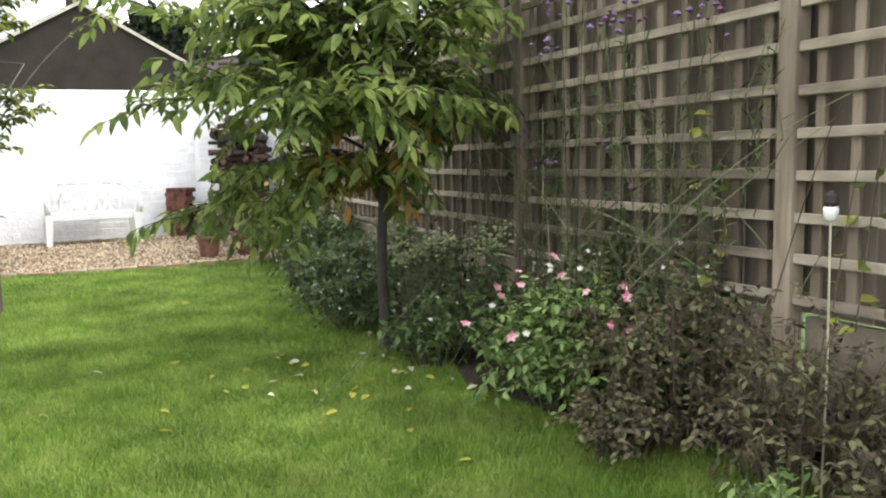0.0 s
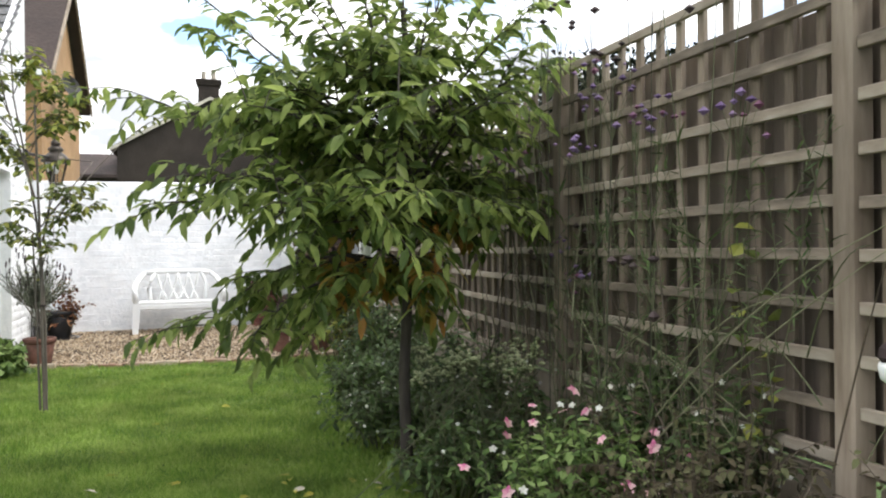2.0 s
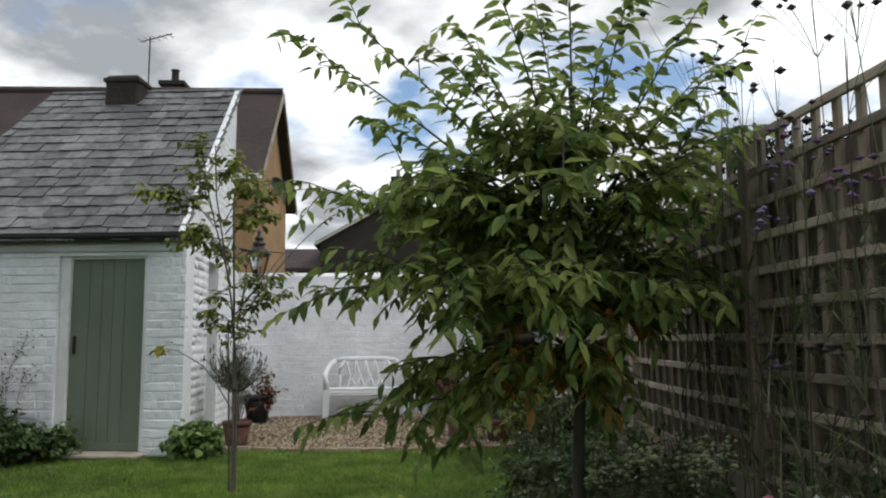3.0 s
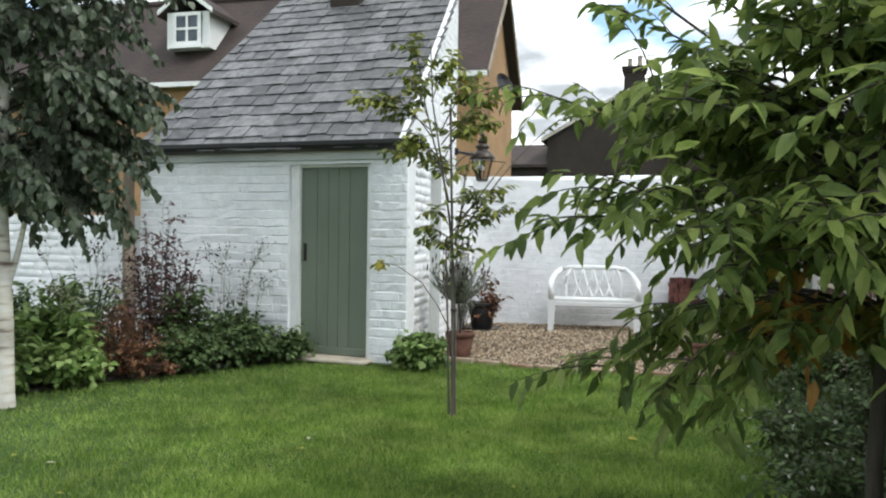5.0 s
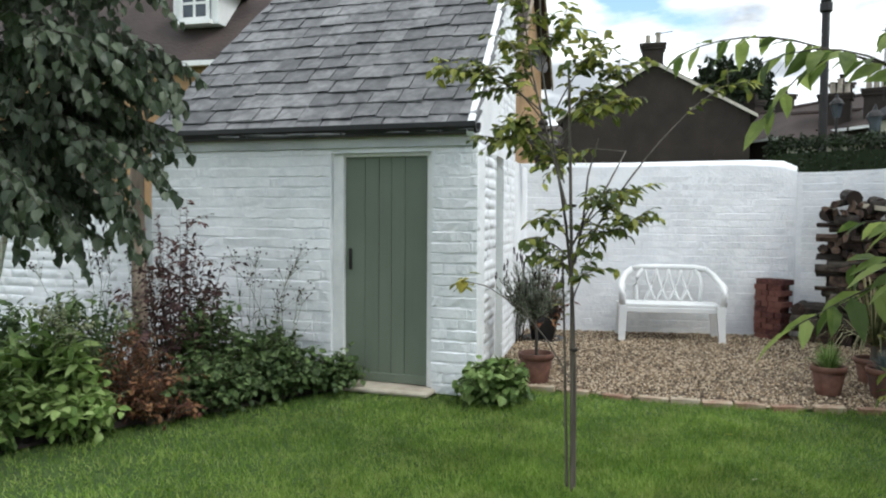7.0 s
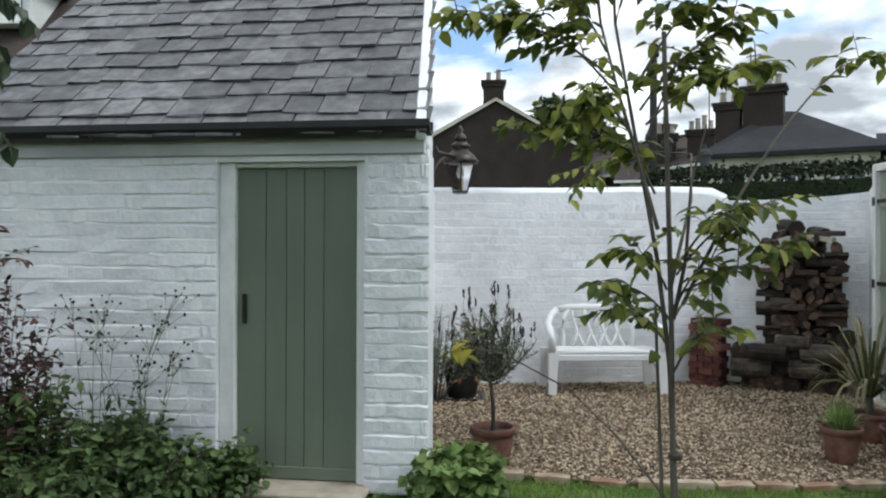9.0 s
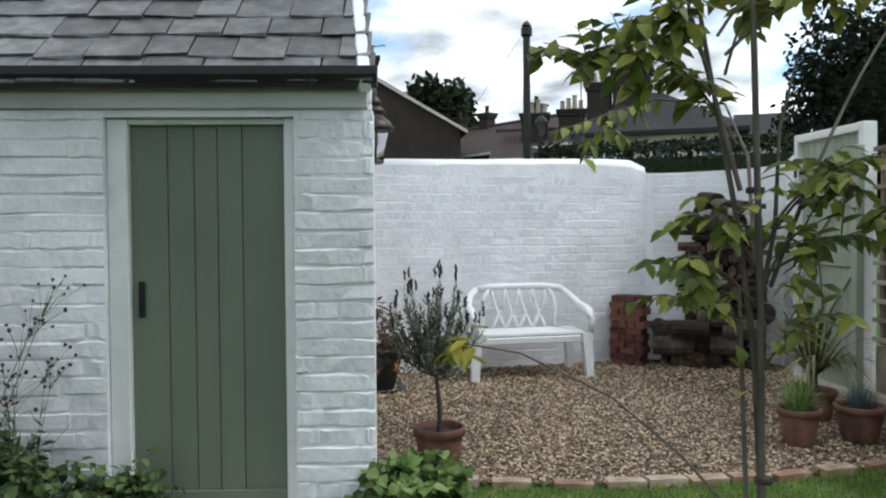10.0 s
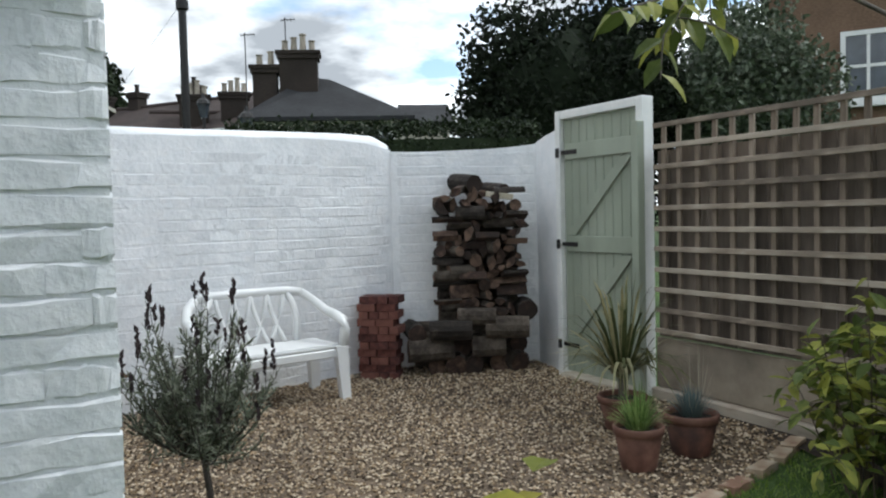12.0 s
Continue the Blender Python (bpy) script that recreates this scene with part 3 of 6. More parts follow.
# ---- outhouse ----
def build_shed():
    shed = tagged(empty("outhouse"), "white painted brick outhouse with slate lean-to roof and green door", "outhouse")
    t = 0.22
    bm = box(SHED_L, DOOR_L, 0, t, 0, 1.99, 0, SHED)
    add_box(bm, DOOR_R, 0.018, 0, t, 0, 1.99, 0, SHED)
    add_box(bm, DOOR_L, DOOR_R, 0.0, t, 1.955, 1.99, 0, SHED)
    part("front_wall", bm, M["white_wall"], shed)
    # gable wall, with a recess in it
    slope = (RIDGE_Z - EAVE_Z) / SHED_D
    top = lambda s: EAVE_Z + 0.03 + slope * s
    bm = bmesh.new()
    add_prism(bm, [(0.05, 0), (1.0, 0), (1.0, top(1.0)), (0.05, top(0.05))], -0.02, t, SIDE)
    add_prism(bm, [(1.63, 0), (SHED_D, 0), (SHED_D, top(SHED_D)), (1.63, top(1.63))], 0, t, SIDE)
    add_prism(bm, [(1.0, 2.0), (1.63, 2.0), (1.63, top(1.63)), (1.0, top(1.0))], 0, t, SIDE)
    part("gable_wall", bm, M["white_wall"], shed)
    part("side_door", box(1.0, 1.63, 0.12, 0.16, 0.02, 2.0, 0, SIDE), M["sage_light"], shed, "grey-green boarded side door in a recess")
    # far gable and back wall
    bm = bmesh.new()
    add_prism(bm, [(0.22, 0), (SHED_D, 0), (SHED_D, top(SHED_D) - 0.08), (0.22, top(0.22) - 0.08)], 0, t, SHED @ pose(SHED_L + t + 0.3, 0, 0, 0, 0, 90))
    add_box(bm, SHED_L + 0.53, -1.45, SHED_D - t, SHED_D, 0, RIDGE_Z - 0.1, 0, SHED)
    part("back_wall", bm, M["white_wall"], shed)
    part("inner_floor", box(SHED_L + 0.3, -0.35, 0.25, 2.0, 0, 0.02, 0, SHED), M["stone"], shed)
    # frame and door
    part("door_frame", add_box(add_box(box(DOOR_L + 0.002, DOOR_L + 0.1, 0.035, 0.13, 0.02, 1.953, 0.006, SHED), DOOR_R - 0.055, DOOR_R - 0.002, 0.035, 0.13, 0.02, 1.953, 0.006, SHED), DOOR_L + 0.1, DOOR_R - 0.055, 0.05, 0.13, 1.925, 1.953, 0.004, SHED), M["white_paint"], shed, "white painted door frame")
    door = part("door", box(DOOR_L + 0.1, DOOR_R - 0.055, 0.1, 0.12, 0.045, 1.925, 0, SHED), M["sage"], shed, "sage green plank door, closed")
    w = (DOOR_R - 0.055 - DOOR_L - 0.1)
    edges = [0, 0.24, 0.41, 0.56, 0.72, 1.0]
    for a, b in zip(edges, edges[1:]):
        part("plank", box(DOOR_L + 0.1 + a * w + 0.002, DOOR_L + 0.1 + b * w - 0.002, 0.078, 0.1, 0.05, 1.92, 0.002, SHED), M["sage"], door)
    part("bottom_rail", box(DOOR_L + 0.1, DOOR_R - 0.055, 0.064, 0.077, 0.045, 0.12, 0.004, SHED), M["sage"], door)
    bm = box(DOOR_L + 0.135, DOOR_L + 0.165, 0.058, 0.077, 0.98, 1.16, 0.006, SHED)
    part("handle", bm, M["iron"], door, "black iron latch plate")
    part("doorstep", box(DOOR_L + 0.03, DOOR_R + 0.04, -0.2, 0.12, 0.0, 0.04, 0.012, SHED), M["stone"], shed, "pale stone doorstep")
    # eaves
    part("fascia", box(SHED_L - 0.02, 0.0, -0.03, 0.1, 1.992, 2.1, 0.004, SHED), M["grey_fascia"], shed, "grey-white painted fascia board")
    bm = bmesh.new()
    prof = [(1.3 * px_, 1.3 * pz_) for px_, pz_ in ((-0.055, 0.0), (-0.055, -0.03), (-0.035, -0.058), (0.0, -0.068), (0.035, -0.058), (0.055, -0.03), (0.055, 0.0), (0.045, 0.0), (0.03, -0.045), (-0.03, -0.045), (-0.045, 0.0))]
    add_prism(bm, prof, SHED_L - 0.06, 0.05, SHED @ pose(0, -0.09, 2.168) @ Matrix(((0, 1, 0, 0), (1, 0, 0, 0), (0, 0, 1, 0), (0, 0, 0, 1))))
    gutter = part("gutter", bm, M["black_gutter"], shed, "black plastic half-round gutter")
    for u in (SHED_L + 0.3, -2.0, -1.1, -0.25):
        part("bracket", box(u - 0.012, u + 0.012, -0.15, -0.028, 2.09, 2.112, 0.003, SHED), M["black_gutter"], gutter)
    # roof deck and slates
    ang = math.degrees(math.atan(slope))
    roof_m = SHED @ pose(0, -0.13, EAVE_Z - 0.13 * slope + 0.075, ang, 0, 0)   # y runs up the slope
    length = (SHED_D + 0.13) / math.cos(math.atan(slope))
    side_lean = 0.3 / SHED_D * math.cos(math.atan(slope))
    bm = bmesh.new()
    outline = [(SHED_L - 0.02, 0.03), (-0.05, 0.03), (-0.05 - side_lean * length, length), (SHED_L + 0.25, length)]
    lo = [bm.verts.new((x, y, -0.05)) for x, y in outline]
    hi = [bm.verts.new((x, y, -0.012)) for x, y in outline]
    bm.faces.new(lo[::-1])
    bm.faces.new(hi)
    for k in range(4):
        bm.faces.new((lo[k - 1], lo[k], hi[k], hi[k - 1]))
    bmesh.ops.transform(bm, matrix=roof_m, verts=bm.verts[:])
    roof = part("roof", bm, M["fence_board"], shed, "slate lean-to roof")
    rng = random.Random(4)
    variants = []
    for k in range(6):
        bm = box(0, 1, 0, 1, 0, 1)
        for v in bm.verts:
            if v.co.y < 0.5:
                v.co.y += rng.uniform(-0.05, 0.05)
                v.co.z += rng.uniform(-0.1, 0.5)
        me = bpy.data.meshes.new("slate")
        bm.to_mesh(me)
        bm.free()
        me.materials.append(M["slate"])
        variants.append(me)
    rows = 17
    expo = length / rows
    for r in range(rows):
        y = r * expo
        left = SHED_L - 0.02 + 0.27 * r / rows + rng.uniform(-0.01, 0.01)
        right = 0.036 - side_lean * y
        x = right
        first = True
        while x > left + 0.05:
            w = 0.25 * rng.uniform(0.8, 1.15) * (0.55 if first and r % 2 else 1)
            first = False
            a = max(x - w, left)
            if a - left < 0.1:
                a = left
            ob = new("slate", variants[rng.randrange(6)])
            ob.parent = roof
            ob.matrix_basis = roof_m @ pose(a + 0.002, y + rng.uniform(-0.012, 0.012) + (0.02 if rng.random() < 0.05 else 0.0), 0.012 + rng.uniform(0, 0.007), -3.6 + rng.uniform(-0.8, 0.8), rng.uniform(-0.9, 0.9), rng.uniform(-1.3, 1.3)) @ Matrix.Diagonal((x - a - 0.007, expo + 0.07, 0.015, 1))
            x = a
    part("ridge_flashing", tube([roof_m @ Vector((SHED_L + 0.25, length, 0.02)), roof_m @ Vector((-0.05 - side_lean * length, length, 0.02))], 0.035, 6), M["slate"], roof)
    part("verge", box(0.0, length - 0.02, -0.03, 0.03, -0.05, 0.035, 0.008, roof_m @ pose(-0.005, 0, 0, 0, 0, 90 + math.degrees(math.atan(side_lean)))), M["white_wall"], shed, "white painted verge of the gable")
    # stub chimney of dark brick on the ridge
    stub = part("chimney", box(-2.0, -1.55, SHED_D - 0.32, SHED_D + 0.05, 3.9, 4.6, 0.03, SHED), M["brick_brown"], shed, "low dark brick chimney stub")
    part("capping", box(-2.02, -1.53, SHED_D - 0.34, SHED_D + 0.07, 4.5, 4.56, 0.01, SHED), M["brick_brown"], stub)
    return shed


shed = build_shed()


def build_lantern():
    lamp = tagged(empty("wall_lantern", pose(-6.156, 9.674, 0)), "bronze street-style lantern on a black wall bracket", "lantern")
    z = 2.0
    part("base_ring", lathe([(0.05, z - 0.03), (0.085, z - 0.02), (0.085, z), (0.05, z + 0.005)], 6), M["copper"], lamp)
    glass = bmesh.new()
    add_lathe(glass, [(0.075, z + 0.005), (0.145, z + 0.27)], 6)
    pane = part("glass", glass, M["glass"], lamp, "clear tapered lantern glass")
    pane.visible_shadow = False
    for k in range(6):
        a = 2 * math.pi * k / 6
        c, s = math.cos(a), math.sin(a)
        part("glazing_bar", tube([(0.078 * c, 0.078 * s, z), (0.15 * c, 0.15 * s, z + 0.275)], 0.008, 5), M["copper"], lamp)
    part("hood", lathe([(0.17, z + 0.265), (0.175, z + 0.285), (0.13, z + 0.345), (0.085, z + 0.38), (0.07, z + 0.4), (0.095, z + 0.415), (0.09, z + 0.44), (0.05, z + 0.475)], 12), M["copper"], lamp, smooth=True)
    part("finial", lathe([(0.05, z + 0.475), (0.065, z + 0.5), (0.045, z + 0.53), (0.02, z + 0.56), (0.03, z + 0.59), (0.004, z + 0.63)], 12), M["copper"], lamp, smooth=True)
    part("bulb", lathe([(0.012, z + 0.25), (0.03, z + 0.2), (0.035, z + 0.16), (0.02, z + 0.125), (0.002, z + 0.12)], 10), M["white_paint"], lamp)
    wall = SIDE @ Vector((2.4, -0.005, 0)) - Vector((-6.156, 9.674, 0))
    out = wall.normalized() * 0.17
    bracket = part("bracket", tube([(wall.x, wall.y, z + 0.31), (out.x, out.y, z + 0.31)], 0.018, 8), M["iron"], lamp, "black iron wall bracket")
    part("brace", tube(curve_points((wall.x, wall.y, z + 0.12), (out.x * 1.6, out.y * 1.6, z + 0.3), (0, 0, 0.04), 7), 0.01, 6), M["iron"], bracket)
    part("wall_plate", lathe([(0.05, -0.01), (0.05, 0.012), (0.02, 0.03)], 12, Matrix.Translation((wall.x, wall.y, z + 0.31)) @ Vector((out.x, out.y, 0)).to_track_quat("-Z", "Y").to_matrix().to_4x4()), M["iron"], bracket)
    return lamp


build_lantern()


# ---- garden walls ----
def wall_with_top(name, m, x0, x1, heights, t, label):
    """A masonry wall whose top follows heights at even steps."""
    outline = [(x0, 0), (x1, 0)] + [(x1 + (x0 - x1) * k / (len(heights) - 1), h) for k, h in enumerate(heights[::-1])]
    bm = bmesh.new()
    add_prism(bm, outline, 0, t, m)
    ob = part(name, bm, M["white_wall"])
    return tagged(ob, label, "wall", kind="structure")


rear = wall_with_top("wall_rear", REAR, -2.95, 0.45, [2.03, 2.03, 2.035, 2.04, 2.04, 2.05, 2.05, 2.06, 2.06, 2.07, 2.07, 2.065, 2.05, 2.0], 0.23, "white painted brick garden wall with a rounded top")
tagged(part("coping", tube([REAR @ Vector((x, 0.115, z)) for x, z in ((-2.95, 2.0), (-1.5, 2.01), (-0.6, 2.03), (0.0, 2.04), (0.3, 2.03), (0.43, 1.97))], 0.1, 12), M["white_wall"], rear, smooth=True))
WALL_B = Matrix.Translation((-4.055, 11.99, 0)) @ pose(0, 0, 0, 0, 0, 2.0)
wall_b = wall_with_top("wall_corner", WALL_B, 0.0, 1.36, [1.985, 1.98, 1.98, 1.985, 1.99, 1.995, 2.005, 2.02, 2.04], 0.23, "white painted brick wall behind the log pile")
WALL_C = Matrix.Translation((-2.7, 12.05, 0)) @ pose(0, 0, 0, 0, 0, math.degrees(math.atan2(-0.6, 0.07)))
wall_c = wall_with_top("wall_gate_pier", WALL_C, 0.0, 0.56, [2.05, 2.07, 2.09, 2.1, 2.11], 0.25, "white rendered pier beside the garden gate")
side_low = wall_with_top("wall_yard", SIDE, SHED_D + 0.002, 3.76, [2.04, 2.04, 2.03, 2.03], 0.2, "white painted yard wall behind the outhouse")
SHED_WALL = SHED @ pose(0, 0.03, 0)
left_low = wall_with_top("wall_left", SHED_WALL, -9.0, SHED_L - 0.21, [1.45, 1.44, 1.44, 1.43, 1.43], 0.22, "white painted low garden wall with trellis above")


# ---- trellis fence ----
def trellis_panel(length, z0, z1, px, pz):
    fence = empty("trellis_panel")
    vs = max(2, round(length / px))
    bat = box(-0.019, 0.019, 0.0, 0.022, z0, z1, 0.003)
    me_v = bpy.data.meshes.new("upright_slat")
    bat.to_mesh(me_v)
    bat.free()
    me_v.materials.append(M["timber"])
    bat = box(0.0, length, -0.022, -0.001, -0.018, 0.018, 0.003)
    me_h = bpy.data.meshes.new("cross_slat")
    bat.to_mesh(me_h)
    bat.free()
    me_h.materials.append(M["timber_h"])
    rng = random.Random(int(length * 100))
    for k in range(vs):
        ob = new("upright_slat", me_v)
        ob.parent = fence
        ob.matrix_basis = pose((k + 0.5) * length / vs + rng.uniform(-0.004, 0.004), 0, 0, 0, rng.uniform(-0.3, 0.3), 0)
    hs = round((z1 - z0) / pz)
    for k in range(hs + 1):
        ob = new("cross_slat", me_h)
        ob.parent = fence
        ob.matrix_basis = pose(0, 0, z0 + 0.016 + k * (z1 - z0 - 0.032) / hs + rng.uniform(-0.003, 0.003), 0, rng.uniform(-0.15, 0.15), 0)
    return fence


for k, ((f0, o0), (f1, o1)) in enumerate(zip(POSTS, POSTS[1:])):
    a, b = fence_point(f0, o0), fence_point(f1, o1)
    d = b - a
    m = Matrix.Translation(a) @ pose(0, 0, 0, 0, 0, math.degrees(math.atan2(d.y, d.x)))
    w = d.length
    z1 = 2.03 - 0.012 * k
    panel = trellis_panel(w - 0.076, 0.5, z1, 0.155 if k < 3 else 0.141, 0.152)
    panel.matrix_basis = m @ pose(0.038, 0, 0)
    tagged(panel, "weathered timber square trellis panel between fence posts", "trellis", "trellis panels")
    bm = box(-0.037, 0.037, -0.042, 0.042, 0, z1 + 0.03, 0.008, m)
    if k:
        tagged(part("fence_post", bm, M["timber"]), "weathered square timber fence post", "post", "fence posts")
    else:
        bm.free()
    backing = tagged(empty("board_fence", m), "brown close-boarded fence behind the trellis", "fence", "board fence panels")
    x, rng = (0.052 if k else 0.002), random.Random(k + 50)
    while x < w + 0.05:
        bw = min(0.118, w + 0.052 - x)
        part("board", box(x, x + bw - 0.003, 0.06 + rng.uniform(0, 0.008), 0.078, 0.46, 1.84 + rng.uniform(-0.006, 0.006), 0.0), M["fence_board"], backing)
        x += 0.12
    part("gravel_board", box(0.052 if k else 0.002, w - 0.052, 0.03, 0.07, 0.09, 0.455, 0.005), M["concrete"], backing, "buff concrete gravel board")
    part("base_sleeper", box(0.052 if k else 0.002, w - 0.052, -0.03, 0.075, 0.0, 0.085, 0.01), M["timber_h"], backing, "low timber sleeper")


# ---- garden gate ----
def build_gate():
    gate = tagged(empty("garden_gate", FENCE), "pale sage ledged and braced garden gate, closed, in a white frame", "gate")
    part("frame_post", box(-1.055, -0.995, -0.06, 0.06, 0, 2.25, 0.006), M["white_paint"], gate, "white painted frame post")
    part("frame_post", box(-0.1, -0.03, -0.06, 0.06, 0, 2.25, 0.006), M["white_paint"], gate, "white painted frame post")
    part("frame_head", box(-0.993, -0.102, -0.055, 0.055, 2.18, 2.249, 0.005), M["white_paint"], gate, "white painted frame head")
    part("slam_post", box(-0.075, -0.002, -0.135, -0.062, 0, 2.06, 0.006), M["sage_light"], gate, "pale sage post before the frame")
    leaf = part("gate_leaf", box(-0.99, -0.104, 0.012, 0.02, 0.05, 2.17), M["sage_light"], gate)
    x = -0.99
    while x < -0.13:
        part("plank", box(x, x + 0.0955, -0.012, 0.011, 0.05, 2.172, 0.005), M["sage_light"], leaf)
        x += 0.0983
    for z in (0.22, 1.07, 1.84):
        part("ledge", box(-0.96, -0.14, -0.036, -0.0125, z, z + 0.13, 0.004), M["sage_light"], leaf)
    for z0, z1 in ((0.36, 1.05), (1.21, 1.82)):
        bm = bmesh.new()
        add_prism(bm, [(-0.95, z0), (-0.83, z0), (-0.17, z1), (-0.29, z1)], -0.034, -0.013)
        part("brace", bm, M["sage_light"], leaf)
    for z in (0.28, 1.13, 1.9):
        part("strap_hinge", add_box(box(-1.03, -0.8, -0.044, -0.0365, z - 0.018, z + 0.018, 0.002), -1.045, -0.997, -0.068, -0.0605, z - 0.04, z + 0.04, 0.003), M["iron"], leaf, "black iron strap hinge")
    part("threshold", box(-0.99, -0.105, -0.1, 0.08, 0.0, 0.04, 0.008), M["stone"], gate)
    return gate


build_gate()

# rustic post and trellis at the far end of the outhouse
tagged(part("rustic_post", tube([SHED @ Vector((-3.225 + 0.01 * math.sin(z * 3), -0.06, z)) for z in (0, 0.5, 1.0, 1.5, 2.0, 2.25)], [0.075, 0.07, 0.066, 0.064, 0.06, 0.055], 9), M["timber"], smooth=True), "round weathered timber post against the outhouse", "post")
lt = trellis_panel(2.6, 1.46, 2.12, 0.15, 0.15)
lt.matrix_basis = SHED @ pose(-5.95, 0.12, 0)
tagged(lt, "weathered timber trellis on top of the low wall", "trellis")


# ---- bench ----
def build_bench():
    m = Matrix.Translation((-4.955, 10.575, 0)) @ pose(0, 0, 0, 0, 0, 31.7)   # x along the seat, y back to the wall
    bench = tagged(empty("garden_bench", m), "white moulded plastic garden bench with lattice back", "bench")
    white = M["plastic_white"]
    w = 0.56
    bm = bmesh.new()
    add_prism(bm, [(-w + 0.03, 0.4), (w - 0.03, 0.4), (w - 0.03, 0.435), (-w + 0.03, 0.435)], 0.02, 0.46)
    bmesh.ops.bevel(bm, geom=bm.edges[:], offset=0.012, segments=2, affect="EDGES")
    seat = part("seat", bm, white, bench)
    part("apron", box(-w + 0.04, w - 0.04, 0.012, 0.04, 0.335, 0.399, 0.008), white, seat)
    for sx in (-1, 1):
        for y0, y1, lean in ((0.0, 0.05, -0.02), (0.45, 0.5, 0.03)):
            bm = bmesh.new()
            top = [bm.verts.new((sx * (w - 0.02) + dx, (y0 + y1) / 2 + dy, 0.42)) for dx, dy in ((-0.062, -0.035), (0.036, -0.035), (0.036, 0.035), (-0.062, 0.035))]
            low = [bm.verts.new((sx * (w + 0.0) + dx * 0.75, (y0 + y1) / 2 + dy * 0.75 + lean, 0.0)) for dx, dy in ((-0.062, -0.035), (0.036, -0.035), (0.036, 0.035), (-0.062, 0.035))]
            for k in range(4):
                bm.faces.new((low[k - 1], low[k], top[k], top[k - 1]))
            bm.faces.new(low[::-1])
            bm.faces.new(top)
            bmesh.ops.recalc_face_normals(bm, faces=bm.faces[:])
            part("leg", bm, white, bench)
        arm = tube([(sx * (w - 0.0), 0.03, 0.42), (sx * (w + 0.01), 0.02, 0.55), (sx * (w + 0.012), 0.05, 0.61), (sx * (w + 0.01), 0.16, 0.64), (sx * w, 0.3, 0.67), (sx * (w - 0.05), 0.42, 0.75), (sx * (w - 0.13), 0.47, 0.815)], [0.04, 0.038, 0.042, 0.042, 0.038, 0.036, 0.034], 8)
        part("armrest", arm, white, bench, smooth=True)
    top_rail = [(-w + 0.13, 0.47, 0.815)] + [(x, 0.475 + 0.01 * (1 - (x / w) ** 2), 0.825 + 0.012 * (1 - (x / w) ** 2)) for x in (-0.3, -0.15, 0, 0.15, 0.3)] + [(w - 0.13, 0.47, 0.815)]
    back = part("top_rail", tube(top_rail, 0.034, 8), white, bench, smooth=True)
    for sx in (-1, 1):
        part("back_post", tube([(sx * 0.37, 0.45, 0.42), (sx * 0.385, 0.455, 0.6), (sx * 0.36, 0.465, 0.72), (sx * 0.31, 0.475, 0.82)], [0.032, 0.028, 0.026, 0.026], 8), white, back, smooth=True)
    for k in range(5):
        x = -0.28 + 0.14 * k
        for s in (-1, 1):
            x1 = x + s * 0.14
            if abs(x1) < 0.36:
                pts = curve_points((x, 0.45, 0.43), (x1, 0.475, 0.82), (s * 0.022, 0, 0), 6)
                part("lattice_bar", tube(pts, 0.0175, 6), white, back, smooth=True)
    return bench


build_bench()


# ---- stack of bricks ----
def build_brick_stack():
    m = Matrix.Translation((-4.2, 11.64, 0)) @ pose(0, 0, 0, 0, 0, -16)
    stack = tagged(empty("brick_stack", m), "stack of old dark red bricks against the white wall", "bricks")
    rng = random.Random(8)
    z = 0.0
    shapes = brick_meshes(M["brick_red"], 0.215, 0.063, 0.1, 5, 3, wear=0.002)
    for k in range(11):
        for j in range(2):
            for i in range(2):
                ob = new("brick", shapes[rng.randrange(5)])
                ob.parent = stack
                if k % 2:
                    ob.matrix_basis = pose(-0.17 + 0.165 * j + rng.uniform(-0.012, 0.012), -0.1 + 0.11 * i + rng.uniform(-0.008, 0.008), z, 0, 0, rng.uniform(-4, 4)) @ Matrix.Diagonal((0.75, 1, 1, 1))
                else:
                    ob.matrix_basis = pose(-0.17 + 0.11 * (2 * j + i) * 0.78 + 0.1 + rng.uniform(-0.006, 0.006), -0.11 + rng.uniform(-0.014, 0.014), z, 0, 0, 90 + rng.uniform(-4, 4)) @ Matrix.Diagonal((1, 0.8, 1, 1))
        z += 0.0655
    return stack


build_brick_stack()


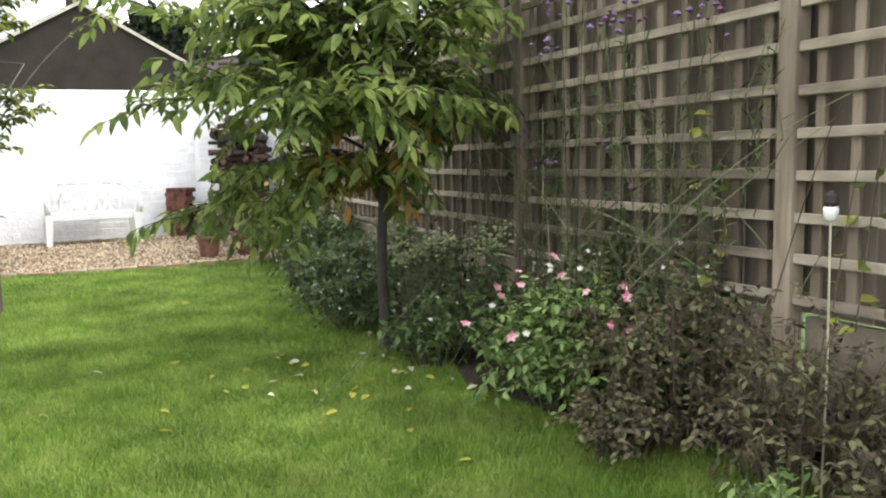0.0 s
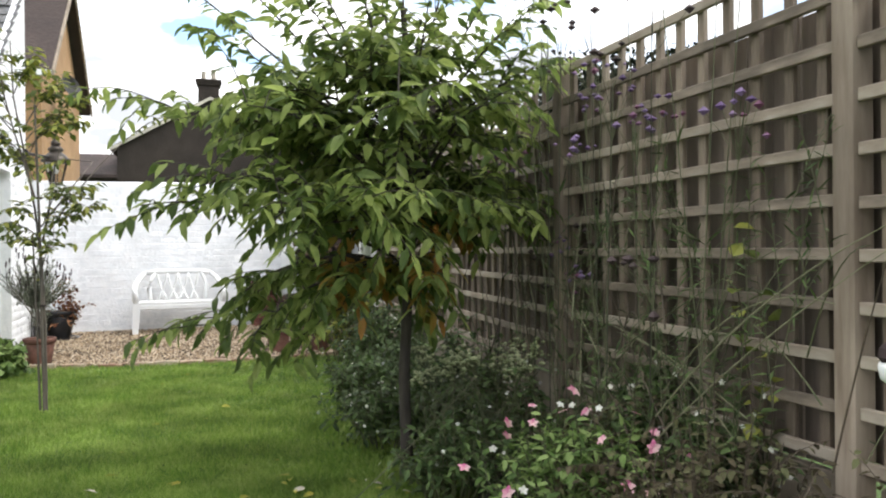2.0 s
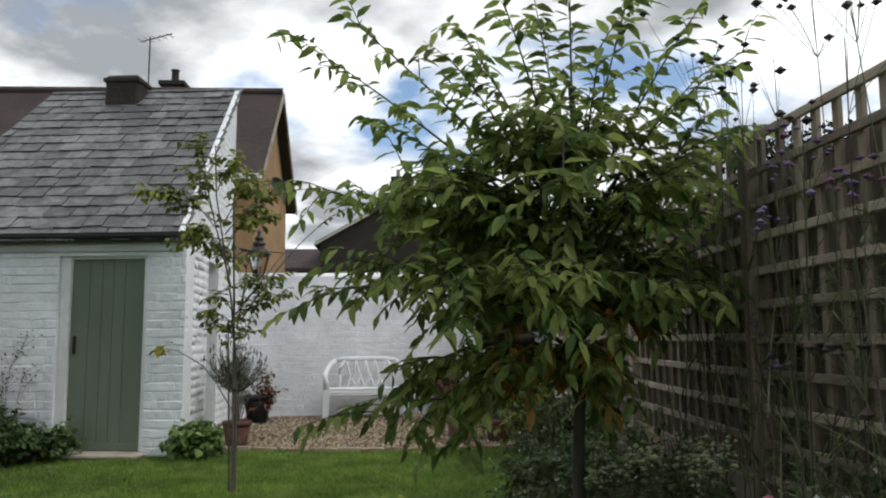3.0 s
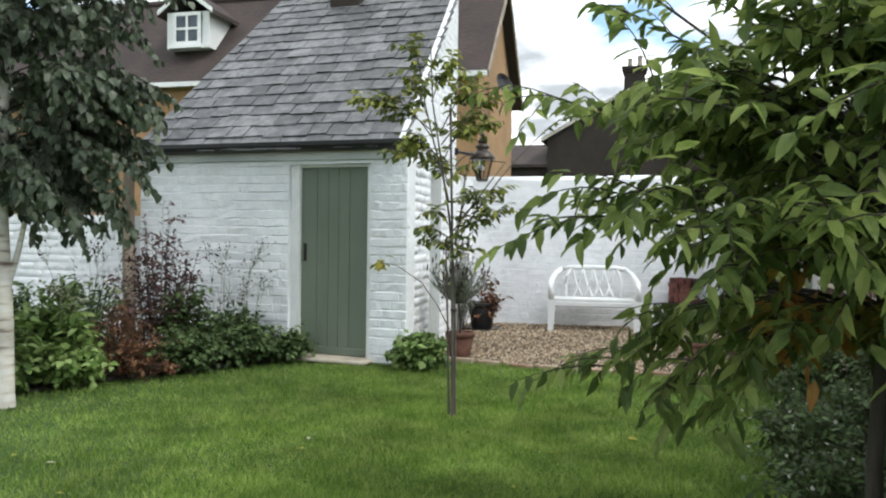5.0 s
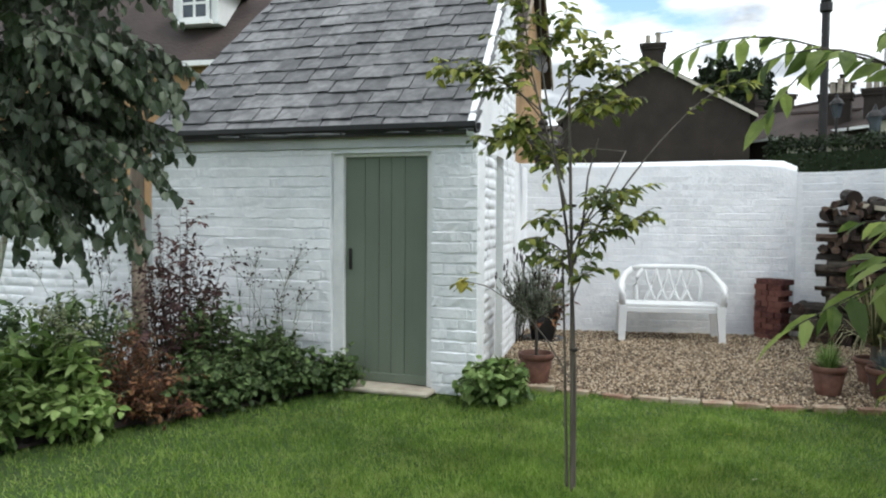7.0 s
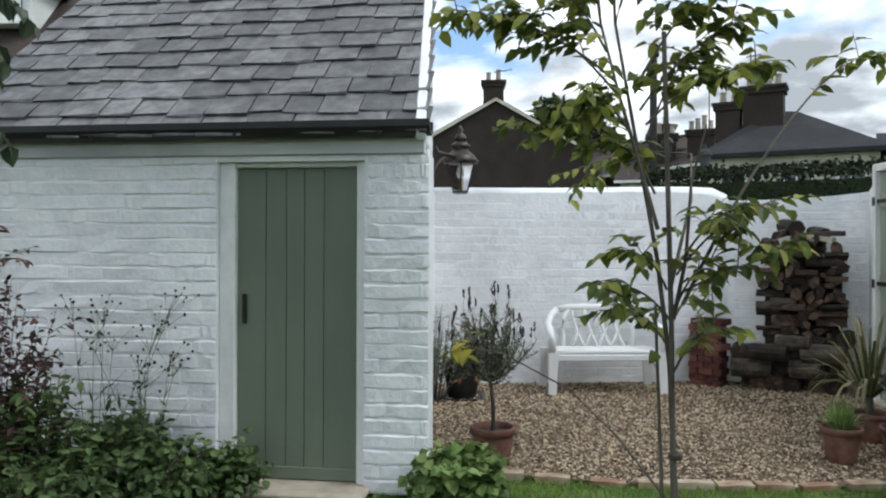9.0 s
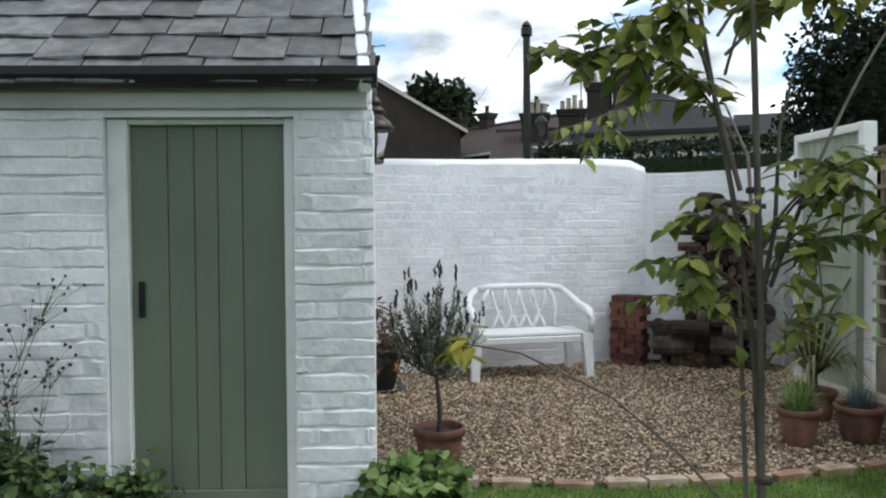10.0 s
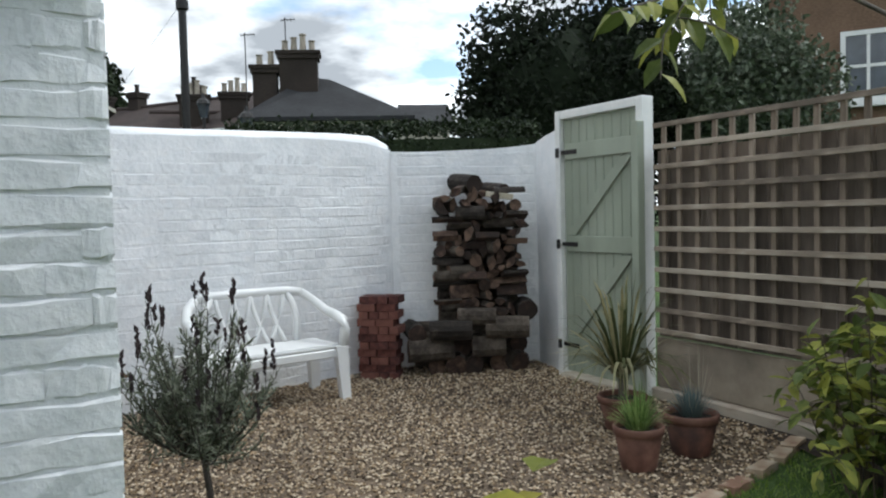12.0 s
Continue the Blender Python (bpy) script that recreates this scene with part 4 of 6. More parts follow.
# ---- log pile ----
def log_piece(length, r, seed, split):
    """A sawn log, round or split, lying along y with its cut face towards -y."""
    rng = random.Random(seed)
    n = 11
    if split:
        a0 = rng.uniform(0, 6.28)
        span = rng.choice((1.7, 2.2, 3.1))
        ring = [(0.0, 0.0)] + [(r * 1.35 * math.cos(a0 + span * k / 6) * rng.uniform(0.92, 1.05), r * 1.35 * math.sin(a0 + span * k / 6) * rng.uniform(0.92, 1.05)) for k in range(7)]
        cx, cz = sum(p[0] for p in ring) / 8, sum(p[1] for p in ring) / 8
        ring = [(x - cx, z - cz) for x, z in ring]
    else:
        ring = [(r * math.cos(2 * math.pi * k / n) * rng.uniform(0.9, 1.08), r * math.sin(2 * math.pi * k / n) * rng.uniform(0.9, 1.08)) for k in range(n)]
    bm = bmesh.new()
    a = [bm.verts.new((x, rng.uniform(-0.006, 0.006), z)) for x, z in ring]
    b = [bm.verts.new((x * 1.03, length * 0.5, z * 1.03)) for x, z in ring]
    c = [bm.verts.new((x * 0.96, length, z * 0.96)) for x, z in ring]
    for p, q in ((a, b), (b, c)):
        for k in range(len(p)):
            bm.faces.new((p[k - 1], q[k - 1], q[k], p[k]))
    caps = [bm.faces.new(a), bm.faces.new(c[::-1])]
    bmesh.ops.recalc_face_normals(bm, faces=bm.faces[:])
    for f in bm.faces:
        f.material_index = 1 if f in caps else 0
    if split:
        for f in bm.faces:
            if f not in caps and any(v in (a[0], c[0]) for v in f.verts):
                f.material_index = 1
    me = bpy.data.meshes.new("log")
    bm.to_mesh(me)
    bm.free()
    me.materials.append(M["bark"])
    me.materials.append(M["log_end"])
    return me


def build_logs():
    m = Matrix.Translation((-3.38, 11.62, 0)) @ pose(0, 0, 0, 0, 0, 2)
    rng = random.Random(21)
    label_r, label_s = "dark round log with bark in the pile", "split brown firewood log in the pile"
    cell = 0.02
    skyline = [0.0] * 64   # height of the heap along x, from -0.64

    def rest(x0, x1):
        i0, i1 = max(0, int((x0 + 0.64) / cell)), min(63, int((x1 + 0.64) / cell))
        q = (i1 - i0) // 5
        return max(skyline[i0 + q:i1 + 1 - q])

    def settle(x0, x1, rise):
        """Lays a piece on the heap between x0 and x1; gives its underside."""
        i0, i1 = max(0, int((x0 + 0.64) / cell)), min(63, int((x1 + 0.64) / cell))
        z = rest(x0, x1)
        for i in range(i0, i1 + 1):
            u = 2 * (i - i0) / max(1, i1 - i0) - 1
            skyline[i] = z + rise * (1 - 0.45 * u * u)
        return z

    for stage, (lo, hi) in enumerate(((-0.58, 0.57), (-0.34, 0.5))):
        for turn in range(400):
            spots = [lo + 0.05 + (hi - lo - 0.1) * k / 40 for k in range(41)]
            if stage == 0:
                top = lambda x: 0.42 - 0.9 * max(0.0, abs(x) - 0.4)
            else:
                top = lambda x: 1.6 - 1.5 * max(0.0, abs(x - 0.08) - 0.17) ** 1.3
            room = [q for q in spots if rest(q - 0.04, q + 0.04) < top(q)]
            if not room:
                break
            x = min(room, key=lambda q: rest(q - 0.05, q + 0.05) + rng.uniform(0, 0.03))
            big = stage == 0
            rr = rng.uniform(0.075, 0.1) if big else rng.uniform(0.038, 0.062)
            split = not big and rng.random() < 0.85
            if rng.random() < (0.4 if big else 0.24):   # long side out
                ln = rng.uniform(0.28, 0.42) if big else rng.uniform(0.16, 0.3)
                xa = min(max(x - ln / 2, lo), hi - ln)
                rr *= 1.0 if big else 0.8
                z = settle(xa, xa + ln, rr * 1.75)
                ob = new("log", log_piece(ln, rr, rng.random(), split))
                ob.matrix_basis = m @ pose(xa, rng.uniform(-0.12, 0.02) if big else rng.uniform(-0.03, 0.06), z + rr * 0.9, 0, rng.uniform(-9, 9), -90 + rng.uniform(-16, 16)) @ pose(0, 0, 0, 0, rng.uniform(0, 360), 0)
            else:
                x = min(max(x, lo + rr), hi - rr)
                x = min([x + d * 0.01 for d in range(-6, 7) if lo + rr <= x + d * 0.01 <= hi - rr] or [x], key=lambda q: rest(q - rr * 0.9, q + rr * 0.9))
                z = settle(x - rr * 0.9, x + rr * 0.9, rr * 1.75)
                ob = new("log", log_piece(0.36, rr, rng.random(), split))
                edge = 0.3 if x < lo + 0.12 or x > hi - 0.14 else 1.0
                ob.matrix_basis = m @ pose(x, rng.uniform(-0.09, 0.04), z + rr * 0.9, rng.uniform(-9, 10), 0, rng.uniform(-26, 26) * edge) @ pose(0, 0, 0, 0, rng.uniform(0, 360), 0)
            tagged(ob, label_s if split else label_r, "log", "firewood pile")
    # filling logs at the back keep the pile solid
    for k in range(25):
        zz = 0.1 + 0.058 * k
        half = 0.5 - 0.14 * (zz > 0.4) - 0.36 * max(0, zz - 1.15) / 0.4
        ob = new("log", log_piece(half * 2, 0.06, k, False))
        ob.matrix_basis = m @ pose(-half + (0.09 if zz > 0.4 else 0.0), 0.25, zz, 0, 0, -90)
        tagged(ob, "dark round log at the back of the pile", "log", "firewood pile")
    # pale sawn block and dark round on the top
    ob = part("sawn_block", box(-0.14, 0.1, 0, 0.16, 0, 0.05, 0.004, None), M["cane"])
    ob.matrix_basis = m @ pose(0.26, -0.06, 1.53, 0, 8, -12)
    tagged(ob, "pale sawn timber offcut on the firewood", "timber")
    for x, zz, r in ((0.04, 1.66, 0.085), (0.3, 1.6, 0.06)):
        ob = new("log", log_piece(0.32, r, zz, False))
        ob.matrix_basis = m @ pose(x, 0.0, zz, 6, 0, 25)
        tagged(ob, "dark round log with bark in the pile", "log", "firewood pile")


build_logs()


# ---- pots ----
def build_pot(name, x, y, r, h, material, label, square=False):
    pot = tagged(empty(name, pose(x, y, 0.012)), label, "plant pot")
    part("body", lathe([(r * 0.66, 0), (r * 0.7, 0.01), (r * 0.93, h * 0.8), (r * 0.9, h * 0.82)], 28), material, pot, smooth=True)
    part("rim", lathe([(r * 0.92, h * 0.8), (r, h * 0.81), (r * 1.02, h * 0.97), (r * 0.98, h), (r * 0.9, h * 0.99), (r * 0.86, h * 0.86), (r * 0.85, h * 0.8)], 28), material, pot, smooth=True)
    part("compost", lathe([(0.001, h * 0.86), (r * 0.87, h * 0.85), (r * 0.86, h * 0.8)], 20), M["soil"], pot)
    return pot


build_pot("terracotta_pot", -4.89, 7.69, 0.15, 0.26, M["terracotta"], "weathered terracotta pot holding a lavender standard")
build_pot("terracotta_pot", -2.87, 8.9, 0.135, 0.24, M["terracotta"], "brown terracotta pot with a tuft of grass")
build_pot("terracotta_pot", -2.49, 9.1, 0.155, 0.24, M["terracotta"], "wide terracotta pot with blue fescue")
build_pot("terracotta_pot", -2.7, 9.66, 0.16, 0.22, M["terracotta"], "terracotta pot holding a spiky cordyline")
build_pot("black_pot", -6.16, 9.72, 0.19, 0.36, M["black_pot"], "large glossy black pot with a red-leaved shrub")
tagged(part("saucer", lathe([(0.2, 0.0), (0.25, 0.03), (0.24, 0.035), (0.19, 0.012)], 28, pose(-6.16, 9.72, 0.0)), M["black_pot"]), "dark saucer under the black pot", "saucer")


# ---- lawn edging ----
def build_edging():
    edge = tagged(empty("gravel_edging"), "low line of pale and reddish bricks edging the gravel", "edging")
    rng = random.Random(5)
    pts = [Vector((x, y, 0)) for x, y in EDGE]
    shapes = brick_meshes(M["brick_edge"], 0.215, 0.05, 0.09, 4, 9)
    for a, b in zip(pts, pts[1:]):
        d = b - a
        n = max(1, int(d.length / 0.225))
        for k in range(n):
            p = a.lerp(b, (k + 0.5) / n)
            ob = new("brick", shapes[rng.randrange(4)])
            ob.parent = edge
            ob.matrix_basis = Matrix.Translation(p) @ pose(0, 0, 0, 0, 0, math.degrees(math.atan2(d.y, d.x)) + rng.uniform(-3, 3)) @ pose(-0.11, -0.045, -0.022 + rng.uniform(-0.006, 0.012), rng.uniform(-4, 4), rng.uniform(-2, 2), 0)


build_edging()


# ---- beyond the garden ----
def add_window(parent, m, w, h, bars=True):
    """A sash window in the plane y = 0 of m, sill at z = 0."""
    win = adopt(part("window", box(-w / 2, w / 2, -0.02, 0.06, 0, h), M["window"]), parent)
    win.matrix_basis = m
    f = 0.09
    bm = box(-w / 2, -w / 2 + f, -0.05, -0.022, 0, h)
    add_box(bm, w / 2 - f, w / 2, -0.05, -0.022, 0, h)
    add_box(bm, -w / 2 + f, w / 2 - f, -0.05, -0.022, h - f, h)
    add_box(bm, -w / 2 + f, w / 2 - f, -0.05, -0.022, 0, f)
    if bars:
        add_box(bm, -0.03, 0.03, -0.045, -0.022, f, h - f)
        add_box(bm, -w / 2 + f, -0.03, -0.045, -0.022, h / 2 - 0.03, h / 2 + 0.03)
        add_box(bm, 0.03, w / 2 - f, -0.045, -0.022, h / 2 - 0.03, h / 2 + 0.03)
    part("window_frame", bm, M["white_paint"], win)
    part("window_sill", box(-w / 2 - 0.08, w / 2 + 0.08, -0.14, 0.0, -0.1, -0.005), M["white_paint"], win)
    return win


def gable_house(name, m, length, depth, eave, ridge, wall_mat, roof_mat, label, over=0.25):
    """x along the ridge, y back, origin at the front left foot."""
    house = tagged(empty(name, m), label, "house")
    bm = bmesh.new()
    add_prism(bm, [(0, 0), (depth, 0), (depth, eave), (depth / 2, ridge - 0.12), (0, eave)], 0, length, Matrix(((0, 1, 0, 0), (1, 0, 0, 0), (0, 0, 1, 0), (0, 0, 0, 1))))
    part("wall", bm, wall_mat, house)
    k = (ridge - eave) / (depth / 2)
    t = 0.14
    for front in (True, False):
        a, b = (-over, depth / 2) if front else (depth + over, depth / 2)
        za = eave - over * k
        bm = bmesh.new()
        add_prism(bm, [(a, za), (b, ridge), (b, ridge + t), (a, za + t)], -over, length + over, Matrix(((0, 1, 0, 0), (1, 0, 0, 0), (0, 0, 1, 0), (0, 0, 0, 1))))
        part("roof", bm, roof_mat, house)
    part("ridge_tiles", tube([(-over, depth / 2, ridge + t), (length + over, depth / 2, ridge + t)], 0.12, 8), roof_mat, house)
    part("gutter", box(-over, length + over, -over - 0.12, -over, eave - over * k - 0.02, eave - over * k + 0.1), M["white_paint"], house, "white eaves gutter")
    return house


def add_stack(parent, x, y, z0, z1, w, d, pots, mat, pot_mat=None):
    stack = adopt(part("chimney", box(x - w / 2, x + w / 2, y - d / 2, y + d / 2, z0, z1), mat), parent)
    part("oversail", add_box(box(x - w / 2 - 0.07, x + w / 2 + 0.07, y - d / 2 - 0.07, y + d / 2 + 0.07, z1 - 0.28, z1 - 0.12), x - w / 2 - 0.12, x + w / 2 + 0.12, y - d / 2 - 0.12, y + d / 2 + 0.12, z1 - 0.12, z1), mat, stack)
    for k in range(pots):
        px = x + (k - (pots - 1) / 2) * w / max(pots, 1) * 0.95
        h = 0.42 + 0.12 * ((k * 7) % 3)
        part("chimney_pot", lathe([(0.13, z1 - 0.02), (0.11, z1 + h * 0.5), (0.1, z1 + h * 0.9), (0.13, z1 + h * 0.92), (0.13, z1 + h)], 10, Matrix.Translation((px, y, 0))), pot_mat or M["pot_cream"], stack)
    return stack


def aerial(name, x, y, z0, z1, width, m=Matrix()):
    ob = tagged(empty(name, m @ pose(x, y, 0)), "thin television aerial on a mast", "aerial")
    part("mast", tube([(0, 0, z0), (0, 0, z1)], 0.022, 5), M["iron"], ob)
    part("boom", tube([(-width * 0.3, 0, z1 - 0.1), (width * 0.7, 0, z1 - 0.05)], 0.018, 5), M["iron"], ob)
    for k in range(5):
        u = -width * 0.25 + width * 0.22 * k
        part("element", tube([(u, -0.18, z1 - 0.09), (u, 0.18, z1 - 0.09)], 0.01, 4), M["iron"], ob)
    return ob


# long house with dormers behind the outhouse
HOUSE_A = pose(-11.15, 16.0, 0, 0, 0, 26.0)
ha = gable_house("brick_house", HOUSE_A @ pose(-17, 0, 0), 17.0, 4.8, 5.2, 7.75, M["brick_tan"], M["tile_brown"], "tan brick house with brown tiled roof and white dormers")
for u in (-7.9,):
    dm = adopt(part("dormer", box(-0.62, 0.62, 0.0, 1.5, 0, 0.95), M["white_paint"], label="white boarded dormer"), ha)
    dm.matrix_basis = pose(17 + u, 0.35, 6.05)
    add_window(dm, pose(0, -0.03, 0.08), 0.82, 0.85)
    bm = bmesh.new()
    add_prism(bm, [(-0.82, 0.82), (0, 1.42), (0.82, 0.82), (0.82, 0.94), (0, 1.55), (-0.82, 0.94)], -0.15, 1.7)
    part("dormer_roof", bm, M["tile_brown"], dm)
    bm = bmesh.new()
    add_prism(bm, [(-0.8, 0.86), (0, 1.44), (0.8, 0.86), (0.8, 0.98), (0, 1.56), (-0.8, 0.98)], -0.19, -0.151)
    part("bargeboard", bm, M["white_paint"], dm)
for side in (-1, 1):
    bm = bmesh.new()
    add_prism(bm, [(2.4, 7.68), (2.4, 7.86), (2.4 + side * 2.67, 5.06), (2.4 + side * 2.67, 4.9)], 17.26, 17.3, Matrix(((0, 1, 0, 0), (1, 0, 0, 0), (0, 0, 1, 0), (0, 0, 0, 1))))
    part("bargeboard", bm, M["timber"], ha)
dish = part("satellite_dish", lathe([(0.02, 0), (0.2, 0.03), (0.3, 0.09), (0.31, 0.09), (0.2, 0.02)], 16), M["iron"], None)
dish.matrix_basis = HOUSE_A @ pose(0.35, 1.2, 4.95, 70, 0, 60)
tagged(dish, "dark satellite dish on the gable wall", "satellite dish")
part("dish_arm", tube([(0, 0, 0), (0, 0.0, -0.35)], 0.03, 6), M["iron"], dish)
small = add_stack(ha, 17 - 3.15, 3.9, 6.0, 8.6, 0.5, 0.5, 1, M["brick_brown"], M["brick_brown"])
aerial("television_aerial", -16.5, 17.9, 6.5, 10.1, 1.2)

# dark brown gabled house past the rear wall
g0 = Vector((-21.42, 33.82, 0))
BACK_EYE = Vector((-3.1, 3.185, 1.397))
BACK = Matrix.Translation(BACK_EYE) @ Matrix.Scale(1.5, 4) @ Matrix.Translation(-BACK_EYE)
HOUSE_B = BACK @ Matrix.Translation(g0) @ pose(0, 0, 0, 0, 0, math.degrees(math.atan2(3.4, 7.2)))
hb = tagged(empty("gabled_house", HOUSE_B), "dark brown brick house with pale verge and tiled roof", "house")
wB = 8.15
bm = bmesh.new()
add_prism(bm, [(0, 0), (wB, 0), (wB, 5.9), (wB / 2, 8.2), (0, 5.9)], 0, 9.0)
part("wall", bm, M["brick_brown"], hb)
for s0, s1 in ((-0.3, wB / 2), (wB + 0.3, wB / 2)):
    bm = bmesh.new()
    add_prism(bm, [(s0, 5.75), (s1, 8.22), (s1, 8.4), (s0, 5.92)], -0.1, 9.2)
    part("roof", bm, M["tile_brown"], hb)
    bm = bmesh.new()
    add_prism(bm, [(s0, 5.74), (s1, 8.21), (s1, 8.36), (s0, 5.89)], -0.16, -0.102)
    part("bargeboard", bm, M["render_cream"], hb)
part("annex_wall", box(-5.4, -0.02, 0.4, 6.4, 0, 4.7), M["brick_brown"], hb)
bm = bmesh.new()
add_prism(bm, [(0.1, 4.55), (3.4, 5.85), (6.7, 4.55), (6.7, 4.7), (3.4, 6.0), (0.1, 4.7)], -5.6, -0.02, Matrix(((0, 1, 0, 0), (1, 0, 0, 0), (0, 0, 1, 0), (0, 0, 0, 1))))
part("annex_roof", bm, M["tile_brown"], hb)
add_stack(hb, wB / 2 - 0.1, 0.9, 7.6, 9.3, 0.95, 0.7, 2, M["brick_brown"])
aerial("television_aerial", -18.2, 37.0, 8.0, 10.0, 0.9, BACK)

# terraced houses with a hipped roof, set back by a common scale
FAR_EYE = Vector((-4.25, 4.85, 1.418))
FAR = Matrix.Translation(FAR_EYE) @ Matrix.Scale(1.42, 4) @ Matrix.Translation(-FAR_EYE)


def hip_house():
    h = tagged(empty("terraced_house", FAR), "low rendered house with grey hipped slate roof and tall chimneys", "house")
    x0, x1, y0, y1, e = -8.2, -2.6, 31.6, 37.6, 4.75
    part("wall", box(x0 + 0.2, x1 - 0.2, y0 + 0.2, y1, 0, e), M["render_cream"], h)
    bm = bmesh.new()
    c = [bm.verts.new(p) for p in ((x0 - 0.15, y0 - 0.1, e), (x1 + 0.15, y0 - 0.1, e), (x1 + 0.15, y1, e), (x0 - 0.15, y1, e))]
    t = [bm.verts.new(p) for p in ((-6.2, 34.4, 6.55), (-5.4, 34.6, 6.5))]
    low = [bm.verts.new((v.co.x, v.co.y, e - 0.14)) for v in c]
    for f in ((c[0], c[1], t[1], t[0]), (c[1], c[2], t[1]), (c[2], c[3], t[0], t[1]), (c[3], c[0], t[0])):
        bm.faces.new(f)
    for k in range(4):
        bm.faces.new((low[k - 1], low[k], c[k], c[k - 1]))
    bm.faces.new(low[::-1])
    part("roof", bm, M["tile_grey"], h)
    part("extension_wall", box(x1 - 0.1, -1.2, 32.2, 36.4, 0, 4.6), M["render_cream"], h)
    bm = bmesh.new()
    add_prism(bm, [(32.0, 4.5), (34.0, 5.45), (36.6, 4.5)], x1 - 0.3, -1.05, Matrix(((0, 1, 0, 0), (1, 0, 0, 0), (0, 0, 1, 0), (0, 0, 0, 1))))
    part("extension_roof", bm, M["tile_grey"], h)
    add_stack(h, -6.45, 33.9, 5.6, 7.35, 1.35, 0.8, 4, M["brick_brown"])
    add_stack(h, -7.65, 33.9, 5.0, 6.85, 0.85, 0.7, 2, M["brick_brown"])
    for x in (-7.2, -5.2, -3.6):
        add_window(h, pose(x, y0 + 0.17, 2.9), 0.9, 1.35)
    return h


hip_house()
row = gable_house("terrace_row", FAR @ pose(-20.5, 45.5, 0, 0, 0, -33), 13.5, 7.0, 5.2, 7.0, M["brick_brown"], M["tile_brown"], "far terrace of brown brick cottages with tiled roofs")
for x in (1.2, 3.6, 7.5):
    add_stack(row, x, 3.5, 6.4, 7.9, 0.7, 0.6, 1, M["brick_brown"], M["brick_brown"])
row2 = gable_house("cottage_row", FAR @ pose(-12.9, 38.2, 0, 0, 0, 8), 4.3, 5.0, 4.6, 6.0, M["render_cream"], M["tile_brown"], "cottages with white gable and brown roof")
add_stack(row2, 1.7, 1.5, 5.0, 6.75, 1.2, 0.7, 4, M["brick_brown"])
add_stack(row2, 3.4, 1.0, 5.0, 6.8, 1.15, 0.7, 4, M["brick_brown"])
for x in (1.0, 2.3, 3.6):
    add_window(row2, pose(x, -0.03, 2.6), 0.7, 1.2)
for ax, ay, az in ((-8.3, 33.6, 8.0), (-6.9, 33.9, 8.6)):
    aerial("television_aerial", ax, ay, 5.5, az, 0.5, FAR)

pole = tagged(empty("vent_pole", Matrix.Translation(Vector((-3.73, 3.754, 1.41))) @ Matrix.Scale(1.6, 4) @ Matrix.Translation(Vector((-6.47, 29.296, -1.41)))), "tall black iron pole with a finned cap", "pole")
part("shaft", lathe([(0.17, 0), (0.15, 3), (0.14, 8.7), (0.13, 8.75)], 12), M["iron"], pole)
part("cap", lathe([(0.15, 8.72), (0.22, 8.78), (0.22, 9.05), (0.16, 9.1), (0.2, 9.14), (0.12, 9.26), (0.02, 9.34)], 12), M["iron"], pole)
tagged(part("overhead_cable", tube(curve_points((-14.08, 50.6, 13.6), (-24.0, 54.0, 3.0), (0, 0, -0.3), 14), 0.012, 4), M["iron"]), "thin black overhead cable", "cable")


def street_lantern(x, y, z):
    sl = tagged(empty("street_lamp", FAR @ pose(x, y, 0)), "black street lamp with a glazed lantern head", "street lamp")
    part("column", lathe([(0.1, 0), (0.06, 1.0), (0.05, z)], 10), M["iron"], sl)
    part("lantern_glass", lathe([(0.12, z), (0.22, z + 0.5)], 6), M["window"], sl)
    part("hood", lathe([(0.26, z + 0.5), (0.2, z + 0.62), (0.08, z + 0.72), (0.03, z + 0.9)], 8), M["iron"], sl)


street_lantern(-9.9, 34.0, 5.05)
street_lantern(-7.9, 30.5, 4.1)

# brick house past the gate
HOUSE_D = Matrix.Translation(FAR_EYE) @ Matrix.Scale(1.8, 4) @ Matrix.Translation(-FAR_EYE) @ pose(3.9, 19.95, 0, 0, 0, -32)
hd = tagged(empty("corner_house", HOUSE_D), "orange-brown brick house with white sash windows", "house")
part("wall", box(0, 9, 0, 7, 0, 6.0), M["brick_house"], hd)
part("roof", add_prism(bmesh.new(), [(-0.3, 6.0), (9.3, 6.0), (7.5, 8.0), (1.5, 8.0)], -0.3, 7.3), M["tile_grey"], hd)
for x in (1.75, 4.6, 7.0):
    for z in (0.9, 3.35):
        add_window(hd, pose(x, -0.03, z), 0.95, 1.35)


# ---- plants ----
def frame_axes(p, eye):
    """Unit vectors to the right and away, seen from eye."""
    d = np.array((p[0] - eye[0], p[1] - eye[1], 0.0))
    d /= np.linalg.norm(d)
    return np.array((d[1], -d[0], 0)), d


def greenery(ob, parent, label=""):
    """A joined mass of small leaves or stalks under its plant."""
    return tagged(adopt(ob, parent, label), kind="stuff")


def bend(p0, p1, lift, n=9):
    p0, p1 = np.asarray(p0, float), np.asarray(p1, float)
    t = np.linspace(0, 1, n)[:, None]
    return p0 + (p1 - p0) * t + np.array((0, 0, 1.0)) * lift * 4 * t * (1 - t)


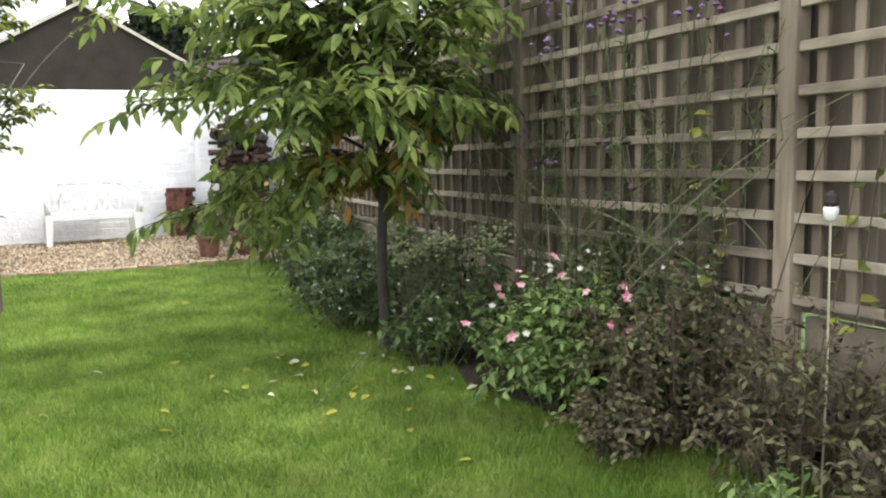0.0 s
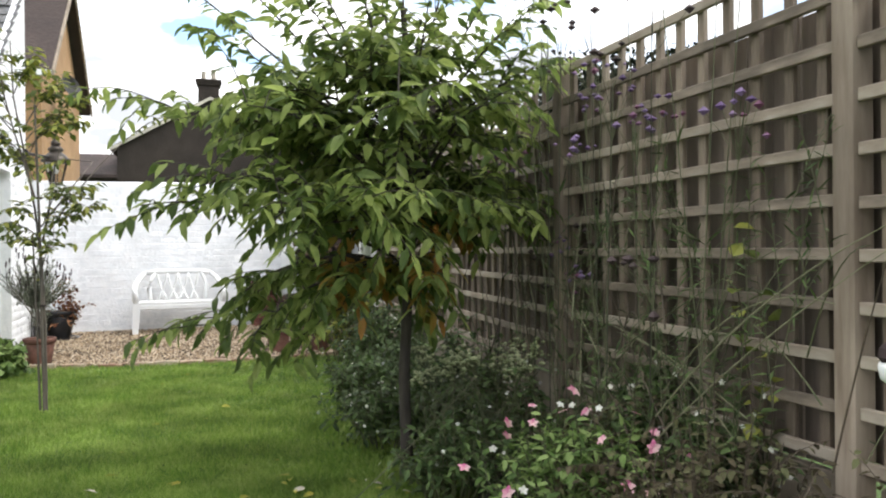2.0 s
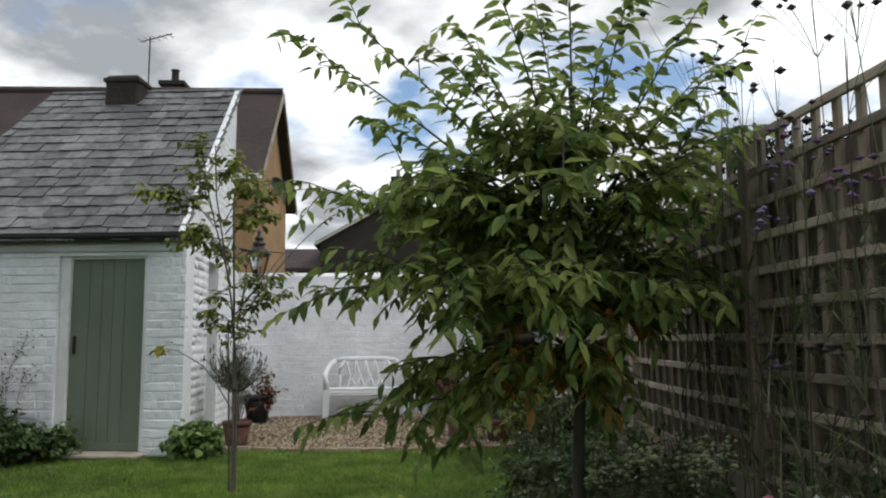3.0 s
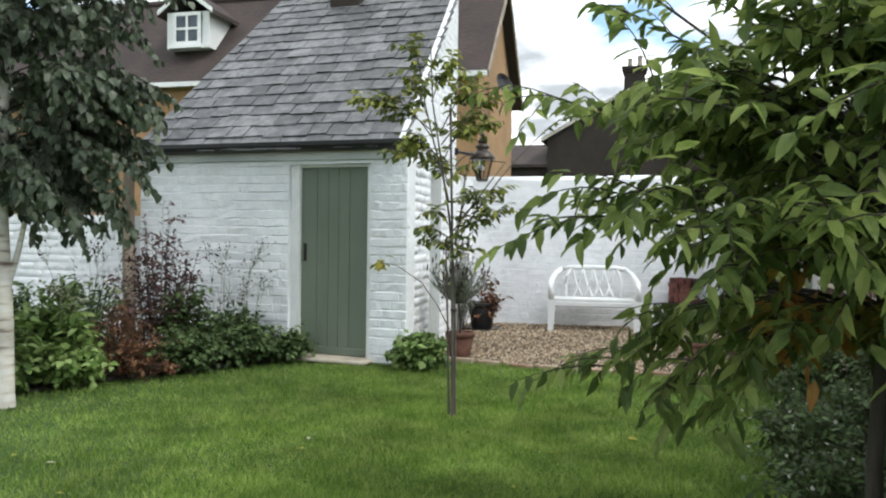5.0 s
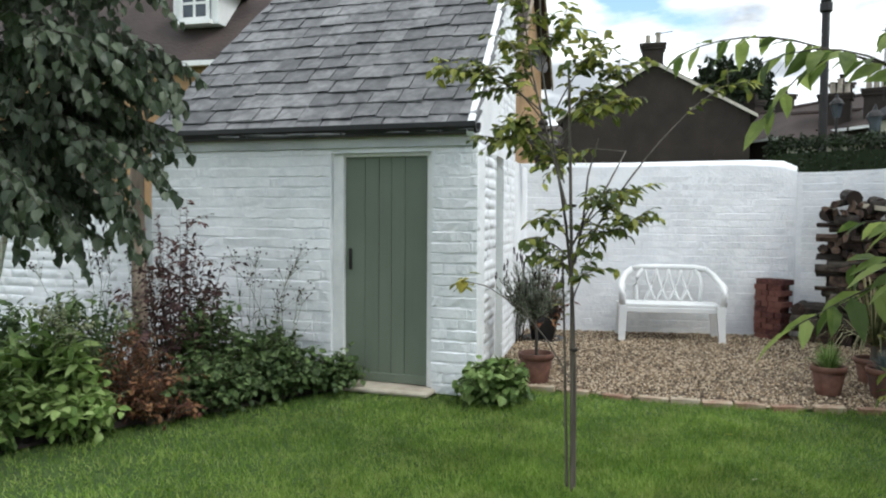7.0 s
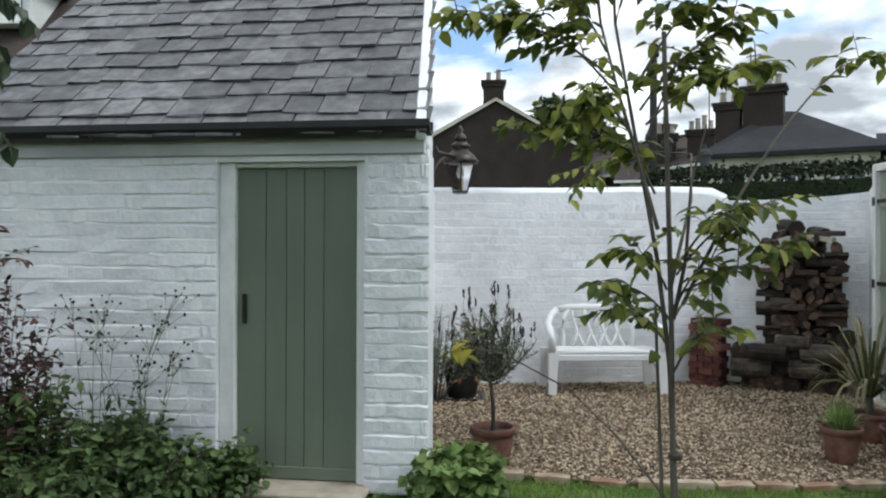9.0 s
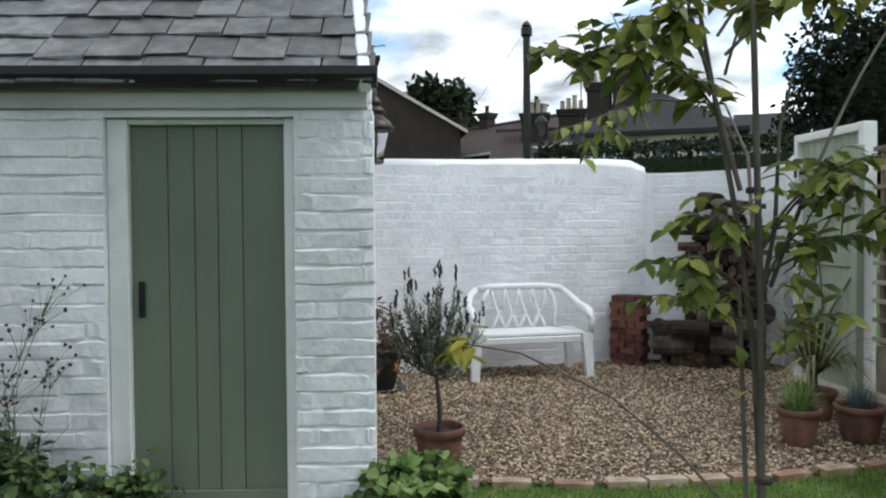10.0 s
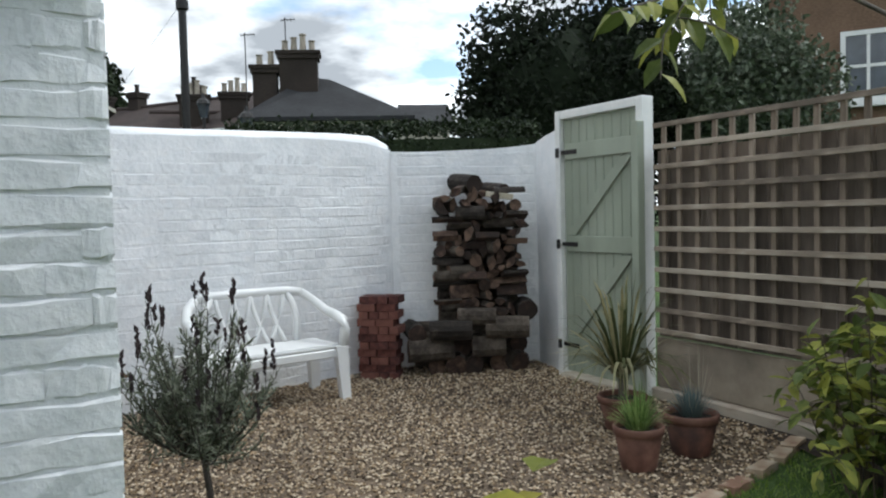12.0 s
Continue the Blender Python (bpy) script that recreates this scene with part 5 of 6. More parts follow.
def limb_with_sprays(g, p0, p1, lift, r0, twig, step, length, width, droop, count, spread=0.9, start=0.25, tip=True):
    """A limb with leafy twigs along it."""
    pts = bend(p0, p1, lift)
    g.stem(pts, r0, r0 * 0.25)
    d = pts[-1] - pts[0]
    size = np.linalg.norm(d)
    for k in range(count):
        t = start + (1 - start) * (k + g.rng.random()) / count
        i = min(int(t * 8), 7)
        p = pts[i] + (pts[i + 1] - pts[i]) * (t * 8 - i)
        way = d / size * 0.7 + g.rng.normal(size=3) * np.array((spread, spread, spread * 0.45))
        way /= np.linalg.norm(way)
        q = p + way * twig * g.rng.uniform(0.6, 1.25)
        tw = bend(p, q, g.rng.uniform(-0.02, 0.12) * twig, 6)
        tw[:, 2] -= droop * twig * np.linspace(0, 1, 6) ** 2 * 0.6
        g.stem(tw, r0 * 0.22 + 0.0012, 0.0012, 4)
        g.spray(tw, step, length, width, droop)
    if tip:
        g.spray(pts, step * 1.1, length, width, droop, start=0.5)


def build_main_tree():
    g = Growth(3)
    base = np.array((-0.418, 4.459, 0.0))
    R, A = frame_axes(base, (0.33, 0.65))

    def at(right, away, z):
        return base + R * right + A * away + np.array((0, 0, z))

    trunk = [at(0.0, 0, -0.03), at(0.0, 0, 0.1), at(-0.01, 0, 0.5), at(0.01, 0.01, 0.9), at(0.0, 0.0, 1.3), at(0.03, 0.02, 1.75), at(0.0, 0.0, 2.3)]
    g.stem(trunk[:2], 0.044, 0.031, 9)
    g.stem(trunk[1:], 0.031, 0.015, 8)
    L, W = 0.1, 0.036
    limbs = [  # start height, end right, end away, end z, lift
        (0.98, -0.98, -0.1, 0.72, 0.22), (0.95, -0.72, -0.25, 0.7, 0.16), (1.0, -0.85, 0.15, 0.76, 0.2),
        (1.05, -1.25, -0.1, 1.34, 0.12), (1.15, -0.9, -0.4, 1.4, 0.15), (1.15, -1.1, 0.4, 1.4, 0.15),
        (0.95, -0.3, -0.2, 0.84, 0.12), (0.95, 0.05, 0.3, 0.86, 0.12),
        (1.1, -0.5, -0.7, 1.25, 0.15), (1.1, -0.15, -0.78, 1.28, 0.16), (1.15, 0.12, -0.55, 1.3, 0.14),
        (1.1, -0.38, -0.45, 1.18, 0.13), (1.1, 0.02, -0.5, 1.2, 0.13), (1.1, 0.46, -0.3, 1.28, 0.12), (1.2, 0.5, 0.2, 1.38, 0.12),
        (1.15, 0.36, 0.42, 1.3, 0.12), (1.15, -0.25, 0.66, 1.35, 0.14), (1.1, -0.65, 0.5, 1.25, 0.14),
        (1.3, -0.95, -0.3, 1.75, 0.12), (1.3, -0.6, -0.7, 1.7, 0.12), (1.35, 0.0, -0.75, 1.7, 0.12), (1.35, 0.4, -0.45, 1.75, 0.1),
        (1.4, 0.5, 0.1, 1.85, 0.1), (1.35, -0.5, 0.6, 1.8, 0.1), (1.4, 0.2, 0.6, 1.8, 0.1),
        (1.5, -1.5, 0.1, 2.75, 0.05), (1.55, -1.05, -0.3, 2.65, 0.05), (1.6, -0.6, 0.2, 2.75, 0.05), (1.6, -0.3, -0.35, 2.7, 0.04),
        (1.7, 0.0, 0.1, 3.1, 0.0), (1.65, 0.35, -0.2, 2.9, 0.03), (1.6, 0.62, 0.15, 2.7, 0.05), (1.55, 0.78, -0.1, 2.38, 0.1), (1.7, -0.2, 0.4, 2.9, 0.02),
        (1.2, -1.42, 0.25, 1.95, 0.05), (1.3, 0.58, -0.25, 1.95, 0.1), (1.5, 0.15, -0.5, 2.3, 0.05), (1.5, -0.45, -0.6, 2.25, 0.05),
        (0.98, -0.35, -0.15, 0.93, 0.1), (0.96, 0.12, -0.2, 0.97, 0.1), (0.98, -0.12, 0.3, 0.92, 0.1),
        (1.5, 0.68, 0.0, 2.0, 0.08), (1.45, -0.9, -0.1, 2.15, 0.06), (1.5, 0.52, -0.4, 2.15, 0.06), (1.4, 0.66, 0.3, 1.7, 0.1),
    ]
    for k in range(26):
        ang, reach = k * 2.399, 0.35 + 0.6 * ((k * 0.618) % 1)
        z0 = 1.08 + 0.7 * ((k * 0.381) % 1)
        limbs.append((z0, reach * math.cos(ang) * 0.85 - 0.2, reach * math.sin(ang) * 0.85, z0 + 0.1 + 0.35 * ((k * 0.73) % 1), 0.12))
    for k, (z0, r, a, z, lift) in enumerate(limbs):
        start = at(0.0, 0.0, z0)
        up = z > 2.1
        limb_with_sprays(g, start, at(r, a, z), lift, 0.011 if not up else 0.009, 0.32 if not up else 0.22, 0.031, L, W, 0.38 if not up else 0.3, 11 if not up else 9, 0.8 if not up else 0.45, 0.16)
    tree = tagged(empty("garden_tree"), "young green-leaved tree with drooping sprays on a thin dark trunk", "tree")
    adopt(g.stems("trunk", M["bark_dark"]), tree, "dark slender trunk with limbs")
    tint = g.rng.random(len(g.leaves))
    low = np.array(g.leaves)
    dist = np.linalg.norm(low[:, :2] - base[:2], axis=1)
    gold = (tint < 0.5) & (dist < 0.38) & (low[:, 2] > 0.75) & (low[:, 2] < 1.3)
    greenery(g.foliage("crown", M["leaf_tree"], lambda a: ~gold), tree, "crown of long pointed green leaves")
    greenery(g.foliage("yellow_leaves", M["leaf_gold"], lambda a: gold), tree, "yellow turning inner leaves")


build_main_tree()


def build_sapling():
    g = Growth(11)
    b = np.array((-3.277, 5.639, 0.0))
    R, A = frame_axes(b, (-2.3, 2.8))

    def at(r, a, z):
        return b + R * r + A * a + np.array((0, 0, z))

    lead = [at(0, 0, 0), at(0.0, 0.0, 0.6), at(-0.02, 0, 1.05), at(-0.06, 0.01, 1.4), at(-0.13, 0.02, 1.8), at(-0.2, 0.02, 2.2), at(-0.22, 0.02, 2.6)]
    g.stem(lead[:2], 0.014, 0.01, 7)
    g.stem(lead[1:], 0.01, 0.004, 7)
    L, W = 0.064, 0.034
    for z0, r0, r, a, z, lift, n in (  # start height and offset, end offsets and height, lift, twigs
            (1.95, -0.19, -0.52, 0.03, 2.26, 0.03, 8), (2.0, -0.2, -0.76, -0.03, 2.24, 0.07, 12), (2.1, -0.23, -0.42, 0.1, 2.4, 0.03, 7),
            (2.2, -0.25, -0.3, -0.1, 2.62, 0.02, 9), (2.2, -0.2, -0.08, 0.08, 2.5, 0.04, 10), (2.0, -0.12, 0.14, -0.06, 2.3, 0.05, 9),
            (1.9, -0.12, 0.24, 0.1, 2.2, 0.06, 10), (1.85, -0.1, 0.26, -0.1, 2.0, 0.06, 8), (1.8, -0.1, 0.05, 0.12, 2.1, 0.03, 7),
            (1.75, -0.13, -0.46, 0.06, 1.84, 0.06, 11), (1.8, -0.14, -0.3, -0.12, 1.9, 0.05, 8), (1.62, -0.07, -0.18, 0.1, 1.8, 0.03, 6),
            (1.28, 0.0, 0.34, -0.05, 1.42, 0.02, 9), (1.35, 0.0, 0.28, 0.1, 1.58, 0.04, 9), (1.4, 0.02, 0.16, -0.12, 1.56, 0.03, 7), (1.25, 0.0, 0.12, 0.02, 1.4, 0.03, 5),
            (1.2, -0.02, -0.24, -0.02, 1.3, 0.05, 7), (1.1, -0.02, -0.16, 0.1, 1.2, 0.04, 6), (1.0, -0.02, 0.1, -0.12, 1.2, 0.03, 5), (1.3, -0.03, -0.14, -0.1, 1.42, 0.03, 5)):
        limb_with_sprays(g, at(r0, 0, z0), at(r, a, z), lift, 0.005, 0.15, 0.024, L, W, 0.35, n + (6 if z > 1.7 else 1), 0.75, 0.28)
    # second leader that parts to the left, and the fork on the other side
    g.stem([at(-0.06, 0, 1.5), at(-0.12, 0, 1.72), at(-0.19, 0, 1.96), at(-0.25, 0, 2.2), at(-0.3, -0.03, 2.55)], 0.008, 0.003, 6)
    g.stem([at(-0.01, 0, 1.2), at(0.03, 0, 1.4), at(0.05, 0.02, 1.66), at(0.1, 0.03, 1.85)], 0.008, 0.003, 6)
    # shoot that arches over the gravel
    over = [at(-0.02, 0, 1.3), np.array((-3.3, 6.0, 1.62)), np.array((-3.36, 6.32, 1.83)), np.array((-3.6, 6.32, 1.86)), np.array((-3.9, 6.12, 1.74))]
    g.stem(over, 0.007, 0.002)
    g.spray(over[2:], 0.022, L * 0.9, W * 0.9, 0.6, start=0.35)
    limb_with_sprays(g, over[3], over[4] + np.array((0.1, 0.05, -0.04)), 0.03, 0.003, 0.1, 0.028, L * 0.9, W * 0.9, 0.5, 5, 0.7, 0.2)
    # long bare shoot with a leafy end
    end = np.array((-2.78, 6.29, 2.15))
    shoot = bend(at(0.02, 0, 1.25), end, 0.1, 12)
    g.stem(shoot, 0.007, 0.002)
    g.spray(shoot, 0.025, L, W, 0.35, start=0.78)
    limb_with_sprays(g, shoot[8], end + np.array((0.12, 0.1, 0.02)), 0.05, 0.004, 0.14, 0.03, L, W, 0.3, 4, 0.7, 0.5)
    twin = [at(-0.03, -0.02, 0.02), at(-0.05, -0.02, 0.7), at(-0.07, -0.02, 1.25)]
    g.stem(twin, 0.009, 0.005)
    g.spray(twin, 0.05, L, W, 0.4, start=0.72)
    # low reaching branch
    low = [np.array((-3.3, 5.62, 0.6)), np.array((-3.48, 5.67, 0.78)), np.array((-3.68, 5.73, 0.92)), np.array((-3.95, 5.75, 1.03)), np.array((-4.14, 5.765, 1.05))]
    g.stem(low, 0.0045, 0.0025)
    tree = tagged(empty("sapling_tree"), "slender staked sapling with yellow-green leaves", "tree")
    adopt(g.stems("trunk", M["bark_grey"]), tree, "thin grey trunk with bare shoots")
    greenery(g.foliage("crown", M["leaf_sapling"]), tree, "sparse olive and yellow-green leaves")
    y = Growth(12)
    for k in range(15):
        d = y.rng.normal(size=3) * np.array((1, 1, 0.5)) + np.array((-0.3, 0, -0.35))
        y.leaf(low[-1] + y.rng.normal(size=3) * 0.02, d / np.linalg.norm(d), (0, 0, 1), 0.08, 0.045)
    greenery(y.foliage("end_foliage", M["leaf_yellow"]), tree, "yellow leaf cluster at a branch end")
    stake = part("stake", tube([(-3.272, 5.615, 0), (-3.285, 5.605, 1.2), (-3.31, 5.595, 2.15)], [0.01, 0.009, 0.008], 7), M["bark_grey"])
    adopt(stake, tree, "thin grey support cane")
    for z in (0.75, 1.5):
        tie = part("tie", lathe([(0.022, -0.008), (0.024, 0), (0.022, 0.008)], 10, Matrix.Translation((-3.275 - 0.03 * (z - 0.75), 5.62, z))), M["bark_dark"])
        adopt(tie, tree)


build_sapling()


def build_birch():
    g = Growth(17)
    b = np.array((-5.79, 3.66, 0.0))
    R, A = frame_axes(b, (-0.8, 1.9))

    def at(r, a, z):
        return b + R * r + A * a + np.array((0, 0, z))

    g.stem([at(0, 0, 0), at(0, 0, 0.12), at(0.0, 0, 0.6), at(-0.01, 0, 1.0), at(-0.03, 0, 1.6), at(0.0, 0, 2.4), at(0.02, 0, 3.4), at(0.0, 0, 4.2)], 0.075, 0.015, 10)
    g.stem([at(0.01, 0, 0.85), at(0.08, 0, 1.1), at(0.16, 0.02, 1.5), at(0.28, 0.03, 2.1)], 0.028, 0.008, 7)
    h = Growth(18)
    for k in range(58):
        z0 = 1.6 + 2.5 * (k / 58) ** 0.95
        ang = k * 2.399
        reach = ((0.66 if z0 < 2.0 else 0.95) if z0 < 2.7 else 0.95 - 0.25 * (z0 - 2.7)) * g.rng.uniform(0.75, 1.08)
        r, a = reach * math.cos(ang), reach * math.sin(ang)
        drop = 0.25 if z0 < 2.0 else 0.0
        limb_with_sprays(h, at(0, 0, z0), at(r, a, z0 + 0.25 - drop * 1.2 + g.rng.uniform(-0.15, 0.15)), 0.12, 0.008, 0.4, 0.034, 0.075, 0.058, 0.9, 16, 0.8, 0.2)
    for z0, r, a, z in ((1.9, 0.95, 0.0, 2.15), (2.1, 0.98, -0.1, 2.35), (1.8, 0.85, 0.1, 1.95), (1.7, 0.65, -0.1, 1.8), (1.5, 0.42, 0.0, 1.55), (1.4, 0.25, 0.1, 1.42), (2.0, 0.8, -0.3, 2.3), (1.9, 0.6, 0.2, 2.05)):
        limb_with_sprays(h, at(0, 0, z0), at(r, a, z), 0.1, 0.008, 0.36, 0.034, 0.075, 0.058, 0.9, 16, 0.75, 0.25)
    tree = tagged(empty("birch_tree"), "white-barked birch with dense dark green hanging foliage", "tree")
    adopt(g.stems("trunk", M["birch_bark"]), tree, "peeling white birch trunk")
    adopt(h.stems("branch", M["bark_dark"]), tree, "thin dark branches")
    greenery(h.foliage("crown", M["leaf_birch"]), tree, "dark green rounded birch leaves")


build_birch()


def shrub(name, x, y, radius, height, leaf, stem, label, seed, n_stems=26, length=0.06, width=0.03, step=0.03, droop=0.25, oval=1.0, angle=0.0, category="shrub", bare=0.2):
    """Many stems from one foot, each with leaves."""
    g = Growth(seed)
    ca, sa = math.cos(angle), math.sin(angle)
    for k in range(n_stems):
        a = g.rng.uniform(0, 6.283)
        r = radius * math.sqrt(g.rng.random())
        u, v = r * math.cos(a) * oval, r * math.sin(a)
        dx, dy = u * ca - v * sa, u * sa + v * ca
        h = height * (1 - 0.55 * (r / radius) ** 2) * g.rng.uniform(0.7, 1.08)
        foot = np.array((x + dx * 0.45, y + dy * 0.45, 0.01))
        pts = bend(foot, (x + dx, y + dy, h), 0.06 * height, 7)
        g.stem(pts, 0.005, 0.0015, 4)
        g.spray(pts, step, length, width, droop, 0.4, bare)
        for j in range(3):
            i = 2 + int(g.rng.integers(0, 4))
            q = pts[i] + g.rng.normal(size=3) * np.array((0.5, 0.5, 0.3)) * radius * 0.55
            q[2] = max(q[2], 0.03)
            tw = bend(pts[i], q, 0.02, 4)
            g.stem(tw, 0.0025, 0.001, 3)
            g.spray(tw, step, length, width, droop, 0.4)
    ob = tagged(empty(name), label, category)
    greenery(g.stems("stem", stem), ob)
    greenery(g.foliage("foliage", leaf), ob)
    return ob, g


def flower_heads(parent, name, material, places, size, seed, petals=5, label=""):
    """Small open flowers of a few petals each."""
    g = Growth(seed)
    for p in places:
        face = g.rng.normal(size=3) * 0.5 + np.array((0, -0.5, 0.7))
        face /= np.linalg.norm(face)
        u = np.cross(face, (0.3, 0.2, 0.9))
        u /= np.linalg.norm(u)
        v = np.cross(face, u)
        for k in range(petals):
            a = 6.283 * k / petals
            d = math.cos(a) * u + math.sin(a) * v + face * 0.25
            g.leaf(p, d, face, size * g.rng.uniform(0.85, 1.1), size * 0.75)
    return greenery(g.foliage(name, material), parent, label)


def seed_stems(name, roots, tops, material, stem_mat, label, seed, head=0.02, per=9, category="plant", spread=0.05, lean=0.0):
    """Tall wiry stems with clustered round heads."""
    g = Growth(seed)
    hv, hf = [], []
    for r, t in zip(roots, tops):
        pts = bend(r, t, 0.05, 9)
        g.stem(pts, 0.0028, 0.0015, 4)
        for k in range(per):
            p = pts[-1] + g.rng.normal(size=3) * spread * np.array((1, 1, 0.8))
            g.stem([pts[7], (pts[7] + p) / 2 + np.array((0, 0, 0.01)), p], 0.0014, 0.001, 3)
            rad = head * g.rng.uniform(0.6, 1.15)
            base = len(hv)
            for d in ((1, 0, 0), (-1, 0, 0), (0, 1, 0), (0, -1, 0), (0, 0, 0.8), (0, 0, -0.8)):
                hv.append(p + np.array(d) * rad * g.rng.uniform(0.8, 1.2))
            for q in ((0, 2, 4), (2, 1, 4), (1, 3, 4), (3, 0, 4), (2, 0, 5), (1, 2, 5), (3, 1, 5), (0, 3, 5)):
                hf.append([base + i for i in q])
        for j in range(3):
            i = 2 + int(g.rng.integers(0, 4))
            d = g.rng.normal(size=3) * 0.1
            d[2] = abs(d[2]) + 0.05
            g.stem([pts[i], pts[i] + d], 0.002, 0.001, 3)
            g.leaf(pts[i], d, (0, 0, 1), 0.09, 0.016)
    ob = tagged(empty(name), label, category)
    greenery(g.stems("stem", stem_mat), ob)
    greenery(bulk_object("seed_head", hv, hf, material), ob)
    if g.leaves:
        greenery(g.foliage("foliage", M["leaf_dark"]), ob)
    return ob


def on_fence(f, off):
    p = fence_point(f, -off)
    return p.x, p.y


fang = math.atan2(-0.910, 0.414)
# flowering plants at the lawn edge beside the trellis
ob, g = shrub("geranium_plant", 0.46, 3.52, 0.46, 0.56, M["leaf_fresh"], M["stem_green"], "bushy green hardy geranium with small pink flowers", 31, 105, 0.045, 0.02, 0.02, 0.25, category="flowering plant")
rng_f = np.random.default_rng(5)
spots = [(0.42 + 0.42 * math.cos(a) * r, 3.42 + 0.38 * math.sin(a) * r, 0.56 - 0.24 * r * r + rng_f.uniform(-0.02, 0.08)) for a, r in zip(rng_f.uniform(0, 6.28, 26), np.sqrt(rng_f.uniform(0.03, 1, 26)))]
for k, spot in enumerate(spots[:18]):
    flower_heads(ob, "flower", M["petal_pink"], [spot], 0.021 + 0.002 * (k % 4), 41 + k, 5, "pink five-petalled flower")
flower_heads(ob, "white_flower", M["petal_white"], spots[18:], 0.016, 42, 5, "small white flowers")
for k, (f, off, r, h, seed) in enumerate(((7.55, 0.36, 0.34, 0.66, 51), (8.0, 0.36, 0.36, 0.74, 52), (8.45, 0.3, 0.34, 0.62, 53), (7.15, 0.3, 0.34, 0.58, 54), (9.0, 0.32, 0.36, 0.42, 57), (8.0, 0.62, 0.22, 0.3, 58))):
    x, y = on_fence(f, off)
    shrub("withered_plant", x, y, r, h, M["leaf_brown"], M["stem_brown"], "faded brown-leaved bedding plant under the trellis", seed, 56, 0.03, 0.016, 0.018, 0.35, category="plant")
for k, (f, off, r, h, seed) in enumerate(((6.75, 0.3, 0.35, 0.6, 61), (5.9, 0.35, 0.42, 0.62, 62), (5.1, 0.4, 0.45, 0.7, 63), (4.2, 0.45, 0.45, 0.6, 64), (6.6, 0.75, 0.28, 0.4, 68), (7.3, 0.18, 0.3, 0.78, 69), (7.75, 0.16, 0.3, 0.74, 70), (5.5, 0.85, 0.35, 0.4, 65), (4.6, 0.85, 0.35, 0.45, 66), (3.3, 0.5, 0.5, 0.7, 67))):
    x, y = on_fence(f, off)
    ob, g = shrub("border_shrub", x, y, r, h, M["leaf_dark"], M["stem_green"], "dark green border shrub with tiny white flowers", seed, 44, 0.05, 0.022, 0.028, 0.2)
    rr = np.random.default_rng(seed)
    flower_heads(ob, "white_flower", M["petal_white"], [(x + rr.normal() * r * 0.5, y + rr.normal() * r * 0.5 - 0.1, h * rr.uniform(0.35, 0.95)) for _ in range(16)], 0.011, seed + 100, 5, "tiny white flowers")
for f, off, h, seed in ((6.55, 0.55, 0.66, 71), (6.3, 0.75, 0.6, 72)):
    x, y = on_fence(f, off)
    rr = np.random.default_rng(seed)
    roots = [(x + rr.normal() * 0.04, y + rr.normal() * 0.04, 0.0) for _ in range(9)]
    tops = [(x + rr.normal() * 0.13, y + rr.normal() * 0.1, h * rr.uniform(0.85, 1.05)) for _ in range(9)]
    seed_stems("sedum_plant", roots, tops, M["petal_cream"], M["stem_green"], "pale green sedum with flat flower heads", seed, 0.013, 24, "flowering plant", 0.03)
x, y = on_fence(9.0, 0.85)
shrub("fern_leaf_plant", x, y, 0.26, 0.34, M["leaf_fresh"], M["stem_green"], "light green cut-leaved plant at the bed's edge", 81, 30, 0.042, 0.012, 0.014, 0.3, category="plant")
# tall verbena before the trellis
rr = np.random.default_rng(9)
roots, tops = [], []
for k in range(18):
    f = rr.uniform(6.45, 8.0)
    o = rr.uniform(0.12, 0.4)
    x, y = on_fence(f, o)
    roots.append((x, y, 0))
    x2, y2 = on_fence(f + rr.normal() * 0.18, o + rr.uniform(-0.1, 0.1))
    tops.append((x2, y2, rr.uniform(0.95, 1.95) if k > 4 else rr.uniform(2.0, 2.35)))
seed_stems("verbena_clump", roots[:8], tops[:8], M["seed_dark"], M["stem_green"], "tall wiry verbena gone to dark seed heads", 91, 0.02, 8, "plant", 0.09)
seed_stems("verbena_clump", roots[8:], tops[8:], M["petal_purple"], M["stem_green"], "tall wiry verbena with purple flower clusters", 92, 0.016, 9, "plant", 0.045)
roots, tops = [], []
for k in range(9):
    f, o = rr.uniform(5.9, 7.7), rr.uniform(0.2, 0.5)
    roots.append((*on_fence(f, o), 0))
    tops.append((*on_fence(f + rr.normal() * 0.12, o + rr.uniform(-0.1, 0.1)), rr.uniform(1.75, 2.15)))
seed_stems("verbena_clump", roots, tops, M["seed_dark"], M["stem_dark"], "tall verbena with single dark heads above the trellis", 93, 0.019, 3, "plant", 0.07)
# tangle of dry stems and a climber
tangle = tagged(empty("dry_stem_tangle"), "tangle of dry grey-green stems before the trellis", "dry stems")
for k in range(64):
    g = Growth(9500 + k)
    f = rr.uniform(5.0, 8.3)
    x, y = on_fence(f, rr.uniform(0.1, 0.4))
    f2 = f + rr.normal() * 0.45
    x2, y2 = on_fence(f2, rr.uniform(0.06, 0.5))
    z0 = rr.uniform(0.05, 0.9)
    g.stem(bend((x, y, z0), (x2, y2, z0 + rr.uniform(0.1, 0.8)), rr.uniform(-0.05, 0.12), 8), 0.0035, 0.0012, 4)
    adopt(g.stems("stem", M["stem_brown"] if k % 3 else M["stem_green"]), tangle)
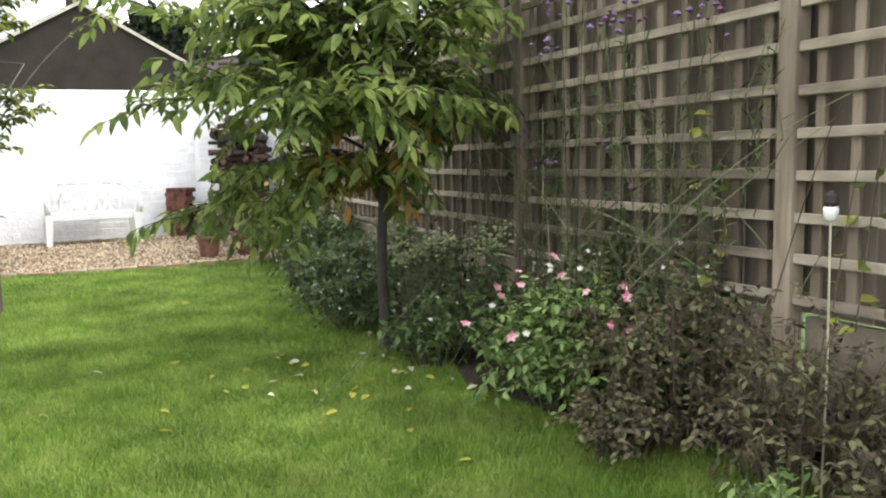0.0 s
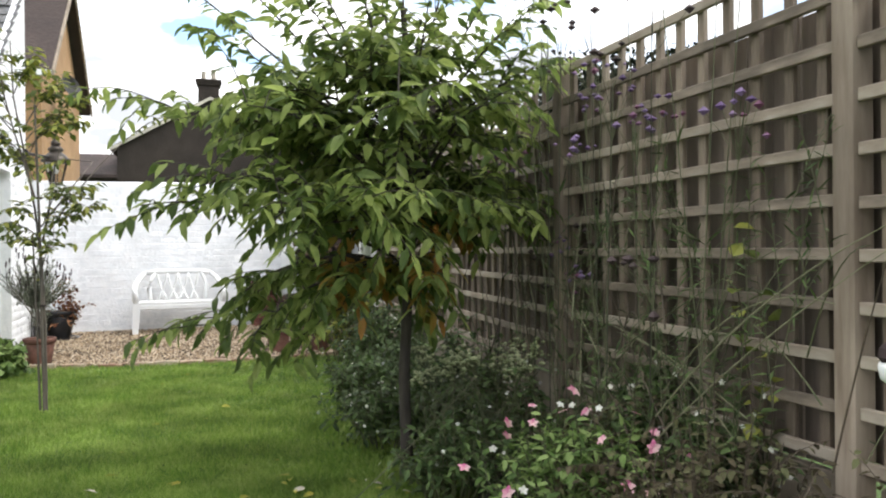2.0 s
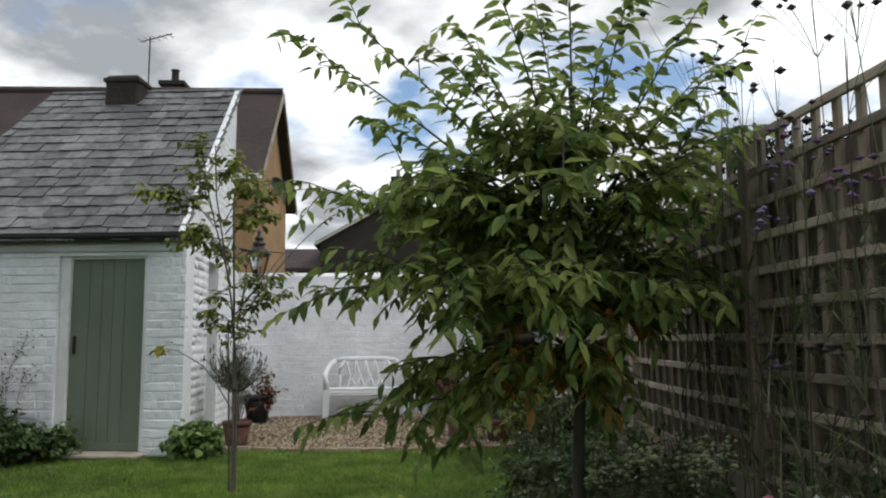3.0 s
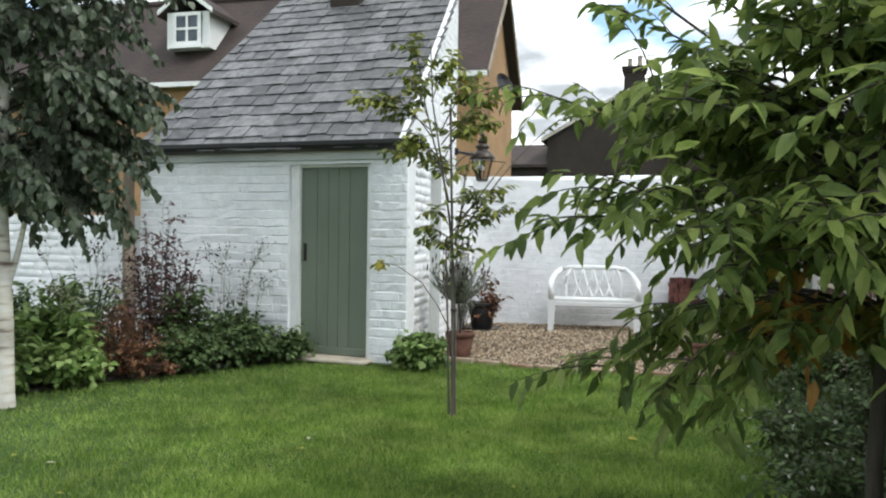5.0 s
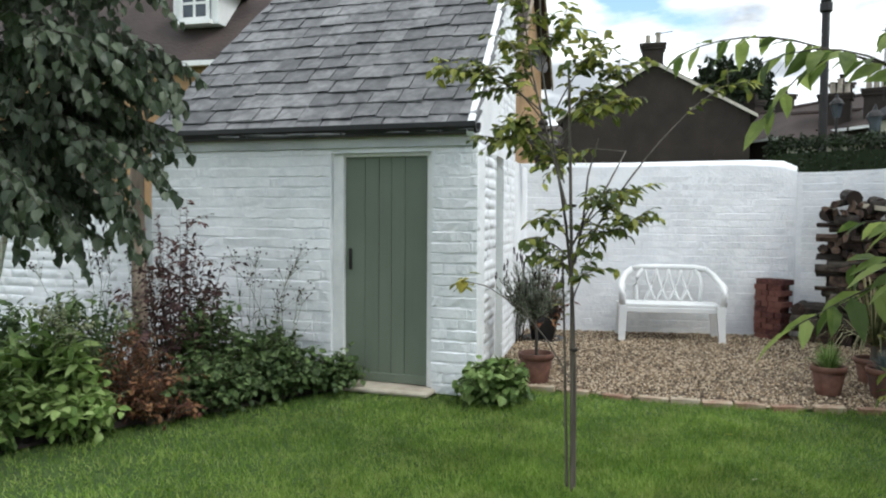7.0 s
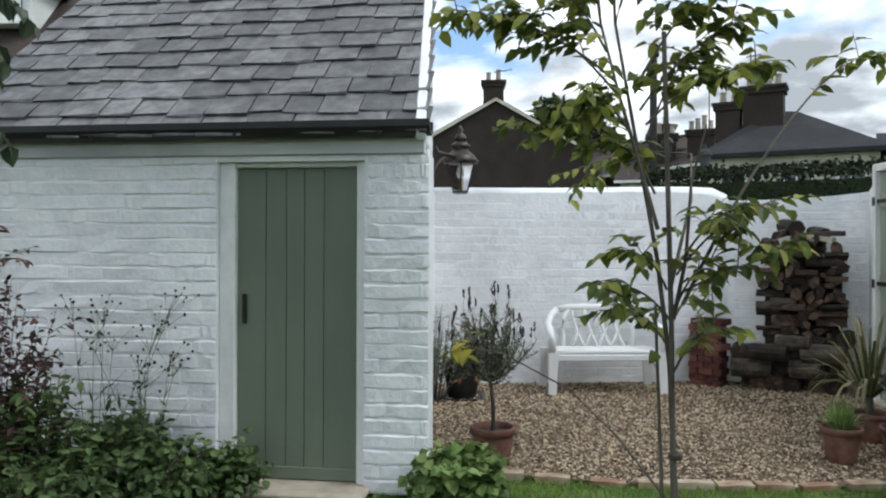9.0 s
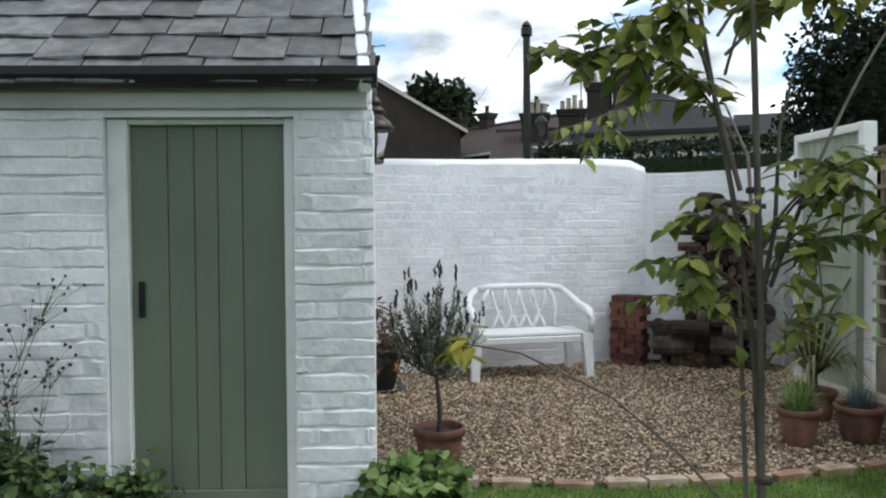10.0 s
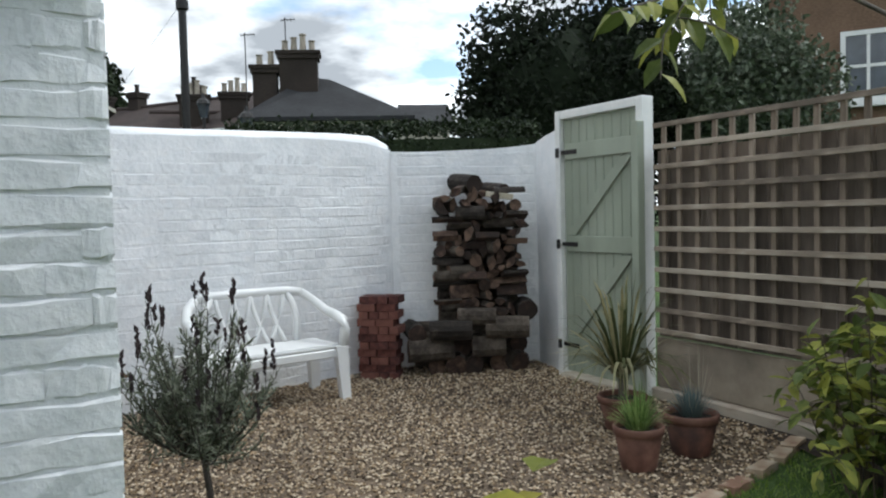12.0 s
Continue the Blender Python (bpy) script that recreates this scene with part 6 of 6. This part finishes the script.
for k in range(14):   # long pale stems leaning across
    g = Growth(9700 + k)
    f, way = rr.uniform(6.2, 7.9), rr.choice((-1, 1))
    x, y = on_fence(f, rr.uniform(0.15, 0.4))
    x2, y2 = on_fence(f + way * rr.uniform(0.4, 1.0), rr.uniform(0.1, 0.35))
    z0 = rr.uniform(0.35, 0.9)
    g.stem(bend((x, y, z0), (x2, y2, z0 + rr.uniform(0.15, 0.7)), rr.uniform(0.02, 0.16), 10), 0.0032, 0.0016, 5)
    adopt(g.stems("stem", M["stem_pale"]), tangle)
g = Growth(96)
for f in (6.9, 7.35, 7.75):
    for k in range(36):
        x, y = on_fence(f + rr.normal() * 0.26, rr.uniform(0.06, 0.3))
        z0 = rr.uniform(0.3, 1.2)
        q = (x + rr.normal() * 0.1, y + rr.normal() * 0.1, z0 + rr.uniform(0.15, 0.4))
        pts = bend((x, y, z0), q, 0.02, 6)
        g.stem(pts, 0.002, 0.001, 3)
        g.spray(pts, 0.018, 0.05, 0.006, 0.1, 0.5)
fennel = tagged(empty("fennel_plant"), "feathery dark green fennel against the trellis", "plant")
greenery(g.stems("stem", M["stem_green"]), fennel)
greenery(g.foliage("foliage", M["leaf_dark"]), fennel)
g = Growth(97)
for k in range(7):
    x, y = on_fence(8.35 + 0.1 * k, 0.05)
    pts = bend((x, y, 0.4 + 0.06 * k), (x + 0.05, y - 0.06, 1.0 + 0.16 * k), 0.05, 8)
    g.stem(pts, 0.003, 0.0015, 4)
    g.spray(pts, 0.13, 0.06, 0.05, 0.3, 0.4)
for k in range(4):
    x, y = on_fence(7.85, 0.08)
    pts = bend((x, y, 0.3), (x + rr.normal() * 0.08, y, 0.95 + 0.1 * k), 0.05, 8)
    g.stem(pts, 0.003, 0.0015, 4)
    g.spray(pts, 0.09, 0.055, 0.042, 0.3, 0.4)
vine = tagged(empty("climbing_plant"), "thin climber with a few yellow-green leaves on the trellis", "climber")
greenery(g.stems("stem", M["stem_brown"]), vine)
greenery(g.foliage("foliage", M["leaf_sapling"]), vine)
# white stake with a holder beside the post
stake = tagged(empty("garden_stake", pose(1.07, 2.52, 0)), "thin white garden stake with a small grey cup", "stake")
part("rod", tube([(0, 0, 0), (0.005, 0, 0.4), (0.0, 0, 0.83)], 0.0033, 7), M["cane"], stake)
part("cup", lathe([(0.006, 0.83), (0.018, 0.84), (0.022, 0.865), (0.019, 0.875), (0.013, 0.855)], 12), M["plastic_white"], stake, smooth=True)
part("seed_top", lathe([(0.008, 0.865), (0.022, 0.885), (0.019, 0.905), (0.004, 0.92)], 8), M["seed_dark"], stake)
for k, (x, y, h, dx) in enumerate(((0.88, 3.0, 0.28, 0.05), (0.62, 3.1, 0.3, -0.04), (1.05, 2.85, 0.22, 0.08))):
    tagged(part("dry_stalk", tube([(x, y, 0), (x + dx, y, h)], [0.004, 0.002], 5), M["cane"]), "pale dry broken stalk", "stalk")


# ---- bed before the outhouse ----
def on_front(u, off):
    p = SHED @ Vector((u, -off, 0))
    return p.x, p.y


for x, y, r, h, leaf, stem, label, seed, n, ln, wd in (
        (-5.98, 6.3, 0.26, 0.36, "leaf_dark", "stem_green", "low green geranium clump beside the doorstep", 111, 50, 0.05, 0.045),
        (-6.1, 5.88, 0.34, 0.44, "leaf_dark", "stem_green", "low green geranium clump in the bed", 112, 60, 0.055, 0.045),
        (-6.5, 6.1, 0.34, 0.55, "leaf_dark", "stem_green", "dark green leafy perennial by the white wall", 113, 44, 0.06, 0.04),
        (-6.6, 5.6, 0.4, 0.8, "leaf_dark", "stem_brown", "dark leafy shrub by the rustic post", 114, 54, 0.065, 0.032),
        (-6.85, 5.45, 0.5, 1.5, "leaf_purple", "stem_brown", "tall purple-leaved shrub against the white wall", 115, 44, 0.055, 0.024),
        (-6.15, 5.35, 0.34, 0.42, "leaf_dark", "stem_green", "low dark green plant at the lawn edge", 116, 56, 0.05, 0.038),
        (-6.35, 4.85, 0.34, 0.66, "leaf_rust", "stem_brown", "rusty brown fading perennial in the bed", 117, 48, 0.05, 0.016),
        (-6.12, 4.85, 0.28, 0.32, "leaf_rust", "stem_brown", "low reddish plant at the lawn edge", 118, 40, 0.04, 0.024),
        (-7.05, 4.8, 0.45, 0.95, "leaf_dark", "stem_green", "dark leafy shrub by the low white wall", 119, 48, 0.065, 0.028),
        (-6.2, 4.3, 0.3, 0.4, "leaf_lime", "stem_green", "light green leafy clump beside the birch", 120, 50, 0.07, 0.05),
        (-6.5, 4.25, 0.36, 0.72, "leaf_lime", "stem_green", "bright green long-leaved plant behind the birch", 121, 46, 0.15, 0.045),
        (-6.35, 3.75, 0.32, 0.42, "leaf_fresh", "stem_green", "light green leafy clump behind the birch", 124, 46, 0.08, 0.05),
        (-7.6, 4.3, 0.5, 0.8, "leaf_dark", "stem_green", "dark green shrub by the low white wall", 122, 46, 0.08, 0.04),
        (-6.9, 3.3, 0.5, 0.6, "leaf_dark", "stem_green", "dark green shrub at the end of the bed", 123, 46, 0.08, 0.04)):
    shrub("bed_shrub", x, y, r, h, M[leaf], M[stem], label, seed, n, ln, wd, 0.03, 0.25)
for x, y, seed, top, label in ((-6.55, 5.95, 131, 1.12, "wiry plant with dark seed heads by the wall"), (-6.35, 6.15, 132, 0.95, "wiry plant with dark seed heads by the wall"), (-7.15, 4.95, 133, 1.12, "wiry plant with dark seed heads by the low wall")):
    rr = np.random.default_rng(seed)
    roots = [(x + rr.normal() * 0.04, y + rr.normal() * 0.04, 0.0) for _ in range(7)]
    tops = [(x + rr.normal() * 0.16, y + rr.normal() * 0.14, top * rr.uniform(0.7, 1.05)) for _ in range(7)]
    seed_stems("seed_head_plant", roots, tops, M["seed_dark"], M["stem_green"], label, seed, 0.013, 9, "plant", 0.05)
x, y = -6.4, 4.35
rr = np.random.default_rng(3)
seed_stems("sedum_plant", [(x + rr.normal() * 0.08, y + rr.normal() * 0.08, 0) for _ in range(8)], [(x + rr.normal() * 0.2, y + rr.normal() * 0.2, rr.uniform(0.6, 0.8)) for _ in range(8)], M["petal_cream"], M["stem_green"], "sedum with flat cream-green flower heads by the birch", 140, 0.014, 26, "flowering plant", 0.035)
# geranium clump at the corner of the outhouse
shrub("geranium_clump", -4.74, 6.88, 0.27, 0.36, M["leaf_fresh"], M["stem_green"], "round bright green geranium clump at the outhouse corner", 150, 70, 0.07, 0.065, 0.03, 0.3)


# ---- potted plants ----
def build_lavender():
    g = Growth(160)
    x, y = -4.89, 7.69
    foot = np.array((x, y, 0.22))
    fork = np.array((x - 0.02, y, 0.56))
    g.stem(bend(foot, fork, 0.0, 6) + np.array((0.012, 0, 0)) * np.sin(np.linspace(0, 3, 6))[:, None], 0.016, 0.012, 7)
    hv = Growth(161)
    for k in range(54):
        a = g.rng.uniform(0, 6.283)
        r = 0.34 * math.sqrt(g.rng.random())
        top = fork + np.array((r * math.cos(a), r * math.sin(a), 0.5 - 2.3 * r * r + g.rng.uniform(-0.14, 0.06)))
        pts = bend(fork, top, -0.04, 8)
        g.stem(pts, 0.005, 0.0014, 4)
        g.spray(pts, 0.008, 0.04, 0.008, -0.4, 0.4, 0.25, 0.6)
        for j in range(3):
            i = int(g.rng.integers(2, 6))
            q = pts[i] + g.rng.normal(size=3) * 0.06 + np.array((0, 0, 0.06))
            tw = bend(pts[i], q, 0, 5)
            g.stem(tw, 0.002, 0.001, 3)
            g.spray(tw, 0.007, 0.038, 0.008, -0.4, 0.4, 0.1, 0.6)
        if g.rng.random() < 0.7:
            tip = pts[-1] + np.array((g.rng.normal() * 0.02, g.rng.normal() * 0.02, 0.07))
            g.stem([pts[-1], tip], 0.0012, 0.001, 3)
            for j in range(8):
                hv.leaf(tip + np.array((0, 0, 0.007 * j)), np.array((g.rng.normal() * 0.3, g.rng.normal() * 0.3, 1.0)), (g.rng.normal(), g.rng.normal(), 0), 0.026, 0.014)
    ob = tagged(empty("lavender_standard"), "grey-green lavender grown as a standard on a bare stem", "potted plant")
    greenery(g.stems("stem", M["bark_dark"]), ob)
    greenery(g.foliage("foliage", M["leaf_grey"]), ob)
    greenery(hv.foliage("flower_spike", M["seed_dark"]), ob, "dark spent flower spikes")


build_lavender()


def tuft(name, x, y, z, n, height, spread, width, material, label, seed, arch=0.5, category="potted plant", rise=None):
    rr = np.random.default_rng(seed)
    a = rr.uniform(0, 6.283, n)
    s = np.sqrt(rr.random(n))
    lean = spread * s
    h = height * (1.05 - 0.75 * s ** 2) * rr.uniform(0.75, 1.1, n)
    roots = np.stack([x + 0.03 * np.cos(a), y + 0.03 * np.sin(a), np.full(n, z)], 1)
    tips = np.stack([x + lean * np.cos(a), y + lean * np.sin(a), z + h], 1)
    mids = roots * 0.45 + tips * 0.55
    mids[:, 2] = z + (h * (0.6 + arch * s * 0.5) if rise is None else rise * rr.uniform(0.6, 1.2, n))
    ob = tagged(empty(name), label, category)
    greenery(blades("foliage", material, roots, tips, width, mids), ob)
    return ob


cord = tuft("cordyline", -2.7, 9.66, 0.34, 60, 0.68, 0.54, 0.021, M["leaf_strap"], "spiky green cordyline with arching yellow-edged leaves", 171, 0.9)
adopt(part("stem", tube([(-2.7, 9.66, 0.17), (-2.7, 9.66, 0.38)], [0.03, 0.025], 8), M["bark_grey"]), cord)
pale = tuft("cordyline_skirt", -2.7, 9.66, 0.36, 42, -0.08, 0.56, 0.022, M["leaf_pale"], "pale drooping outer leaves of the cordyline", 179, rise=0.17)
tuft("grass_tuft", -2.87, 8.9, 0.2, 190, 0.26, 0.2, 0.007, M["leaf_fresh"], "green tufted grass in a pot", 172, 0.8)
tuft("blue_fescue", -2.49, 9.1, 0.2, 260, 0.22, 0.18, 0.004, M["leaf_blue"], "blue-grey fescue in a pot", 173, 0.5)
dry = tuft("dry_grass", -2.44, 9.14, 0.22, 14, 0.46, 0.12, 0.004, M["cane"], "pale dry grass stalks in the pot", 174, 0.2)
ob, g = shrub("red_leaf_shrub", -6.12, 9.72, 0.24, 0.86, M["leaf_rust"], M["stem_brown"], "rusty red-leaved shrub in the black pot", 175, 22, 0.065, 0.03, 0.03, 0.3, category="potted plant", bare=0.5)
ob, g = shrub("grey_shrub", -6.3, 9.35, 0.3, 0.95, M["leaf_grey"], M["bark_dark"], "grey-green lavender bush beside the black pot", 176, 40, 0.045, 0.008, 0.013, -0.2, category="shrub", bare=0.3)
# fuchsia-like bush at the end of the long bed, near the gravel
shrub("yellow_green_bush", -1.87, 8.35, 0.5, 1.02, M["leaf_sapling"], M["stem_brown"], "yellow-green leafy bush at the gravel's edge", 177, 34, 0.1, 0.05, 0.055, 0.25)
shrub("yellow_green_bush", -1.35, 7.7, 0.45, 0.8, M["leaf_dark"], M["stem_brown"], "green bush in the long bed", 178, 40, 0.06, 0.03, 0.035, 0.25)


# ---- far greenery ----
def leaf_mass(name, centre, radii, n, size, material, label, seed, category, lumps=14, floor=0.0, boxy=False):
    """A crown or hedge of many leaf clumps with an uneven outline."""
    rr = np.random.default_rng(seed)
    c, r = np.array(centre, float), np.array(radii, float)
    if boxy:
        p = rr.uniform(-1, 1, (n, 3))
        ax = rr.integers(0, 3, n)
        p[np.arange(n), ax] = np.where(rr.random(n) < 0.8, np.sign(p[np.arange(n), ax]), p[np.arange(n), ax])
        p += rr.normal(size=(n, 3)) * np.array((0.01, 0.05, 0.035))
    else:
        lump = rr.normal(size=(lumps, 3))
        lump /= np.linalg.norm(lump, axis=1, keepdims=True)
        lump *= rr.uniform(0.35, 0.75, (lumps, 1))
        k = rr.integers(0, lumps, n)
        d = rr.normal(size=(n, 3))
        d /= np.linalg.norm(d, axis=1, keepdims=True)
        p = lump[k] + d * 0.42 * rr.uniform(0.55, 1.05, (n, 1))
    pos = c + p * r
    pos[:, 2] = np.maximum(pos[:, 2], floor)
    g = Growth(seed)
    d = rr.normal(size=(n, 3)) + np.array((0, 0, -0.2))
    for q, w in zip(pos, d):
        g.leaf(q, w, rr.normal(size=3), size * rr.uniform(0.6, 1.4), size * 0.6)
    return g.foliage(name, material)


def far_tree(name, centre, radii, n, size, material, label, seed, lumps=14):
    ob = tagged(empty(name), label, "tree")
    x, y, z = centre
    part_t = part("trunk", tube([(x, y, 0), (x, y, z * 0.6), (x + 0.1, y, z)], [radii[0] * 0.1, radii[0] * 0.08, 0.05], 8), M["bark_dark"])
    adopt(part_t, ob)
    bm = bmesh.new()
    bmesh.ops.create_icosphere(bm, subdivisions=3, radius=1.0)
    for v in bm.verts:
        v.co *= 0.58 + 0.2 * noise.noise(v.co * 1.7 + Vector((seed, 0, 0)))
        v.co = Vector((x + v.co.x * radii[0], y + v.co.y * radii[1], z + v.co.z * radii[2]))
    adopt(part("inner_crown", bm, material), ob)
    greenery(leaf_mass("crown", centre, radii, n, size, material, label, seed, "tree", lumps), ob)


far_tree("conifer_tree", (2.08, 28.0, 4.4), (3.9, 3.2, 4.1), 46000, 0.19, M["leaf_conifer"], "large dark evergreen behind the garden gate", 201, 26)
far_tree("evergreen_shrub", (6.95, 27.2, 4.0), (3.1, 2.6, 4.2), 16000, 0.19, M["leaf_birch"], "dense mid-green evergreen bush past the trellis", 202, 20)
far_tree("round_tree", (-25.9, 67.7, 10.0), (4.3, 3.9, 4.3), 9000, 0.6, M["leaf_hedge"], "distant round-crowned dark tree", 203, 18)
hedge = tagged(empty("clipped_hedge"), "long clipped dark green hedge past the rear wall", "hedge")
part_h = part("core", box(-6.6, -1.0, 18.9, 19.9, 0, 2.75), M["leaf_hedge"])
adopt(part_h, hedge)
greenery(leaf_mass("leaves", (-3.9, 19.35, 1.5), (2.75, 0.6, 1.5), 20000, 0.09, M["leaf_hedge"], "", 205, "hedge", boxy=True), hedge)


# ---- lawn, gravel and fallen leaves ----
def scatter(n, x0, x1, y0, y1, seed):
    rr = np.random.default_rng(seed)
    return rr.uniform(x0, x1, n), rr.uniform(y0, y1, n), rr


def on_lawn(x, y):
    keep = ~(inside(GRAVEL, x, y) | inside(BED_R_POLY, x, y) | inside(BED_L_POLY, x, y))
    c, s = math.cos(radians(SHED_ANGLE)), math.sin(radians(SHED_ANGLE))
    v = -(x + 4.98) * s + (y - 6.935) * c
    u = (x + 4.98) * c + (y - 6.935) * s
    keep &= ~((v > -0.02) & (u < 0.05)) & ~((v > -0.22) & (u > -1.3) & (u < -0.3))
    f = (x + 2.187) * -0.910 + (y - 10.469) * -0.414
    return keep & (f > 0.0)


def build_grass():
    verts, faces, base = [], [], 0
    rr = np.random.default_rng(301)
    # thick along the walk, thinning out evenly away from it
    n1, n2, n3 = 330000, 150000, 150000
    x = np.concatenate([rr.normal(-0.6, 1.25, n1), rr.normal(-3.0, 1.6, n2), rr.uniform(-7.5, 3.4, n3)])
    y = np.concatenate([rr.normal(2.9, 1.0, n1), rr.normal(5.6, 1.5, n2), rr.uniform(-3.0, 9.2, n3)])
    keep = on_lawn(x, y)
    x, y = x[keep], y[keep]
    m = len(x)
    a = rr.uniform(0, 6.283, m)
    tuft_h = 1.0 + 0.22 * np.sin(3.1 * x + 1.3 * np.sin(2.3 * y)) * np.sin(2.7 * y + 1.1 * np.sin(1.9 * x)) + 0.14 * np.sin(9.7 * x + 4.1 * y) * np.sin(8.3 * y - 3.3 * x)
    hh = 0.033 * rr.uniform(0.5, 1.35, m) * tuft_h
    w = rr.uniform(0.0022, 0.0042, m)
    lean = rr.normal(size=(m, 2)) * 0.019
    z = np.full(m, -0.006)
    dx, dy = np.cos(a) * w, np.sin(a) * w
    v = np.stack([np.stack([x - dx, y - dy, z], 1), np.stack([x + dx, y + dy, z], 1), np.stack([x + lean[:, 0], y + lean[:, 1], z + hh], 1)], 1)
    verts.append(v.reshape(-1, 3))
    faces.append(np.arange(m * 3).reshape(-1, 3))
    ob = bulk_object("grass_blades", np.concatenate(verts), np.concatenate(faces), M["grass_blade"])
    tagged(ob, "short mown green grass of the lawn", "grass", kind="stuff")


build_grass()


def build_gravel():
    x, y, rr = scatter(52000, -7.0, -1.6, 7.0, 12.1, 311)
    keep = inside(GRAVEL, x, y)
    x, y = x[keep], y[keep]
    n = len(x)
    oct_v = np.array([(1, 0, 0), (-1, 0, 0), (0, 1, 0), (0, -1, 0), (0, 0, 1), (0, 0, -1)], float)
    oct_f = np.array([(0, 2, 4), (2, 1, 4), (1, 3, 4), (3, 0, 4), (2, 0, 5), (1, 2, 5), (3, 1, 5), (0, 3, 5)])
    size = rr.uniform(0.006, 0.0135, (n, 1, 1)) * rr.uniform(0.75, 1.25, (n, 6, 1))
    a = rr.uniform(0, 6.283, n)
    c, s = np.cos(a), np.sin(a)
    v = oct_v[None] * size * np.array((1.15, 0.9, 0.7))
    v = np.stack([v[:, :, 0] * c[:, None] - v[:, :, 1] * s[:, None], v[:, :, 0] * s[:, None] + v[:, :, 1] * c[:, None], v[:, :, 2]], 2)
    v += np.stack([x, y, 0.012 + rr.uniform(0, 0.009, n)], 1)[:, None, :]
    f = (np.arange(n)[:, None, None] * 6 + oct_f[None]).reshape(-1, 3)
    ob = bulk_object("gravel_stones", v.reshape(-1, 3), f, M["gravel"])
    tagged(ob, "loose buff and brown pea gravel", "gravel", kind="stuff")


build_gravel()

rr = np.random.default_rng(320)
for k in range(105):
    near = k < 80
    x = -0.45 + rr.normal() * 0.55 if near else rr.uniform(-4.5, 0.2)
    y = 3.95 + rr.normal() * 0.5 if near else rr.uniform(2.0, 7.2)
    if not on_lawn(np.array([x]), np.array([y]))[0]:
        continue
    g = Growth(400 + k)
    a = rr.uniform(0, 6.283)
    ln = rr.uniform(0.035, 0.07)
    g.leaf((0, 0, 0), (math.cos(a), math.sin(a), 0.1), (rr.normal() * 0.3, rr.normal() * 0.3, 1), ln, ln * 0.5)
    ob = g.foliage("fallen_leaf", M["leaf_yellow"] if k % 3 else M["cane"])
    ob.matrix_basis = pose(x, y, 0.029)
    tagged(ob, "yellow fallen leaf lying on the lawn", "leaf", "fallen leaves")

tagged(part("long_stem", tube(curve_points((-0.6, 3.45, 0.02), (0.12, 4.5, 0.72), (0, 0, -0.03), 10), [0.0022] * 10, 5), M["stem_green"]), "long pale bent flower stem over the lawn", "stem")


# ---- brickwork of the painted walls ----
rng_b = random.Random(77)
white_bricks = brick_meshes(M["white_brick"], 0.215, 0.08, 0.03, 14, 5, wear=0.0045)
rough_bricks = brick_meshes(M["white_brick"], 0.215, 0.08, 0.035, 24, 6, wear=0.0095)
lay_bricks(shed, SHED, brick_layout(DOOR_R, 0.024, 0.0, 1.985, rng_b, 0.21), rough_bricks, rng_b, 150, 0.015)
lay_bricks(shed, SHED, brick_layout(SHED_L, DOOR_L, 0.0, 1.985, rng_b)[::-1], rough_bricks, rng_b, 150, 0.012, (0.001, 0.001, 0.003, 0.007))
lay_bricks(bpy.data.objects["gable_wall"], SIDE @ pose(0, -0.02, 0), brick_layout(0.02, 1.0, 0.0, 2.1, rng_b), rough_bricks, rng_b, 0, 0.008)
gable_rows = brick_layout(1.63, SHED_D, 0.0, 2.3, rng_b)
slope_g = (RIDGE_Z - EAVE_Z) / SHED_D
z = 2.3
while z < RIDGE_Z - 0.1:
    s0 = max(0.0, (z + COURSE - EAVE_Z) / slope_g)
    if s0 < SHED_D - 0.1:
        gable_rows += brick_layout(s0, SHED_D, z, z + COURSE, rng_b)
    z += COURSE
lay_bricks(bpy.data.objects["gable_wall"], SIDE, gable_rows, white_bricks, rng_b, 0, 0.0035)
rear_rows = brick_layout(-2.9, 0.43, 0.0, 1.96, rng_b)
rear_rows.sort(key=lambda r: -r[0])
lay_bricks(rear, REAR, rear_rows, white_bricks, rng_b, 290, 0.0032, (0.001, 0.001, 0.002, 0.004))
lay_bricks(wall_b, WALL_B, brick_layout(0.06, 1.34, 0.0, 1.97, rng_b), white_bricks, rng_b, 290, 0.0045, (0.001, 0.002, 0.004))
lay_bricks(left_low, SHED_WALL, brick_layout(-6.5, SHED_L - 0.21, 0.0, 1.43, rng_b), white_bricks, rng_b, 0, 0.005)
